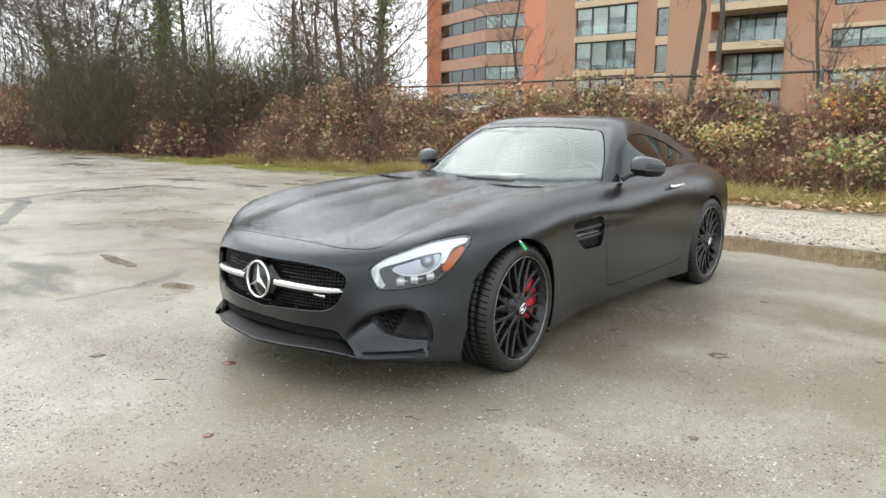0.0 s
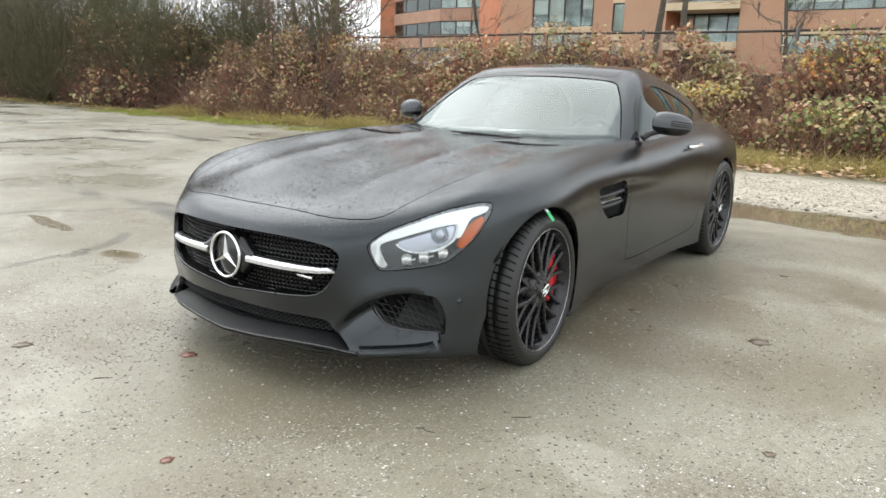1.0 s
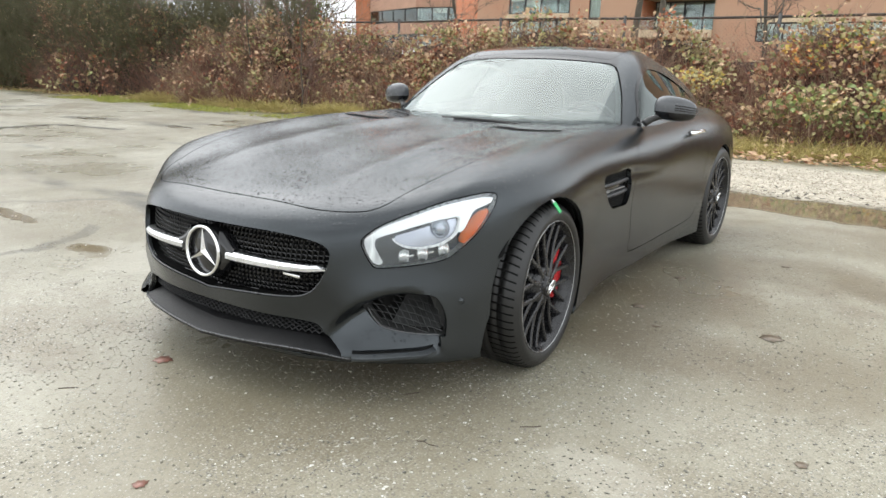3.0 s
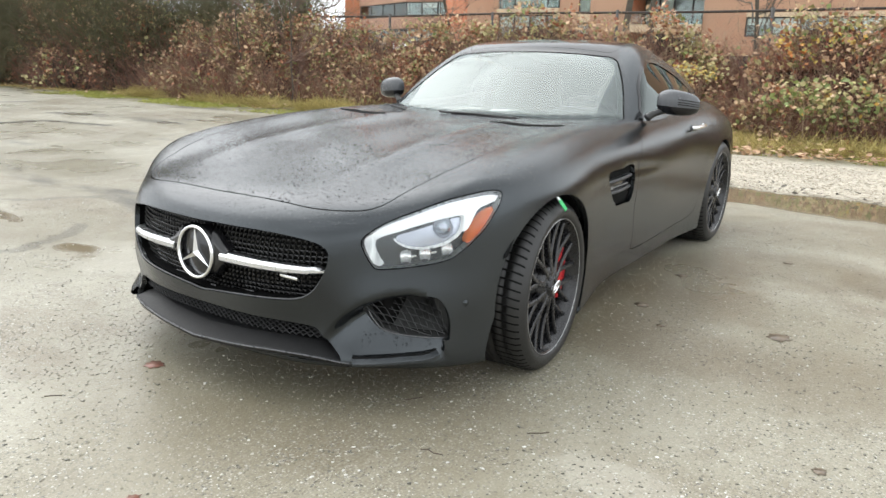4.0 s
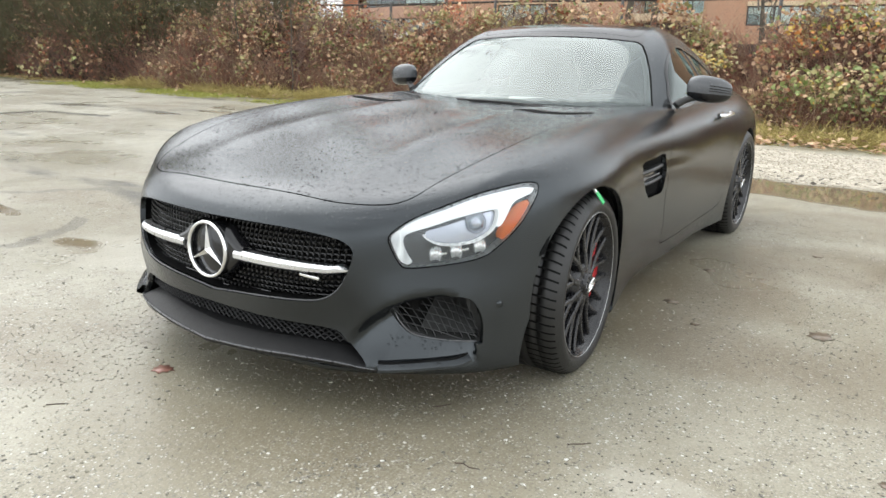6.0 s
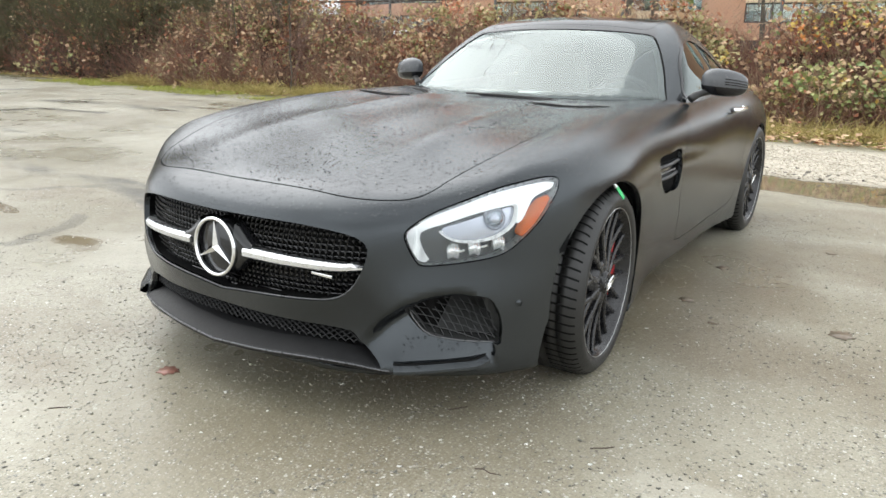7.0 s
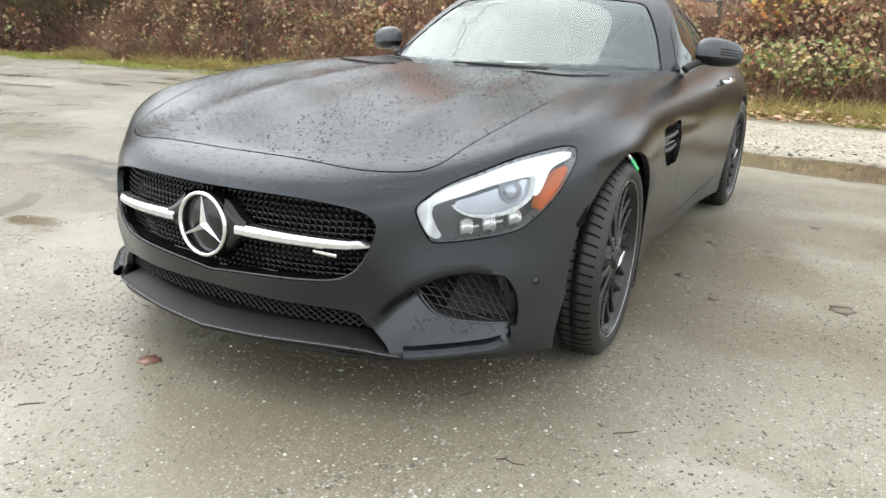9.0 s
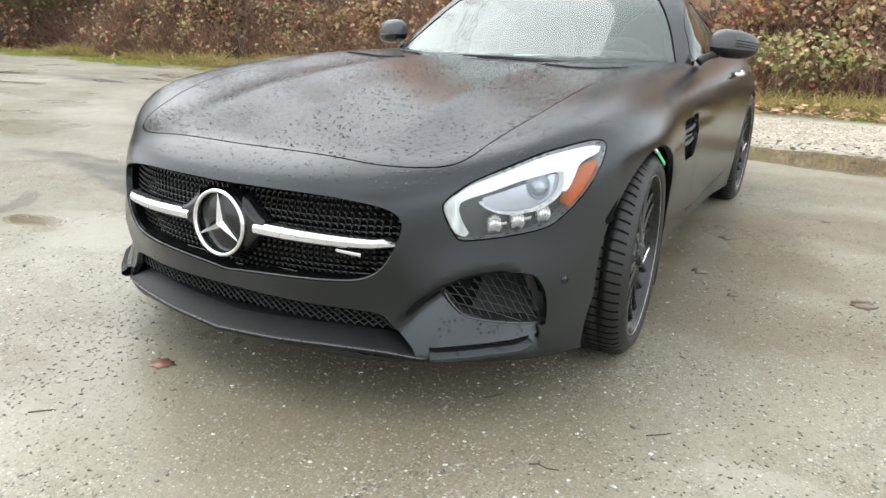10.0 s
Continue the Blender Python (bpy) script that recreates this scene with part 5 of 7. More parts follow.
def ground_material():
    """Packed gravel with silt, loose stones, wet patches, a puddle and a pale crushed-stone strip."""
    m, nt, b = nodes_of("wet_packed_gravel")
    co = nt.nodes.new("ShaderNodeTexCoord")
    xyz = nt.nodes.new("ShaderNodeSeparateXYZ")
    nt.links.new(co.outputs["Object"], xyz.inputs[0])
    wob = calc(nt, "MULTIPLY", calc(nt, "SUBTRACT", noise_node(nt, 0.9, 5.0).outputs[0], 0.5), 1.1)
    x = calc(nt, "ADD", xyz.outputs[0], wob)
    # silt and stones
    silt = mixed(nt, spotted(nt, 0.45, 0.38, 0.62), (0.200, 0.180, 0.126), (0.312, 0.296, 0.232))
    silt = mixed(nt, calc(nt, "MULTIPLY", spotted(nt, 3.5, 0.45, 0.75), 0.55), silt, (0.145, 0.123, 0.080))
    silt = mixed(nt, calc(nt, "MULTIPLY", spotted(nt, 0.85, 0.50, 0.68, 4.0, (1.3, 0.7, 1), (2.3, 6.1, 0)), 0.62), silt, (0.140, 0.108, 0.066))
    stony = spotted(nt, 0.8, 0.40, 0.66, offset=(3, 7, 0))
    fine = calc(nt, "MULTIPLY", spotted(nt, 9.0, 0.42, 0.62), stony)
    col = silt
    bump_h = None
    for scale, thresh, size, amount in ((58.0, 0.55, 0.36, 1.0), (125.0, 0.40, 0.42, 0.9)):
        v = nt.nodes.new("ShaderNodeTexVoronoi")
        v.inputs["Scale"].default_value = scale
        nt.links.new(co.outputs["Object"], v.inputs["Vector"])
        sep = nt.nodes.new("ShaderNodeSeparateColor")
        nt.links.new(v.outputs["Color"], sep.inputs[0])
        here = ranged(nt, sep.outputs[0], thresh, thresh + 0.02)
        disc = ranged(nt, v.outputs["Distance"], size * 0.88, size, 1.0, 0.0)
        mask = calc(nt, "MULTIPLY", calc(nt, "MULTIPLY", here, disc), calc(nt, "ADD", calc(nt, "MULTIPLY", fine, amount), 0.34))
        shade = nt.nodes.new("ShaderNodeValToRGB")
        el = shade.color_ramp.elements
        el[0].position, el[0].color = 0.0, (0.045, 0.045, 0.040, 1)
        el[1].position, el[1].color = 1.0, (0.80, 0.80, 0.77, 1)
        for pos, c in ((0.35, (0.16, 0.16, 0.14, 1)), (0.6, (0.30, 0.28, 0.23, 1)), (0.85, (0.38, 0.36, 0.31, 1))):
            e = el.new(pos)
            e.color = c
        nt.links.new(sep.outputs[1], shade.inputs[0])
        col = mixed(nt, mask, col, shade.outputs[0])
        h = calc(nt, "MULTIPLY", mask, 1.0)
        bump_h = h if bump_h is None else calc(nt, "ADD", bump_h, calc(nt, "MULTIPLY", h, 0.5))
    grit = calc(nt, "ADD", calc(nt, "MULTIPLY", noise_node(nt, 130.0, 3.0).outputs[0], 0.6), calc(nt, "MULTIPLY", noise_node(nt, 38.0, 5.0, 0.75).outputs[0], 0.4))
    rubble = ranged(nt, stony, 0.0, 1.0, 0.22, 0.85)
    col = mixed(nt, calc(nt, "MULTIPLY", ranged(nt, grit, 0.48, 0.36), rubble), col, (0.085, 0.075, 0.052))
    col = mixed(nt, calc(nt, "MULTIPLY", ranged(nt, grit, 0.54, 0.64), calc(nt, "MULTIPLY", rubble, 0.8)), col, (0.52, 0.50, 0.44))
    # pale crushed stone
    strip = calc(nt, "MULTIPLY", ranged(nt, x, -8.15, -7.75), ranged(nt, x, -5.35, -4.95, 1.0, 0.0))
    strip = calc(nt, "MULTIPLY", strip, ranged(nt, xyz.outputs[1], -5.5, -3.5))
    v = nt.nodes.new("ShaderNodeTexVoronoi")
    v.inputs["Scale"].default_value = 26.0
    nt.links.new(co.outputs["Object"], v.inputs["Vector"])
    sep = nt.nodes.new("ShaderNodeSeparateColor")
    nt.links.new(v.outputs["Color"], sep.inputs[0])
    pale = mixed(nt, sep.outputs[0], (0.31, 0.275, 0.21), (0.54, 0.49, 0.405))
    pale = mixed(nt, calc(nt, "MULTIPLY", spotted(nt, 2.2, 0.5, 0.72), 0.6), pale, (0.24, 0.21, 0.16))
    col = mixed(nt, strip, col, pale)
    bump_h = calc(nt, "ADD", bump_h, calc(nt, "MULTIPLY", strip, ranged(nt, v.outputs["Distance"], 0.0, 0.6, 1.2, 0.0)))
    # earth under the verge
    earth = ranged(nt, x, -9.1, -8.1, 1.0, 0.0)
    col = mixed(nt, earth, col, mixed(nt, spotted(nt, 4.0, 0.4, 0.65), (0.09, 0.085, 0.035), (0.16, 0.15, 0.06)))
    # wet streaks and the puddle beside the crushed stone
    wet = spotted(nt, 0.42, 0.56, 0.66, 5.0, (2.2, 0.8, 1), (5.2, 1.4, 0))
    wet = calc(nt, "MULTIPLY", wet, ranged(nt, xyz.outputs[1], -1.4, -0.4, 1.0, 0.0))
    pud = calc(nt, "MULTIPLY", ranged(nt, x, -5.2, -5.0), ranged(nt, x, -4.35, -4.1, 1.0, 0.0))
    pud = calc(nt, "MULTIPLY", pud, ranged(nt, xyz.outputs[1], -2.5, -1.5))
    # small puddles in front of the nose's far side
    for px, py, rx, ry in ((0.21, -2.03, 0.11, 0.14), (0.02, -3.41, 0.06, 0.36)):
        dx = calc(nt, "MULTIPLY", calc(nt, "SUBTRACT", calc(nt, "ADD", xyz.outputs[0], calc(nt, "MULTIPLY", wob, 0.35)), px), 1 / rx)
        dy = calc(nt, "MULTIPLY", calc(nt, "SUBTRACT", calc(nt, "ADD", xyz.outputs[1], calc(nt, "MULTIPLY", wob, 0.8)), py), 1 / ry)
        r2 = calc(nt, "ADD", calc(nt, "MULTIPLY", dx, dx), calc(nt, "MULTIPLY", dy, dy))
        pud = calc(nt, "MAXIMUM", pud, calc(nt, "MULTIPLY", ranged(nt, r2, 0.35, 1.5, 1.0, 0.0), 0.95))
    # damp brown silt where water stood; by sill, wheel, nose also painted contact shade
    for px, py, rx, ry, much in ((-0.50, 1.20, 0.28, 0.46, 0.74), (-1.45, 1.05, 0.95, 0.32, 0.85), (-2.22, 1.60, 0.42, 0.42, 0.60), (-2.08, 2.02, 0.22, 0.26, 0.75), (-0.52, 1.86, 0.40, 0.30, 0.42), (-0.98, 2.34, 0.45, 0.32, 0.55), (0.68, 0.80, 0.42, 0.40, 0.25), (0.98, 0.20, 0.26, 0.60, 0.20), (-3.3, 1.9, 0.5, 0.9, 0.5), (0.20, -2.35, 0.24, 0.50, 0.45), (1.55, 1.0, 0.3, 0.5, 0.4), (-5.9, -10.1, 0.6, 0.9, 0.5)):
        dx = calc(nt, "MULTIPLY", calc(nt, "SUBTRACT", calc(nt, "ADD", xyz.outputs[0], calc(nt, "MULTIPLY", wob, 0.55)), px), 1 / rx)
        dy = calc(nt, "MULTIPLY", calc(nt, "SUBTRACT", calc(nt, "ADD", xyz.outputs[1], calc(nt, "MULTIPLY", wob, 0.8)), py), 1 / ry)
        r2 = calc(nt, "ADD", calc(nt, "MULTIPLY", dx, dx), calc(nt, "MULTIPLY", dy, dy))
        blot = calc(nt, "MULTIPLY", ranged(nt, r2, 0.25, 1.7, 1.0, 0.0, True), much)
        col = mixed(nt, calc(nt, "MULTIPLY", blot, ranged(nt, grit, 0.36, 0.60, 1.0, 0.55)), col, (0.118, 0.090, 0.052))
    # soft-edged pale patches mixed into the ground colour
    for px, py, rx, ry, much in PALE_PATCHES:
        dx = calc(nt, "MULTIPLY", calc(nt, "SUBTRACT", calc(nt, "ADD", xyz.outputs[0], calc(nt, "MULTIPLY", wob, 0.45)), px), 1 / rx)
        dy = calc(nt, "MULTIPLY", calc(nt, "SUBTRACT", calc(nt, "ADD", xyz.outputs[1], calc(nt, "MULTIPLY", wob, 0.5)), py), 1 / ry)
        r2 = calc(nt, "ADD", calc(nt, "MULTIPLY", dx, dx), calc(nt, "MULTIPLY", dy, dy))
        col = mixed(nt, calc(nt, "MULTIPLY", ranged(nt, r2, 0.5, 1.3, 1.0, 0.0, True), much), col, (0.42, 0.40, 0.34))

    def trickle(points, width):
        """A wet line over the lot."""
        near = None
        for (ax_, ay_), (bx_, by_) in zip(points, points[1:]):
            dx_, dy_ = bx_ - ax_, by_ - ay_
            l2 = dx_ * dx_ + dy_ * dy_
            px_, py_ = calc(nt, "SUBTRACT", wx, ax_), calc(nt, "SUBTRACT", wy, ay_)
            t_ = calc(nt, "MULTIPLY", calc(nt, "ADD", calc(nt, "MULTIPLY", px_, dx_), calc(nt, "MULTIPLY", py_, dy_)), 1 / l2)
            t_ = calc(nt, "MINIMUM", calc(nt, "MAXIMUM", t_, 0.0), 1.0)
            qx, qy = calc(nt, "SUBTRACT", px_, calc(nt, "MULTIPLY", t_, dx_)), calc(nt, "SUBTRACT", py_, calc(nt, "MULTIPLY", t_, dy_))
            dd = calc(nt, "SQRT", calc(nt, "ADD", calc(nt, "MULTIPLY", qx, qx), calc(nt, "MULTIPLY", qy, qy)))
            near = dd if near is None else calc(nt, "MINIMUM", near, dd)
        return ranged(nt, calc(nt, "ADD", near, calc(nt, "MULTIPLY", wob2, width * 1.6)), width * 0.85, width * 1.1, 1.0, 0.0)
    wob2 = calc(nt, "SUBTRACT", noise_node(nt, 3.0, 4.0).outputs[0], 0.5)
    wx, wy = calc(nt, "ADD", xyz.outputs[0], calc(nt, "MULTIPLY", wob2, 0.25)), calc(nt, "ADD", xyz.outputs[1], calc(nt, "MULTIPLY", wob2, 0.4))
    for line_, wide_ in ((((-0.05, -6.7), (-0.29, -7.19), (-1.13, -8.9), (-1.43, -9.79), (-2.6, -10.24), (-3.93, -10.35), (-4.22, -9.01)), 0.11), (((0.34, -4.17), (-0.02, -4.0), (-0.83, -3.45)), 0.05), (((0.95, -2.28), (0.35, -2.32), (0.05, -2.45), (-0.15, -2.62)), 0.045), (((-4.0, -15.5), (-4.37, -15.34), (-6.21, -15.31)), 0.16)):
        wet = calc(nt, "MAXIMUM", wet, calc(nt, "MULTIPLY", trickle(line_, wide_), 1.0 if wide_ > 0.1 else 0.55))
    col = mixed(nt, calc(nt, "MULTIPLY", wet, 0.85), col, (0.050, 0.046, 0.036))
    col = mixed(nt, calc(nt, "MULTIPLY", pud, 0.8), col, (0.150, 0.112, 0.066))
    nt.links.new(col, b.inputs["Base Color"])
    damp = spotted(nt, 0.35, 0.35, 0.65, 3.0, None, (1, 2, 0))
    rough = calc(nt, "ADD", ranged(nt, damp, 0, 1, 0.24, 0.40), calc(nt, "MULTIPLY", stony, 0.18))
    rough = calc(nt, "ADD", rough, calc(nt, "MULTIPLY", strip, 0.25))
    rough = calc(nt, "SUBTRACT", rough, calc(nt, "MULTIPLY", wet, 0.04))
    rough = calc(nt, "MULTIPLY", rough, ranged(nt, pud, 0.2, 0.95, 1.0, 0.12))
    nt.links.new(rough, b.inputs["Roughness"])
    dry = ranged(nt, pud, 0.1, 0.7, 1.0, 0.02)
    grain = calc(nt, "MULTIPLY", noise_node(nt, 55.0, 4.0).outputs[0], 0.35)
    bumped(nt, calc(nt, "MULTIPLY", calc(nt, "ADD", bump_h, grain), dry), 0.5, 0.010, b)
    return m


GROUND = ground_material()
bm = bmesh.new()
xs = sorted(set([-900, -300, -120, -60, -30] + [round(-16 + 0.8 * k, 2) for k in range(32)] + [14, 30, 80, 300, 900]))
ys = sorted(set([-900, -300, -120, -70] + [round(-50 + 2.0 * k, 2) for k in range(33)] + [30, 80, 300, 900]))
grid = [[bm.verts.new((x, y, 0.35 * noise.noise(Vector((x * 0.5, y * 0.3, 1))) * max(0, min(1, (-9.5 - x) / 3)) if -40 < x < -9 else 0.0)) for y in ys] for x in xs]
for i in range(len(xs) - 1):
    for j in range(len(ys) - 1):
        bm.faces.new((grid[i][j], grid[i + 1][j], grid[i + 1][j + 1], grid[i][j + 1]))
tagged(part("ground", bm, GROUND), "wet packed gravel lot with puddles and a pale stone strip", "ground", kind="structure")


# ---- fast meshes from arrays ----
def cloud_mesh(name, verts, faces, material, parent=None, label="", kind="", smooth=False):
    me = bpy.data.meshes.new(name)
    verts, faces = np.asarray(verts, np.float32), np.asarray(faces, np.int32)
    n, k = faces.shape
    me.vertices.add(len(verts))
    me.vertices.foreach_set("co", verts.ravel())
    me.loops.add(n * k)
    me.loops.foreach_set("vertex_index", faces.ravel())
    me.polygons.add(n)
    me.polygons.foreach_set("loop_start", np.arange(0, n * k, k, dtype=np.int32))
    me.update(calc_edges=True)
    me.materials.append(material)
    if smooth:
        me.shade_smooth()
    ob = new(name, me)
    if parent is not None:
        ob.parent = parent
    return tagged(ob, label, "", "", kind)


rng = np.random.default_rng(7)


def unit(v):
    return v / np.maximum(np.linalg.norm(v, axis=-1, keepdims=True), 1e-9)


# ---- rain beads standing on the bonnet ----
WATER = plain("rain_water", (0.004, 0.004, 0.005), 0.03, vary=0.1, bump=0.0)


def rain_beads(mesh, n, parent):
    """Small flat domes of water scattered over the upward faces of a panel."""
    v, faces, nrm = mesh
    quads = np.array([f for f in faces if len(f) == 4])
    quads = quads[nrm[quads[:, 0], 2] > 0.55]
    pick = quads[rng.integers(0, len(quads), n)]
    a, b_ = rng.random((n, 1)), rng.random((n, 1))
    mix_ = lambda q: (q[pick[:, 0]] * (1 - a) + q[pick[:, 1]] * a) * (1 - b_) + (q[pick[:, 3]] * (1 - a) + q[pick[:, 2]] * a) * b_
    p, up = mix_(v), unit(mix_(nrm))
    dense = np.array([noise.noise(Vector((float(q[0]) * 3.5, float(q[1]) * 3.5, 2))) for q in p])
    keep = dense + 0.3 * rng.normal(size=n) > -0.05
    p, up = p[keep], up[keep]
    m = len(p)
    side = unit(np.cross(up, (0.2, 1.0, 0.1)))
    fore = np.cross(up, side)
    r = (0.0009 + 0.0026 * rng.random(m) ** 2.2)[:, None]
    rings = []
    for k, (wide, high) in enumerate(((1.0, 0.0), (0.8, 0.32))):
        for j in range(7):
            ang = j * math.tau / 7 + 0.4 * k
            rings.append(p + (side * math.cos(ang) + fore * math.sin(ang) * 1.15) * r * wide * rng.uniform(0.85, 1.15, (m, 1)) + up * r * high)
    rings.append(p + up * r * 0.52)
    vv = np.stack(rings, 1).reshape(-1, 3)
    f = []
    for j in range(7):
        k = (j + 1) % 7
        f += [(j, k, 7 + k), (j, 7 + k, 7 + j), (7 + j, 7 + k, 14)]
    ff = (np.arange(m)[:, None, None] * 15 + np.array(f)[None]).reshape(-1, 3)
    cloud_mesh("rain_bead_cloud", vv, ff, WATER, parent, "rain beads on the paint", "stuff", True)


rain_beads(mirrored(bonnet_skin), 8500, bonnet)

# ---- the body's true width: both flanks a little further out, about a middle plane beside y = 0 ----
MIDDLE = -0.013


def widened(y):
    return y - MIDDLE * np.sin(np.pi / 2 * np.clip(y / 0.45, -1, 1)) + MIDDLE


def widen(ob):
    if ob.matrix_basis != Matrix.Identity(4):
        at = ob.matrix_basis.translation
        ob.matrix_basis = Matrix.Translation((0, float(widened(at.y)) - at.y, 0)) @ ob.matrix_basis
        return
    if ob.data is not None:
        co = np.empty(len(ob.data.vertices) * 3, np.float32)
        ob.data.vertices.foreach_get("co", co)
        co = co.reshape(-1, 3)
        co[:, 1] = widened(co[:, 1])
        ob.data.vertices.foreach_set("co", co.ravel())
        ob.data.update()
    for child in ob.children:
        widen(child)


for piece in car.children:
    widen(piece)


def leaves(pos, size, lift=0.35, curl=0.25):
    """Bent leaf blades at places; size is each leaf's length."""
    n = len(pos)
    d = unit(rng.normal(size=(n, 3)) * (1, 1, 0.6) + (0, 0, -0.15))
    up = unit(rng.normal(size=(n, 3)) * 0.7 + (0.55, 0.1, 0.7))
    side = unit(np.cross(d, up))
    nrm = np.cross(side, d)
    s = size[:, None]
    w = s * rng.uniform(0.28, 0.42, (n, 1))
    a = pos - d * s * 0.5
    tip = pos + d * s * 0.5 - nrm * s * curl * rng.uniform(0.2, 1, (n, 1))
    mid = pos + nrm * s * 0.06
    l, r = pos + side * w + nrm * s * lift * 0.3, pos - side * w + nrm * s * lift * 0.3
    v = np.stack([a, l, tip, r, mid], 1).reshape(-1, 3)
    base = np.arange(n)[:, None] * 5
    f = np.concatenate([base + (0, 1, 4), base + (1, 2, 4), base + (2, 3, 4), base + (3, 0, 4)])
    return v, f


def strips(paths, radius, sides=3):
    """Thin tapered stems: paths is (n, k, 3)."""
    n, k, _ = paths.shape
    d = unit(np.gradient(paths, axis=1))
    a = unit(np.cross(d, np.array([0.31, 0.17, 0.93])))
    b = np.cross(d, a)
    taper = np.linspace(1, 0.35, k)[None, :, None]
    r = np.asarray(radius).reshape(-1, 1, 1) * taper
    rings = [paths + (a * math.cos(t) + b * math.sin(t)) * r for t in np.arange(sides) * math.tau / sides]
    v = np.stack(rings, 2).reshape(-1, 3)
    f = []
    base = (np.arange(n)[:, None] * k + np.arange(k - 1)[None, :]).ravel() * sides
    for s in range(sides):
        s2 = (s + 1) % sides
        f.append(np.stack([base + s, base + s2, base + sides + s2, base + sides + s], 1))
    return v, np.concatenate(f)


def arcs(root, way, length, k=6, droop=0.5, wander=0.12):
    """Curving stems from roots."""
    n = len(root)
    t = np.linspace(0, 1, k)[None, :, None]
    L = length[:, None, None]
    sidew = unit(rng.normal(size=(n, 3)) * (1, 1, 0.1))[:, None, :]
    p = root[:, None, :] + way[:, None, :] * t * L + sidew * (t ** 2) * L * droop * 0.5
    p[..., 2] -= (t[..., 0] ** 2) * L[..., 0] * droop * rng.uniform(0.2, 1, (n, 1))
    p += np.cumsum(rng.normal(size=(n, k, 3)), 1) * L * wander * 0.12
    p[..., 2] = np.maximum(p[..., 2], 0.01)
    return p


BARK = plain("grey_brown_bark", (0.085, 0.072, 0.055), 0.9, vary=0.4, scale=6, bump=0.6, fine=30, bump_dist=0.01)
TWIG = plain("thin_grey_twigs", (0.115, 0.092, 0.072), 0.85, vary=0.35, scale=3)
CANE = plain("red_brown_canes", (0.22, 0.110, 0.076), 0.75, vary=0.45, scale=2)
CANE_PALE = plain("pale_dead_stem_cloud", (0.36, 0.27, 0.18), 0.8, vary=0.35, scale=2)
LEAF_TAN = leafy("withered_tan_leaves", (0.20, 0.090, 0.045), (0.80, 0.58, 0.36))
LEAF_OLIVE = leafy("olive_bramble_leaves", (0.11, 0.105, 0.035), (0.60, 0.53, 0.25))
LEAF_GREEN = leafy("green_bramble_leaves", (0.075, 0.125, 0.030), (0.36, 0.40, 0.14))
LEAF_GOLD = leafy("golden_leaves", (0.48, 0.26, 0.05), (0.60, 0.48, 0.12))
LEAF_ORANGE = leafy("orange_leaves", (0.60, 0.17, 0.05), (0.62, 0.30, 0.10))
LEAF_RUST = leafy("rust_leaves", (0.20, 0.058, 0.034), (0.46, 0.19, 0.095))
BROOM = leafy("dark_olive_broom", (0.058, 0.056, 0.026), (0.155, 0.142, 0.068), 0.7, 0.1)
IVY = leafy("ivy_leaves", (0.060, 0.105, 0.022), (0.20, 0.26, 0.06), 0.4, 0.1)
GRASS = leafy("yellow_green_grass", (0.30, 0.25, 0.07), (0.70, 0.58, 0.24), 0.6, 0.3)
MOSS = leafy("fresh_green_grass", (0.20, 0.22, 0.04), (0.50, 0.50, 0.11), 0.6, 0.3)
THICKET_SHADE = plain("dark_thicket_depth", (0.032, 0.021, 0.015), 0.95, vary=0.6, scale=3, bump=0.8, fine=18, bump_dist=0.06)


# ---- bramble thicket along the fence ----
def hedge_top(y):
    """Height of the thicket along the lot's edge."""
    y = np.asarray(y, float)
    return 2.05 + 0.22 * np.sin(y * 0.9) + 0.15 * np.sin(y * 2.3 + 1) + np.where(y < -13, np.minimum(1.1, (-13 - y) * 0.10), 0)


def hedge_front(y):
    y = np.asarray(y, float)
    return np.where(y > -9, -10.1, -10.1 + np.minimum(0.35, (-9 - y) * 0.10)) + 0.25 * np.sin(y * 0.8) + 0.14 * np.sin(y * 2.1 + 2)


def bank(y, h):
    """The thicket's sloping face: place at share h of its height."""
    y, h = np.asarray(y, float), np.asarray(h, float)
    lump = 0.20 * np.sin(y * 1.9 + 3 * h) * np.sin(y * 0.73 + 5 * h + 1) + 0.12 * np.sin(y * 4.3 + 7 * h)
    return hedge_front(y) - 1.9 * h ** 1.15 + lump, hedge_top(y) * h * (1 + 0.25 * lump)


# lumpy core sheet, coloured dark to stand in for shade inside the thicket
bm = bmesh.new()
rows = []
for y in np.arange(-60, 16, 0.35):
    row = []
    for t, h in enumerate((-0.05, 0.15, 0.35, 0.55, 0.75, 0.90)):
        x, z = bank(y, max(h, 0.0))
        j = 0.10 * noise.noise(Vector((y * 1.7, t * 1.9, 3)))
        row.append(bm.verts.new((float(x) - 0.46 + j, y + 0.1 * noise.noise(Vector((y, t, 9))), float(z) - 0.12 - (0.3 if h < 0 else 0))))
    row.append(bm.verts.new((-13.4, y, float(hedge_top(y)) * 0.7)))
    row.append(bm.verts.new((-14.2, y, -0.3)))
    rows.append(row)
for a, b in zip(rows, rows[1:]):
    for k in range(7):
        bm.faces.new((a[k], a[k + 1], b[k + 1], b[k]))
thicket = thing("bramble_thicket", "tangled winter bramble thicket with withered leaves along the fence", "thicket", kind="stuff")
part("thicket_core", bm, THICKET_SHADE, thicket, "dark tangled inside of the thicket")


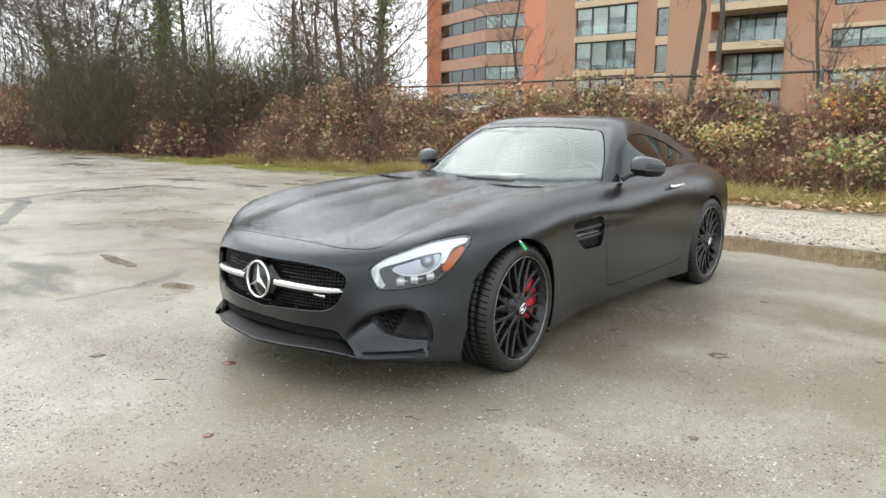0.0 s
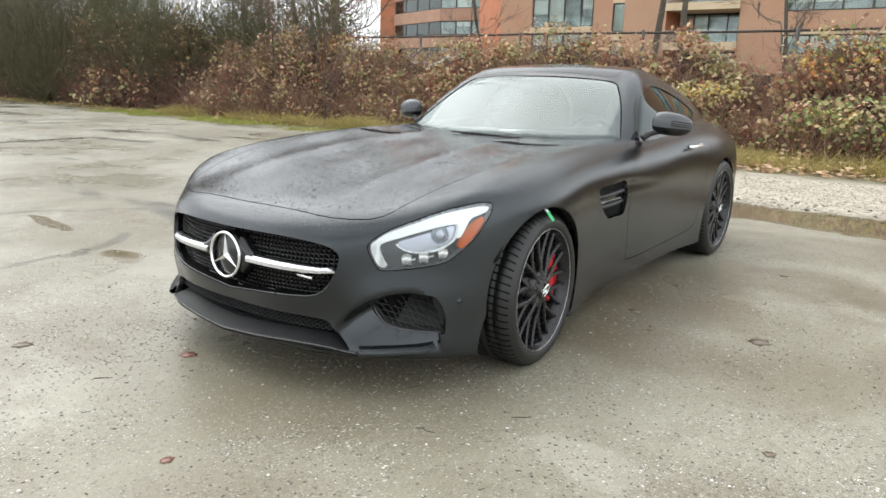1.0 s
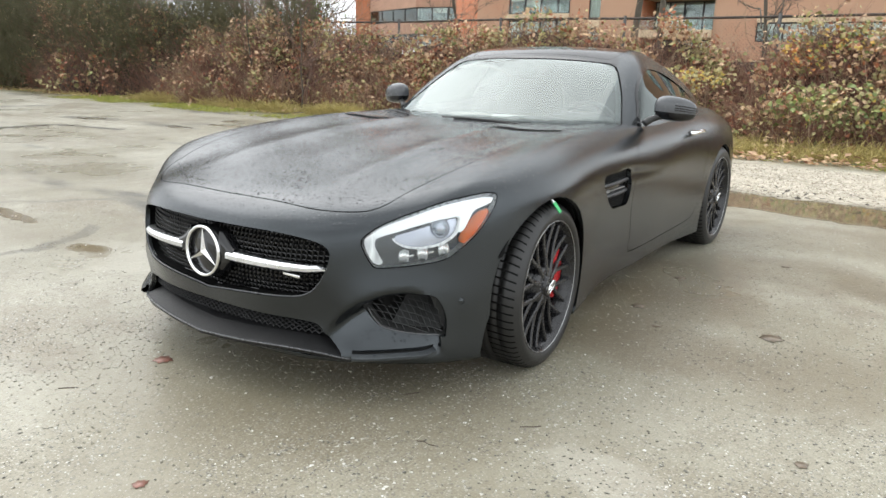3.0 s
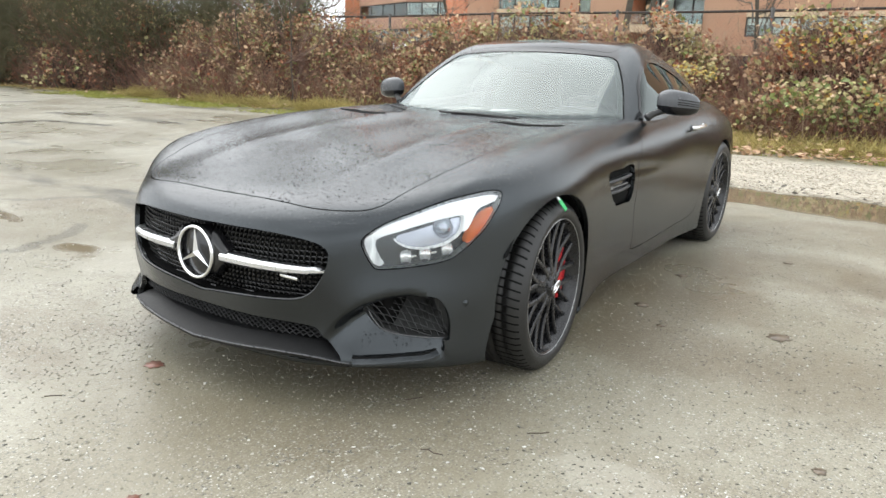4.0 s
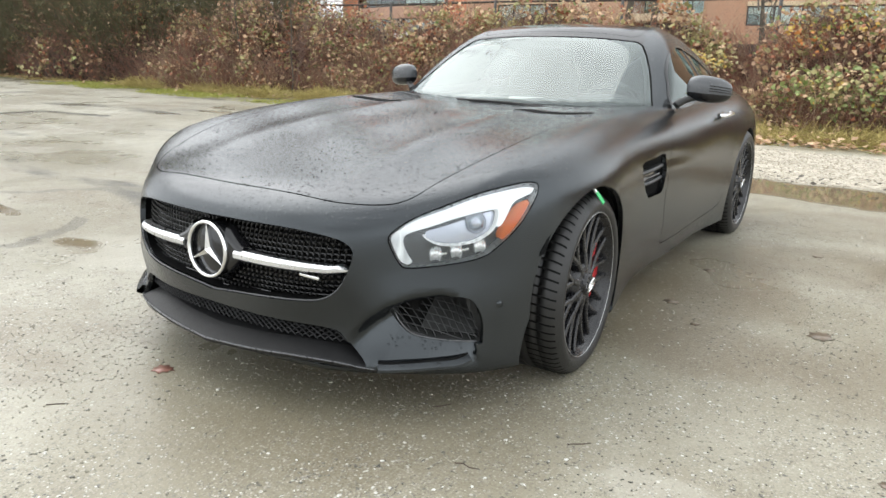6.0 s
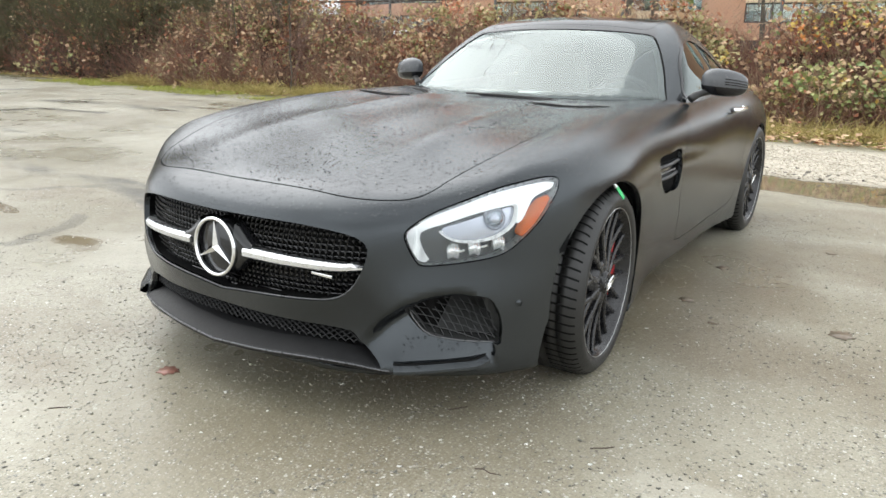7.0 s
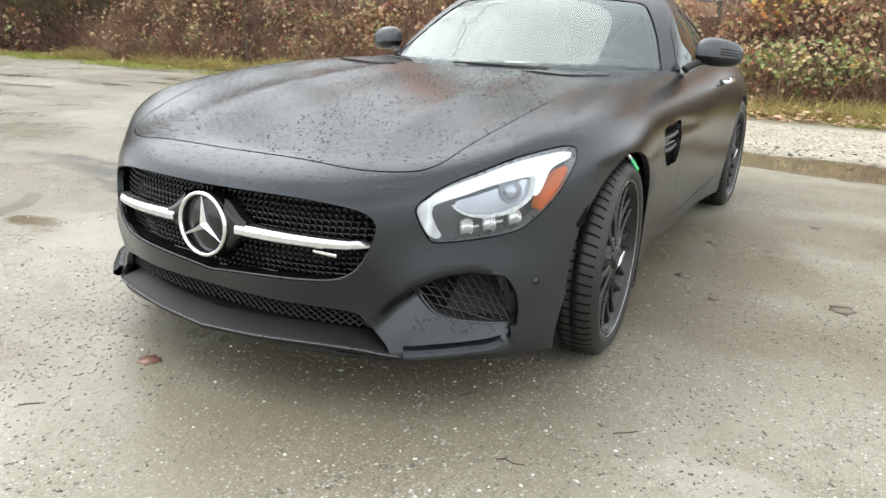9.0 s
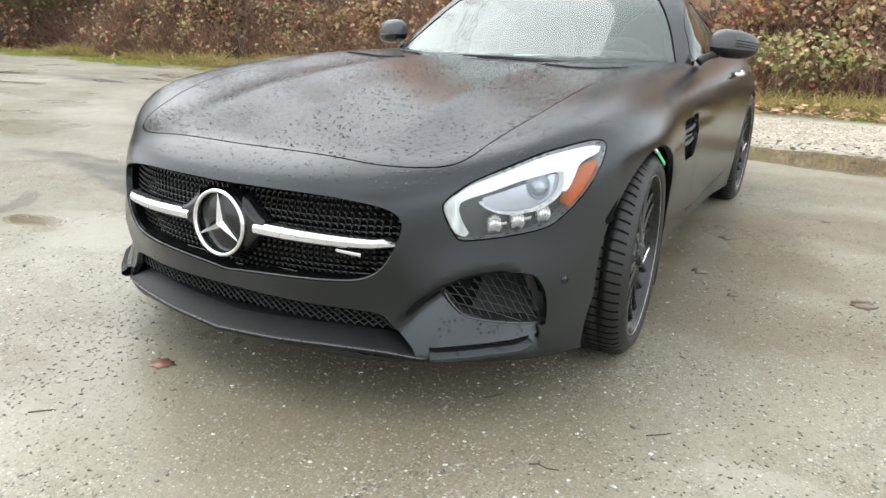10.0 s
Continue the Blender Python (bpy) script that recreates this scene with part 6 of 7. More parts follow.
def in_hedge(n, y0, y1, face=1.0, cluster=9):
    """Places in the thicket's outer skin, in clusters."""
    m = max(1, n // cluster)
    y, h = rng.uniform(y0, y1, m), rng.random(m) ** 0.62
    x, z = bank(y, h)
    c = np.stack([x - rng.exponential(0.12, m) * face + 0.10, y, z + rng.normal(size=m) * 0.08], 1)
    p = np.repeat(c, cluster, 0) + rng.normal(size=(m * cluster, 3)) * (0.11, 0.13, 0.10) * face
    p[:, 2] = np.maximum(p[:, 2], 0.03)
    return p


def stems(n, y0, y1, lo, hi, droop, radius, material, name):
    y, h = rng.uniform(y0, y1, n), rng.random(n) ** 1.2 * 0.9
    x, z = bank(y, h)
    root = np.stack([x - rng.uniform(0.0, 0.35, n), y, np.maximum(0.0, z - 0.35)], 1)
    way = unit(rng.normal(size=(n, 3)) * (0.30, 0.45, 0.25) + (0.12, 0, 0.9))
    v, f = strips(arcs(root, way, rng.uniform(lo, hi, n), 4, droop), rng.uniform(0.6, 1.3, n) * radius)
    cloud_mesh(name, v, f, material, thicket, kind="stuff")


stems(16000, -16, 5, 0.4, 1.2, 0.5, 0.0052, CANE, "red_canes")
stems(4200, -16, 5, 0.5, 1.3, 0.35, 0.0056, CANE_PALE, "pale_stem_cloud")
stems(10000, -52, -16, 0.5, 1.6, 0.5, 0.0080, CANE, "red_canes")
stems(4000, -52, -16, 0.5, 1.5, 0.5, 0.008, TWIG, "grey_stem_cloud")
stems(800, 5, 14, 0.9, 2.2, 0.5, 0.008, CANE, "red_canes")


def clumped(p, scale, keep, seed):
    """Keeps the places where a slow noise is high, so that a kind grows in patches."""
    w = np.array([noise.noise(Vector((float(a[0]) * scale, float(a[1]) * scale, float(a[2]) * scale + seed))) for a in p])
    return p[w + 0.25 * rng.normal(size=len(p)) > keep]


for name, mat_, n, lo, hi, keep, seed in (("tan_leaves", LEAF_TAN, 27000, 0.055, 0.135, -0.05, 1), ("olive_leaves", LEAF_OLIVE, 23000, 0.06, 0.14, 0.05, 5), ("rust_leaves", LEAF_RUST, 22000, 0.05, 0.11, 0.0, 11), ("green_leaves", LEAF_GREEN, 9000, 0.06, 0.13, 0.22, 17)):
    p = clumped(clumped(in_hedge(int(n * 1.25), -16, 5), 1.7, keep, seed), 1.5, 0.10, 99)
    cloud_mesh(name, *leaves(p, rng.uniform(lo, hi, len(p))), mat_, thicket, kind="stuff")
    p = clumped(clumped(in_hedge(int(n * 0.75), -52, -16, 1.4), 0.5, keep + 0.08, seed), 1.1, 0.10, 99)
    cloud_mesh(name, *leaves(p, rng.uniform(lo, hi, len(p)) * 1.35), mat_, thicket, kind="stuff")
    p = in_hedge(n // 10, 5, 14)
    cloud_mesh(name, *leaves(p, rng.uniform(lo, hi, len(p)) * 1.3), mat_, thicket, kind="stuff")


# ---- single bushes that stand out ----
def leaf_bush(name, label, centre, size, kinds, n_stems=60):
    ob = thing(name, label, "bush")
    c, s = np.array(centre), np.array(size)
    root = np.stack([c[0] + rng.normal(size=n_stems) * s[0] * 0.3, c[1] + rng.normal(size=n_stems) * s[1] * 0.35, np.full(n_stems, max(0.0, c[2] - s[2]))], 1)
    way = unit(rng.normal(size=(n_stems, 3)) * (0.5, 0.5, 0.2) + (0.15, 0, 0.9))
    cloud_mesh("stem_cloud", *strips(arcs(root, way, rng.uniform(0.8, 1.7, n_stems) * s[2], 6, 0.4), rng.uniform(0.004, 0.009, n_stems)), CANE, ob)
    for mat_, n, lo, hi in kinds:
        q = unit(rng.normal(size=(n, 3))) * (rng.random((n, 1)) ** 0.4)
        q = clumped(c + q * s, 2.2, -0.12, float(c[1]) + n)
        q = q[q[:, 2] > 0.03]
        cloud_mesh("foliage", *leaves(q, rng.uniform(lo, hi, len(q))), mat_, ob)
    return ob


leaf_bush("green_bramble", "fresh green bramble patch low in the thicket", (-10.05, 0.75, 0.70), (0.45, 1.15, 0.42), ((LEAF_GREEN, 470, 0.07, 0.13), (LEAF_OLIVE, 330, 0.06, 0.12), (LEAF_TAN, 200, 0.06, 0.1), (LEAF_GOLD, 60, 0.06, 0.1)))
leaf_bush("yellow_leaved_bush", "bush with golden yellow leaves before the fence", (-11.1, 0.5, 1.62), (0.4, 0.8, 0.42), ((LEAF_GOLD, 150, 0.05, 0.10), (LEAF_GREEN, 150, 0.05, 0.1), (LEAF_ORANGE, 20, 0.07, 0.12)))
leaf_bush("orange_leaved_twig", "twig with a few bright orange leaves", (-10.9, 0.10, 1.50), (0.2, 0.22, 0.16), ((LEAF_ORANGE, 46, 0.07, 0.13),), 8)
leaf_bush("yellow_sapling", "thin sapling with pale yellow leaves", (-10.25, -1.55, 1.10), (0.35, 0.8, 0.20), ((LEAF_GOLD, 130, 0.05, 0.09), (LEAF_OLIVE, 330, 0.05, 0.10)), 18)
leaf_bush("olive_bush", "olive-green leaves high in the thicket", (-11.5, -5.2, 1.6), (0.5, 1.6, 0.35), ((LEAF_OLIVE, 900, 0.05, 0.09),))
leaf_bush("red_leaved_twig", "twig with a few red leaves", (-10.9, -21.5, 1.95), (0.25, 0.3, 0.25), ((LEAF_ORANGE, 60, 0.10, 0.18),), 8)


def broom_bush(label, centre, height, width, n):
    ob = thing("broom_bush", label, "bush")
    root = np.stack([centre[0] + rng.normal(size=n) * width * 0.10, centre[1] + rng.normal(size=n) * width * 0.24, np.abs(rng.normal(size=n)) * height * 0.22], 1)
    way = unit(rng.normal(size=(n, 3)) * (0.45, 0.55, 0.25) + (0, 0, 0.85))
    L = rng.uniform(0.25, 0.80, n) * height
    p = arcs(root, way, L, 5, 0.12, 0.1)
    cloud_mesh("stem_cloud", *strips(p, rng.uniform(0.007, 0.014, n)), BROOM, ob)
    # fine whips on the upper half of each stem
    m = 5 * n
    pick = rng.integers(0, n, m)
    at = rng.integers(2, 5, m)
    base = p[pick, at]
    way = unit(rng.normal(size=(m, 3)) * (0.5, 0.5, 0.35) + (0, 0, 0.6))
    cloud_mesh("whip_cloud", *strips(arcs(base, way, rng.uniform(0.25, 0.7, m), 3, 0.15, 0.1), np.full(m, 0.006)), BROOM, ob)
    return ob


for label, at, height, width, n in (("tall dark green broom bush in the thicket", (-10.8, -27.5), 4.6, 7.0, 1700), ("tall dark green broom bush in the thicket", (-11.6, -20.2), 4.3, 6.0, 1500),
                                    ("tall olive broom bush behind the brambles", (-12.4, -16.4), 4.2, 4.0, 1000), ("dark green broom bush by the fence line", (-12.2, -13.4), 3.6, 3.2, 700),
                                    ("tall greyish broom bush behind the brambles", (-12.6, -33.0), 5.6, 6.0, 1300), ("tall greyish broom bush behind the brambles", (-12.4, -23.6), 5.0, 4.5, 1000), ("low dark broom at the edge of the lot", (-9.9, -24.5), 2.0, 3.0, 450)):
    broom_bush(label, at, height, width, n)


def bare_tree(name, label, at, height, girth, seed, spread=0.35, ivy=0.0, twig_material=None, lean=(0, 0), levels=4, twig_r=0.008, start=0.25, fine=9):
    """A leafless tree: tapered trunk, limbs, branches and a haze of twigs."""
    local = np.random.default_rng(seed)
    ob = thing(name, label, "tree")
    bm = bmesh.new()
    k = 9
    t = np.linspace(0, 1, k)
    path = np.stack([at[0] + lean[0] * t * height + np.cumsum(local.normal(size=k)) * height * 0.013, at[1] + lean[1] * t * height + np.cumsum(local.normal(size=k)) * height * 0.013, t * height - 0.1], 1)
    radii = girth * (1 - 0.88 * t ** 0.9)
    tube(path, list(radii), 8, bm)
    part("trunk", bm, BARK, ob, "grey-brown trunk")
    tips, ways, size = [], [], []
    n1 = int(9 + height * 1.6)
    for _ in range(n1):
        u = local.uniform(start, 0.98)
        i = min(k - 2, int(u * (k - 1)))
        p = path[i] * (1 - (u * (k - 1) - i)) + path[i + 1] * (u * (k - 1) - i)
        a = local.uniform(0, math.tau)
        tips.append(p)
        ways.append((math.cos(a), math.sin(a), local.uniform(0.3, 1.2)))
        size.append(height * spread * (1 - 0.6 * u) * local.uniform(0.5, 1.1))
    tips, ways, size = np.array(tips), unit(np.array(ways)), np.array(size)
    rad = np.maximum(girth * 0.28 * size / size.max(), twig_r * 1.4)
    vs, fs, off = [], [], 0
    for level in range(levels - 1):
        bends = 6 if level == 0 else 4
        p = arcs(tips, ways, size, bends, -0.10, 0.5)
        v, f = strips(p, rad, 4 if level == 0 else 3)
        vs.append(v)
        fs.append(f + off)
        off += len(v)
        m = (5, 6, fine)[level] if level < 3 else 4
        pick = np.repeat(np.arange(len(p)), m)
        at_ = rng.integers(1, bends, len(pick))
        tips = p[pick, at_]
        d = unit(np.gradient(p, axis=1))[pick, at_]
        ways = unit(d + rng.normal(size=d.shape) * 0.55 + (0, 0, 0.12))
        size = size[pick] * rng.uniform(0.25, 0.55, len(pick))
        rad = np.maximum(rad[pick] * 0.45, twig_r)
    cloud_mesh("branch_work", np.concatenate(vs), np.concatenate(fs), twig_material or TWIG, ob, "bare thin branches")
    if ivy:
        n = int(1600 * ivy)
        u = rng.random(n) ** 0.8 * 0.55
        a = rng.uniform(0, math.tau, n)
        q = np.stack([np.interp(u, t, path[:, i]) for i in range(3)], 1)
        r = (np.interp(u, t, radii) + rng.exponential(0.12, n) * ivy)[:, None]
        q = q + np.stack([np.cos(a), np.sin(a), 0 * a], 1) * r
        cloud_mesh("ivy", *leaves(q, rng.uniform(0.10, 0.22, n)), IVY, ob, "dense green ivy on the trunk")
    return ob


TWIG_RED = plain("reddish_twigs", (0.17, 0.105, 0.080), 0.85, vary=0.35, scale=3)
bare_tree("bare_tree", "tall ivy-covered bare tree behind the thicket", (-14.5, -28.8), 17, 0.26, 1, ivy=3.0, start=0.35)
bare_tree("bare_tree", "leaning bare tree with ivy on its trunk", (-13.0, -37.0), 10, 0.20, 2, ivy=0.7, lean=(0.02, -0.22), start=0.2)
bare_tree("bare_tree", "slender bare tree against the white sky", (-16, -22.0), 16, 0.11, 3, 0.28)
bare_tree("bare_tree", "slender bare tree against the white sky", (-17.5, -21.8), 15, 0.085, 4, 0.22)
bare_tree("bare_tree", "forked bare tree against the white sky", (-16.5, -19.6), 15, 0.13, 5, 0.30)
bare_tree("bare_tree", "tall bare tree behind the thicket", (-16, -29.5), 18, 0.13, 6, 0.3)
bare_tree("bare_tree", "tall bare tree behind the thicket", (-13, -33), 15, 0.09, 8, 0.3)
bare_tree("bare_tree", "tall bare tree behind the thicket", (-15, -41), 16, 0.11, 9, 0.32)
bare_tree("bare_tree", "tall bare tree behind the thicket", (-20, -34), 17, 0.11, 10, 0.32)
bare_tree("bare_tree", "tall bare tree behind the thicket", (-21, -26), 16, 0.1, 12, 0.3)
bare_tree("bare_tree", "tall bare tree behind the thicket", (-14, -24.5), 13, 0.08, 13, 0.3)
bare_tree("bare_tree", "tall bare tree rising behind the fence", (-16.5, -17.4), 22, 0.17, 14, 0.34, ivy=1.8, start=0.10, twig_material=TWIG_RED, twig_r=0.012, fine=11)
bare_tree("bare_shrub", "twiggy reddish bare shrub at the edge of the lot", (-9.9, -10.8), 4.3, 0.022, 15, 0.60, twig_material=TWIG_RED, twig_r=0.0075, start=0.03, fine=11)
bare_tree("bare_shrub", "twiggy reddish bare shrub at the edge of the lot", (-10.3, -12.6), 4.6, 0.022, 16, 0.55, twig_material=TWIG_RED, twig_r=0.0075, start=0.03, fine=11)
bare_tree("bare_shrub", "twiggy bare shrub before the building", (-13.2, -8.6), 3.7, 0.03, 17, 0.4, twig_r=0.005, start=0.1)
bare_tree("bare_tree", "dark tree trunk behind the fence", (-22, -7.4), 14, 0.15, 18, 0.25, start=0.4)
bare_tree("bare_tree", "leaning dark tree trunk behind the fence", (-21, -5.55), 13, 0.13, 19, 0.25, lean=(0.0, -0.03), start=0.45)
bare_tree("bare_tree", "small bare tree behind the fence", (-18, -1.9), 6, 0.09, 20, 0.4, start=0.15)
bare_tree("bare_tree", "small bare tree before the building", (-24, -15.6), 10, 0.10, 21, 0.35, start=0.2)

for k, (x, y, h) in enumerate(((-12.5, -24, 6.5), (-12.2, -31, 7), (-13.5, -35.5, 8), (-12.5, -40, 8), (-14, -45, 9), (-14.5, -20.5, 6), (-17, -38, 11), (-14, -17.5, 5.5), (-13.5, -15.0, 5.0), (-11.3, -33.5, 8.0), (-11.2, -38, 8.5), (-12, -43, 9), (-13, -49, 10), (-11.8, -25.5, 6.5), (-16, -46, 12), (-18, -52, 13), (-13.0, -13.6, 6.0), (-14.0, -16.2, 7.5), (-19, -36, 14), (-22, -42, 16), (-20, -48, 16), (-17, -42, 13))):
    bare_tree("bare_shrub", "tall twiggy bare shrub behind the thicket", (x, y), h, 0.07, 50 + k, 0.5, twig_r=0.012 if h < 11 else 0.019, start=0.05, fine=6)

# arching pale canes over the fence
n = 70
root = np.stack([rng.uniform(-12.6, -11.4, n), rng.uniform(-12, 2, n), rng.uniform(1.5, 2.0, n)], 1)
way = unit(rng.normal(size=(n, 3)) * (0.4, 0.6, 0.2) + (0, 0, 0.8))
arch = thing("arching_canes", "pale bramble canes arching over the fence", "canes", kind="stuff")
cloud_mesh("canes", *strips(arcs(root, way, rng.uniform(0.5, 1.1, n), 8, 0.9), np.full(n, 0.007)), CANE_PALE, arch, kind="stuff")

# ---- chain-link fence ----
GALV = plain("weathered_galvanised_steel", (0.085, 0.082, 0.078), 0.55, 0.7, vary=0.3, scale=10, bump=0.2)
RUSTY = plain("dark_rusty_rail", (0.055, 0.045, 0.038), 0.7, 0.4, vary=0.4, scale=8)
fence = thing("chain_link_fence", "old chain-link fence with a dark top rail behind the brambles", "fence")
FX, FZ = -12.5, 2.26
part("top_rail", tube([(FX, y, FZ + 0.012 * math.sin(y * 0.8)) for y in np.arange(-24, 14, 0.8)], 0.024, 8), RUSTY, fence, "dark rusty top rail")
for y in np.arange(-21.6, 13, 3.0):
    part("post", tube([(FX + 0.04, y - 0.02, -0.1), (FX + 0.04, y - 0.02, FZ + 0.05)], 0.034, 8), GALV, fence)
lines = []
for s in (-1, 1):
    y0 = np.arange(-14.5, 10.0, 0.075)
    t = np.linspace(0, 1, 2)[None, :]
    lines.append(np.stack([np.full((len(y0), 2), FX - 0.03 + 0.004 * s), y0[:, None] + s * t * 2.25, np.broadcast_to(0.02 + t * 2.25, (len(y0), 2))], 2))
cloud_mesh("chain_link_mesh", *strips(np.concatenate(lines), np.full(len(lines[0]) * 2, 0.0028)), GALV, fence, "grey diamond wire mesh", "stuff")
spikes = np.arange(-14.5, 10, 0.075)
pts = np.stack([np.stack([np.full(len(spikes), FX - 0.03), spikes + d, np.full(len(spikes), z)], 1) for d, z in ((0, FZ - 0.01), (0.012, FZ + 0.07))], 1)
cloud_mesh("wire_ends", *strips(pts, np.full(len(spikes), 0.004)), GALV, fence, "", "stuff")


# ---- verge: grass, moss and fallen leaves ----
def blades(n, x0, x1, y0, y1, lo, hi, lean=0.5, patch=1.7, keep=0.06):
    p = np.stack([rng.uniform(x0, x1, n), rng.uniform(y0, y1, n), np.zeros(n)], 1)
    p = clumped(p, patch, keep, 4 + y0)
    m = len(p)
    way = unit(rng.normal(size=(m, 3)) * (lean, lean, 0.1) + (0, 0, 0.8))
    return strips(arcs(p, way, rng.uniform(lo, hi, m), 3, 0.6), np.full(m, 0.0075), 3)


verge = thing("verge_grass", "rough yellow-green grass along the thicket", "grass", kind="stuff")
cloud_mesh("tall_grass", *blades(60000, -10.9, -8.8, -8, 5, 0.08, 0.38, 0.6, 1.1, 0.16), GRASS, verge, kind="stuff")
cloud_mesh("rank_grass", *blades(22000, -10.6, -9.0, -5, 4, 0.18, 0.50, 0.55, 1.1, 0.18), GRASS, verge, kind="stuff")
cloud_mesh("short_grass", *blades(17000, -9.9, -8.3, -6, 5, 0.03, 0.11, 0.5, 0.9, 0.24), MOSS, verge, kind="stuff")
cloud_mesh("tall_grass", *blades(44000, -10.4, -9.2, -17, -8, 0.10, 0.50, 0.6, 0.9, 0.20), GRASS, verge, kind="stuff")
cloud_mesh("short_grass", *blades(42000, -10.0, -8.0, -19, -5, 0.03, 0.10, 0.5, 0.7, 0.20), MOSS, verge, kind="stuff")
cloud_mesh("far_grass", *blades(9000, -10.2, -9.2, -42, -17, 0.05, 0.20, 0.5, 0.6, 0.22), GRASS, verge, kind="stuff")


def litter(n, x0, x1, y0, y1, lo, hi, mat_, name):
    p = np.stack([rng.uniform(x0, x1, n), rng.uniform(y0, y1, n), rng.exponential(0.03, n) + 0.004], 1)
    d = unit(rng.normal(size=(n, 3)) * (1, 1, 0.15))
    s = rng.uniform(lo, hi, n)[:, None]
    up = unit(rng.normal(size=(n, 3)) * 0.22 + (0, 0, 1))
    side = unit(np.cross(d, up))
    w = s * rng.uniform(0.3, 0.45, (n, 1))
    v = np.stack([p - d * s * 0.5, p + side * w + up * s * 0.15, p + d * s * 0.5 + up * s * 0.1, p - side * w + up * s * 0.12], 1).reshape(-1, 3)
    b_ = np.arange(n)[:, None] * 4
    cloud_mesh(name, v, np.concatenate([b_ + (0, 1, 2), b_ + (0, 2, 3)]), mat_, verge, kind="stuff")


STICK_DARK = plain("dark_wet_debris", (0.06, 0.05, 0.035), 0.6, vary=0.4)
litter(5200, -10.9, -8.3, -6, 5, 0.05, 0.13, LEAF_TAN, "fallen_leaves")
litter(300, -10.6, -8.3, -6, 5, 0.05, 0.12, LEAF_RUST, "fallen_leaves")
litter(900, -10.4, -8.8, -30, -8, 0.05, 0.12, LEAF_TAN, "fallen_leaves")

# ---- loose stones ----
def pebbles(n, place, lo, hi, name, label, mat_):
    p = place(n)
    n = len(p)
    oct_ = np.array([(1, 0, 0), (0, 1, 0), (-1, 0, 0), (0, -1, 0), (0, 0, 1), (0.7, 0.7, 0.45), (-0.7, 0.6, 0.5), (0, 0, -0.6)])
    face = np.array([(0, 5, 4), (5, 1, 4), (1, 6, 4), (6, 2, 4), (2, 3, 4), (3, 0, 4), (0, 1, 5), (1, 2, 6), (1, 0, 7), (2, 1, 7), (3, 2, 7), (0, 3, 7)])
    s = rng.uniform(lo, hi, (n, 1, 1)) * rng.uniform(0.6, 1.2, (n, 1, 3)) * (1, 0.7, 0.4)
    v = oct_[None] * s * rng.uniform(0.8, 1.2, (n, 8, 1))
    a = rng.uniform(0, math.tau, n)
    c, sn = np.cos(a)[:, None], np.sin(a)[:, None]
    v = np.stack([v[..., 0] * c - v[..., 1] * sn, v[..., 0] * sn + v[..., 1] * c, v[..., 2]], 2) + p[:, None, :]
    f = (np.arange(n)[:, None, None] * 8 + face[None]).reshape(-1, 3)
    ob = cloud_mesh(name, v.reshape(-1, 3), f, mat_, None, label, "stuff")
    ob["category"] = "stones"
    return ob


def stone_material(name, low, high, stops):
    m, nt, b = nodes_of(name)
    geo = nt.nodes.new("ShaderNodeNewGeometry")
    r = nt.nodes.new("ShaderNodeValToRGB")
    el = r.color_ramp.elements
    el[0].color, el[1].color = low, high
    for pos, c in stops:
        e = el.new(pos)
        e.color = c
    nt.links.new(geo.outputs["Random Per Island"], r.inputs[0])
    grain = noise_node(nt, 200.0, 3.0)
    nt.links.new(mixed(nt, calc(nt, "MULTIPLY", grain.outputs[0], 0.35), r.outputs[0], (0.3, 0.28, 0.24)), b.inputs["Base Color"])
    b.inputs["Roughness"].default_value = 0.4
    return m


STONE = stone_material("loose_stones", (0.060, 0.058, 0.050, 1), (0.88, 0.88, 0.86, 1), ((0.28, (0.10, 0.094, 0.078, 1)), (0.5, (0.26, 0.24, 0.19, 1)), (0.75, (0.40, 0.38, 0.32, 1)), (0.92, (0.62, 0.61, 0.56, 1))))
CHIP_STONE = stone_material("dull_stone_chips", (0.050, 0.048, 0.040, 1), (0.66, 0.65, 0.60, 1), ((0.35, (0.11, 0.102, 0.080, 1)), (0.6, (0.24, 0.22, 0.17, 1)), (0.85, (0.40, 0.38, 0.32, 1))))


def lot_places(n):
    p = np.stack([rng.uniform(-3.5, 3.2, n), rng.uniform(-4.5, 4.2, n), np.full(n, 0.0005)], 1)
    return clumped(clumped(p, 1.4, 0.06, 31), 6.0, -0.02, 57)


pebbles(85000, lot_places, 0.0020, 0.0078, "loose_gravel", "small loose stones scattered on the wet lot", STONE)
pebbles(5200, lambda n: np.stack([rng.uniform(-3.5, 3.2, n), rng.uniform(-4.5, 4.2, n), np.full(n, 0.001)], 1), 0.0034, 0.0085, "larger_stones", "scattered pale and dark pebbles on the lot", STONE)


def near_places(n):
    p = np.stack([rng.uniform(-2.0, 2.2, n), rng.uniform(-1.2, 3.0, n), np.full(n, 0.0005)], 1)
    return clumped(p, 2.3, -0.05, 71)


pebbles(22000, near_places, 0.0024, 0.0066, "gravel_chips", "angular dull stone chips on the wet lot", CHIP_STONE)


def pale_stone():
    m, nt, b = nodes_of("pale_crushed_stone")
    geo = nt.nodes.new("ShaderNodeNewGeometry")
    nt.links.new(mixed(nt, geo.outputs["Random Per Island"], (0.30, 0.265, 0.20), (0.68, 0.63, 0.53)), b.inputs["Base Color"])
    b.inputs["Roughness"].default_value = 0.7
    return m


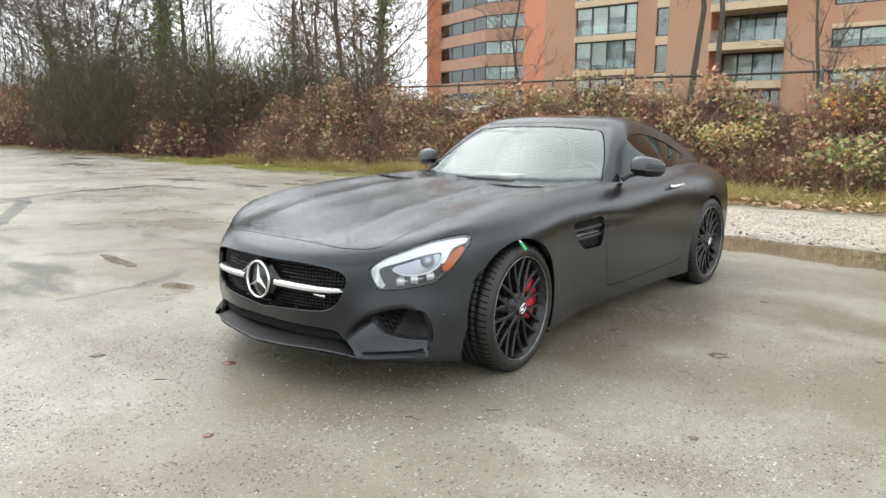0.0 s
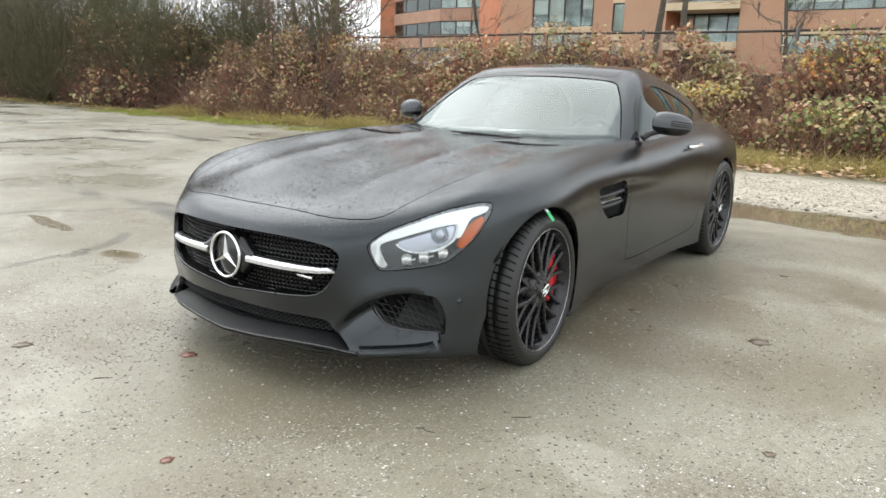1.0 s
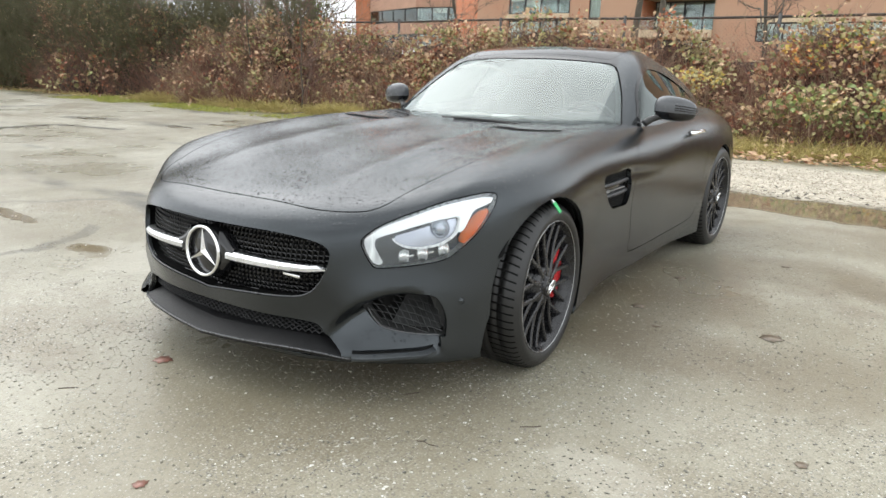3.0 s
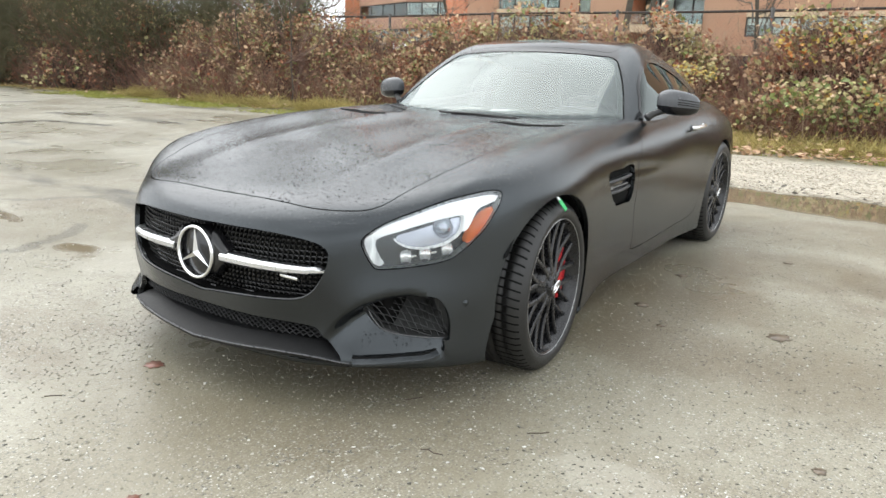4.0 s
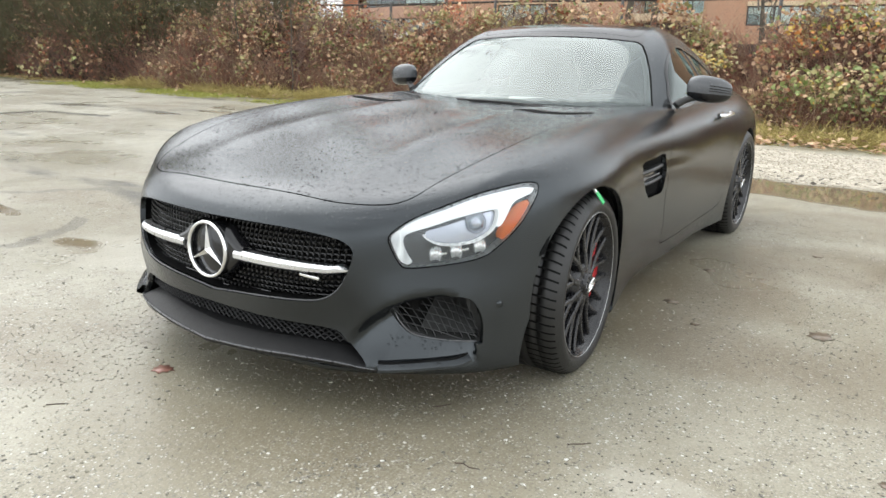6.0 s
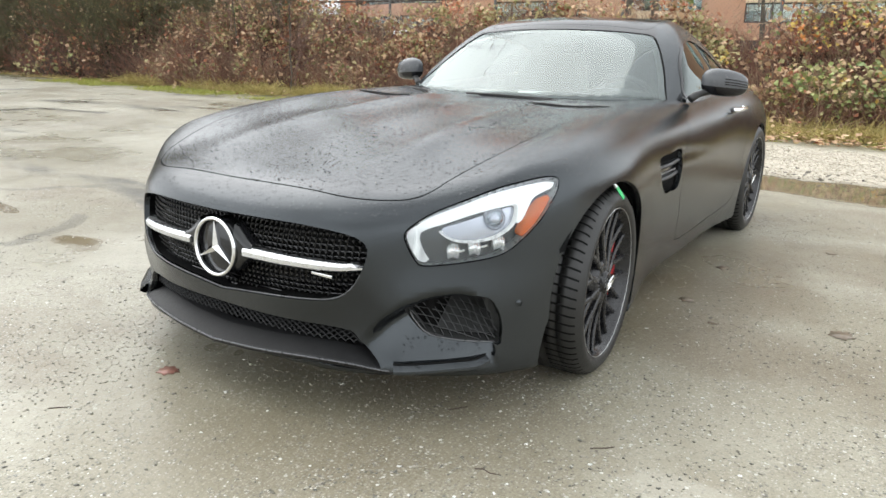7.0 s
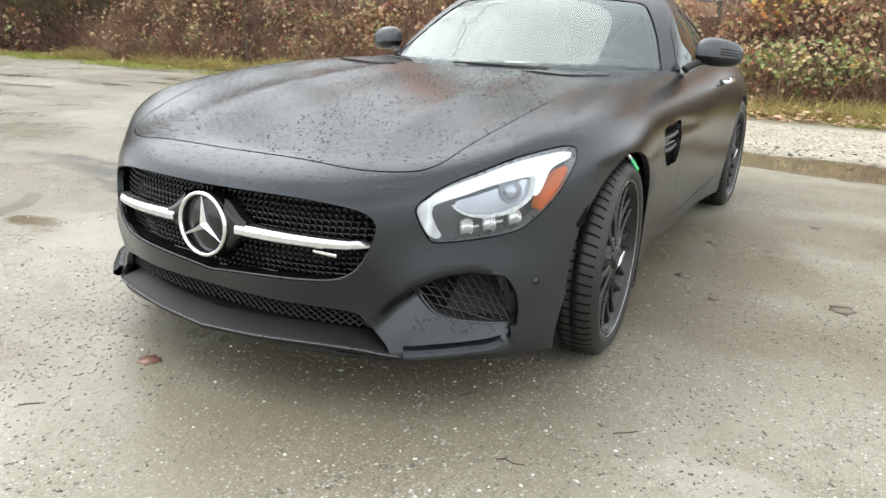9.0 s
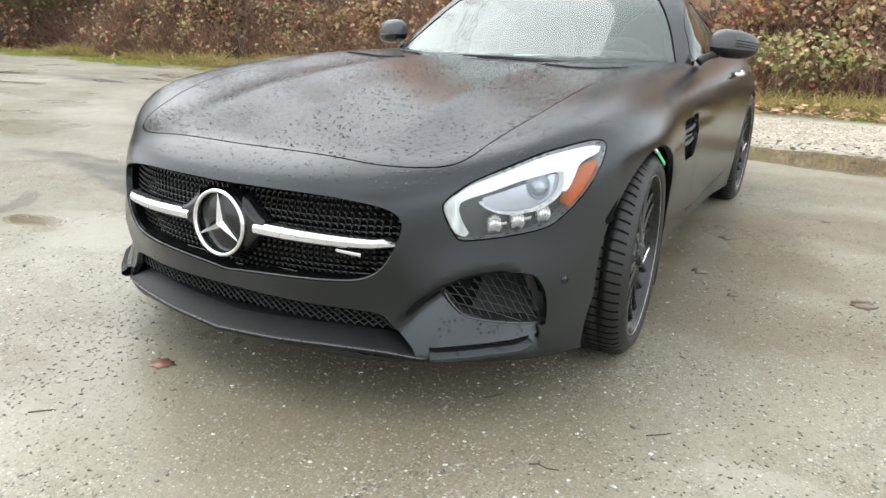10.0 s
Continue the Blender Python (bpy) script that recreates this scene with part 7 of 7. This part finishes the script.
pebbles(10000, lambda n: np.stack([rng.uniform(-7.9, -5.1, n), rng.uniform(-3.5, 4.0, n), rng.uniform(0.0, 0.012, n)], 1), 0.008, 0.022, "crushed_stone", "pale crushed stone along the verge", pale_stone())
litter(200, -5.5, -5.0, -2.5, 4, 0.03, 0.08, STICK_DARK, "wet_debris")

# ---- single leaves and sticks on the lot ----
LEAF_WET = plain("wet_brown_leaf", (0.20, 0.095, 0.070), 0.35, vary=0.3, scale=40)
LEAF_DARK = plain("dark_wet_leaf", (0.14, 0.108, 0.076), 0.35, vary=0.3, scale=40)
STICK = plain("wet_twig_bark", (0.060, 0.040, 0.030), 0.5, vary=0.3, scale=40)


def fallen_leaf(at, length, turn, mat_, label):
    bm = bmesh.new()
    pts = [(0, -0.5), (0.16, -0.42), (0.34, -0.45), (0.30, -0.22), (0.46, 0.02), (0.26, 0.10), (0.22, 0.34), (0.07, 0.28), (0, 0.52), (-0.08, 0.30), (-0.24, 0.33), (-0.27, 0.10), (-0.44, 0.0), (-0.30, -0.2), (-0.32, -0.44), (-0.14, -0.40)]
    c = bm.verts.new((0, 0, 0.025 * length))
    rim = [bm.verts.new((x * length, y * length, 0.012 * length + 0.025 * length * noise.noise(Vector((x * 3, y * 3, at[0]))))) for x, y in pts]
    for a, b in zip(rim, rim[1:] + rim[:1]):
        bm.faces.new((c, a, b))
    ex = bmesh.ops.extrude_face_region(bm, geom=bm.faces[:])
    bmesh.ops.translate(bm, verts=[v for v in ex["geom"] if isinstance(v, bmesh.types.BMVert)], vec=(0, 0, 0.0012))
    ob = part("fallen_leaf", bm, mat_, None, "", True)
    ob.matrix_basis = pose(at[0], at[1], 0.0015, 0, 0, turn)
    return tagged(ob, label, "leaf", "leaves on the lot")


for x, y, l, a, m_ in ((0.909, -0.264, 0.085, 20, LEAF_WET), (-0.904, 1.617, 0.12, 70, LEAF_DARK), (-0.959, 0.974, 0.09, 120, LEAF_DARK), (-0.72, 1.15, 0.05, 10, LEAF_DARK), (-1.6, 1.0, 0.08, 60, LEAF_DARK), (-1.35, 2.3, 0.05, 0, LEAF_DARK),
                       (1.30, -0.9, 0.09, 40, LEAF_DARK), (1.45, 0.42, 0.05, 80, LEAF_WET), (-2.3, 1.45, 0.07, 33, LEAF_DARK), (0.2, 1.9, 0.05, 50, LEAF_DARK)):
    fallen_leaf((x, y), l * 0.95, a, m_, "wet reddish-brown leaf flat on the gravel" if m_ is LEAF_WET else "dark wet leaf flat on the gravel")


def stick(pts, r, label):
    ob = part("stick", tube([(x, y, r * 0.8) for x, y in pts], [r, r * 1.1, r * 0.9, r * 0.6][:len(pts)], 6), STICK)
    return tagged(ob, label, "stick", "sticks on the lot")


stick([(0.80, 0.885), (0.788, 0.905), (0.795, 0.93), (0.785, 0.955)], 0.0018, "thin dark twig lying on the gravel")
stick([(0.52, 1.10), (0.49, 1.14), (0.472, 1.155)], 0.0016, "short dark twig lying on the gravel")
stick([(0.575, 0.65), (0.55, 0.67), (0.52, 0.69)], 0.0018, "short dark twig lying on the gravel")
stick([(1.285, -0.335), (1.262, -0.315), (1.24, -0.288)], 0.0018, "thin dark twig lying on the gravel")

# ---- brick apartment building beyond the fence ----
def brick_material():
    m, nt, b = nodes_of("orange_brick")
    co = nt.nodes.new("ShaderNodeTexCoord")
    mp = nt.nodes.new("ShaderNodeMapping")
    mp.inputs["Rotation"].default_value = (radians(90), 0, radians(90))
    br = nt.nodes.new("ShaderNodeTexBrick")
    br.inputs["Scale"].default_value = 1.0
    br.inputs["Brick Width"].default_value, br.inputs["Row Height"].default_value, br.inputs["Mortar Size"].default_value = 0.30, 0.10, 0.012
    br.inputs["Color1"].default_value, br.inputs["Color2"].default_value, br.inputs["Mortar"].default_value = (0.56, 0.185, 0.085, 1), (0.47, 0.145, 0.065, 1), (0.44, 0.27, 0.18, 1)
    nt.links.new(co.outputs["Object"], mp.inputs[0])
    nt.links.new(mp.outputs[0], br.inputs["Vector"])
    stain = spotted(nt, 0.25, 0.35, 0.7)
    nt.links.new(mixed(nt, calc(nt, "MULTIPLY", stain, 0.3), br.outputs[0], (0.42, 0.15, 0.08)), b.inputs["Base Color"])
    b.inputs["Roughness"].default_value = 0.85
    return m


BRICK = brick_material()
BEIGE = plain("beige_concrete", (0.58, 0.45, 0.31), 0.8, vary=0.15, scale=1.0, bump=0.1)
TAUPE = plain("taupe_spandrel", (0.40, 0.24, 0.17), 0.8, vary=0.15, scale=1.0, bump=0.1)
MULLION = plain("dark_window_frame", (0.05, 0.05, 0.05), 0.5, vary=0.2)
ROOM = plain("dim_room", (0.30, 0.33, 0.32), 0.9, vary=0.7, scale=0.7, bump=0)
BLIND = plain("pale_blind", (0.74, 0.72, 0.66), 0.8, vary=0.2, scale=1.2, bump=0)
SMOKED = glass_mat("window_pane", (0.92, 0.96, 0.95), 0.02, 0.32)
block = thing("apartment_building", "orange brick apartment building with banded windows behind the fence", "building")


def wall(p, q, z0, z1, material, name, depth=0.4, out=0.0, label=""):
    """An upright slab from p to q, its face on the line, its body behind it."""
    d = Vector((q[0] - p[0], q[1] - p[1], 0))
    n = Vector((d.y, -d.x, 0)).normalized()
    bm = bmesh.new()
    a, b = Vector((p[0], p[1], 0)) + n * out, Vector((q[0], q[1], 0)) + n * out
    v = [bm.verts.new(c + Vector((0, 0, z))) for z in (z0, z1) for c in (a, b, b - n * depth, a - n * depth)]
    for f in ((0, 1, 5, 4), (1, 2, 6, 5), (2, 3, 7, 6), (3, 0, 4, 7), (4, 5, 6, 7), (3, 2, 1, 0)):
        bm.faces.new([v[i] for i in f])
    bmesh.ops.recalc_face_normals(bm, faces=bm.faces)
    return part(name, bm, material, block, label, False)


def window(p, q, z0, z1, panes, blind=0.3, seed=0, back=0.25):
    """A band of panes between uprights, with a dim room and some blinds behind."""
    r = random.Random(seed)
    root = wall(p, q, z0, z1, ROOM, "window", 0.1, -back - 0.5)
    lerp = lambda t: (p[0] + (q[0] - p[0]) * t, p[1] + (q[1] - p[1]) * t)
    for i in range(panes):
        a, b = lerp(i / panes), lerp((i + 1) / panes)
        for ob in (wall(a, b, z0, z1, SMOKED, "pane", 0.02, -back),):
            ob.parent = root
            ob.visible_shadow = False
        if r.random() < blind:
            wall(a, b, z0 + (z1 - z0) * r.choice((0, 0.2, 0.45, 0.6)), z1, BLIND, "blind", 0.03, -back - 0.15).parent = root
    for i in range(panes + 1):
        t = i / panes
        w = 0.06 / max(0.1, math.hypot(q[0] - p[0], q[1] - p[1]))
        wall(lerp(max(0, t - w)), lerp(min(1, t + w)), z0, z1, MULLION, "mullion", 0.12, -back + 0.06).parent = root
    wall(p, q, z0, z0 + 0.10, MULLION, "window_frame", 0.12, -back + 0.05).parent = root
    wall(p, q, z1 - 0.10, z1, MULLION, "window_frame", 0.12, -back + 0.05).parent = root
    return root


FACE = -53.0
pt = lambda y, x=FACE: (x, y)
TOPZ = 26.0
# tower with a projecting column of windows
wall(pt(-32.7), pt(-29.55), 0, TOPZ, BRICK, "brick_wall", 8)
wall(pt(-23.85), pt(-22.2), 0, TOPZ, BRICK, "brick_wall", 8)
wall(pt(-21.2), pt(-17.8), 0, TOPZ, BRICK, "brick_wall", 8)
for k in range(-2, 6):
    z = 8.62 + 2.87 * k
    if z < 0 or z > 23:
        continue
    wall(pt(-29.55), pt(-23.85), z - 0.50, z, BEIGE, "floor_band", 1.0, 0.25, "beige concrete floor band")
    window(pt(-29.5), pt(-25.0), z, z + 2.37, 3, 0.75, 10 + k, 0.1)
    window(pt(-24.95), pt(-23.9), z, z + 2.37, 1, 0.6, 40 + k, 0.1)
    wall(pt(-29.5), pt(-23.9), z, z + 0.75, SMOKED, "glass_parapet", 0.03, 0.12, "glass balcony front")
    window(pt(-22.2), pt(-21.2), z - 0.45, z + 1.75, 1, 0.9, 70 + k, 0.15)
    wall(pt(-22.2), pt(-21.2), z - 1.12, z - 0.45, BEIGE, "floor_band", 0.5, 0.0)
# recessed balconies
for k in range(-2, 6):
    z = 7.30 + 2.87 * k
    if z < 0 or z > 23:
        continue
    wall(pt(-17.8), pt(-12.4), z - 0.55, z, BEIGE, "balcony_slab", 3.0, 0.3, "beige balcony slab")
    wall(pt(-17.8), pt(-12.4), z, z + 0.95, SMOKED, "balcony_glass", 0.04, 0.2, "glass balcony front")
    window(pt(-17.7, FACE - 2.6), pt(-15.4, FACE - 2.6), z, z + 2.3, 2, 0.8, 100 + k)
    window(pt(-15.4, FACE - 2.6), pt(-12.5, FACE - 2.6), z, z + 2.3, 2, 0.5, 130 + k)
wall(pt(-18.3, FACE - 3.6), pt(-12.0, FACE - 3.6), 0, TOPZ, BRICK, "brick_wall", 5)
wall(pt(-12.4), pt(-9.4), 0, TOPZ, BRICK, "brick_wall", 8)
# wing with long window bands
for k in range(-2, 6):
    z = 6.45 + 2.87 * k
    if z < -1 or z > 23:
        continue
    window(pt(-9.4), pt(3.0), max(z, 0.1), z + 1.33, 7, 0.45, 160 + k, 0.15)
    wall(pt(-9.4), pt(3.0), z + 1.33, z + 1.62, BEIGE, "floor_band", 1.0, 0.12, "beige concrete floor band")
    wall(pt(-9.4), pt(3.0), z + 1.62, z + 2.87, BRICK, "brick_wall", 6)
wall(pt(3.0), pt(9.0), 0, TOPZ, BRICK, "brick_wall", 8)
# office wing on the far side, set back and angled
S0, S1, S2, S3 = (-68.0, -60.2), (-69.0, -58.7), (-64.9, -48.4), (-66.0, -40.5)
wall(S0, S1, 0, TOPZ, BRICK, "brick_wall", 6)
for k in range(-2, 4):
    z = 9.05 + 2.87 * k
    if z < 0:
        continue
    window(S1, S2, z, z + 1.55, 4, 0.7, 200 + k, 0.2)
    window(S2, S3, z, z + 1.55, 4, 0.5, 230 + k, 0.2)
    wall(S1, S2, z + 1.55, z + 2.87, TAUPE, "spandrel", 5, 0.0, "brown concrete spandrel band")
    wall(S2, S3, z + 1.55, z + 2.87, TAUPE, "spandrel", 5, 0.0, "brown concrete spandrel band")
wall((-62, -41), (-55, -32.7), 0, TOPZ, BRICK, "brick_wall", 3)
wall((-75, -60), (-75, 8), TOPZ, TOPZ + 0.6, BEIGE, "roof_edge", 1)
bm = box_bm(-74, FACE - 0.2, -32.6, 9, TOPZ - 0.2, TOPZ + 0.3, 0.05)
part("roof", bm, TAUPE, block, "flat roof")
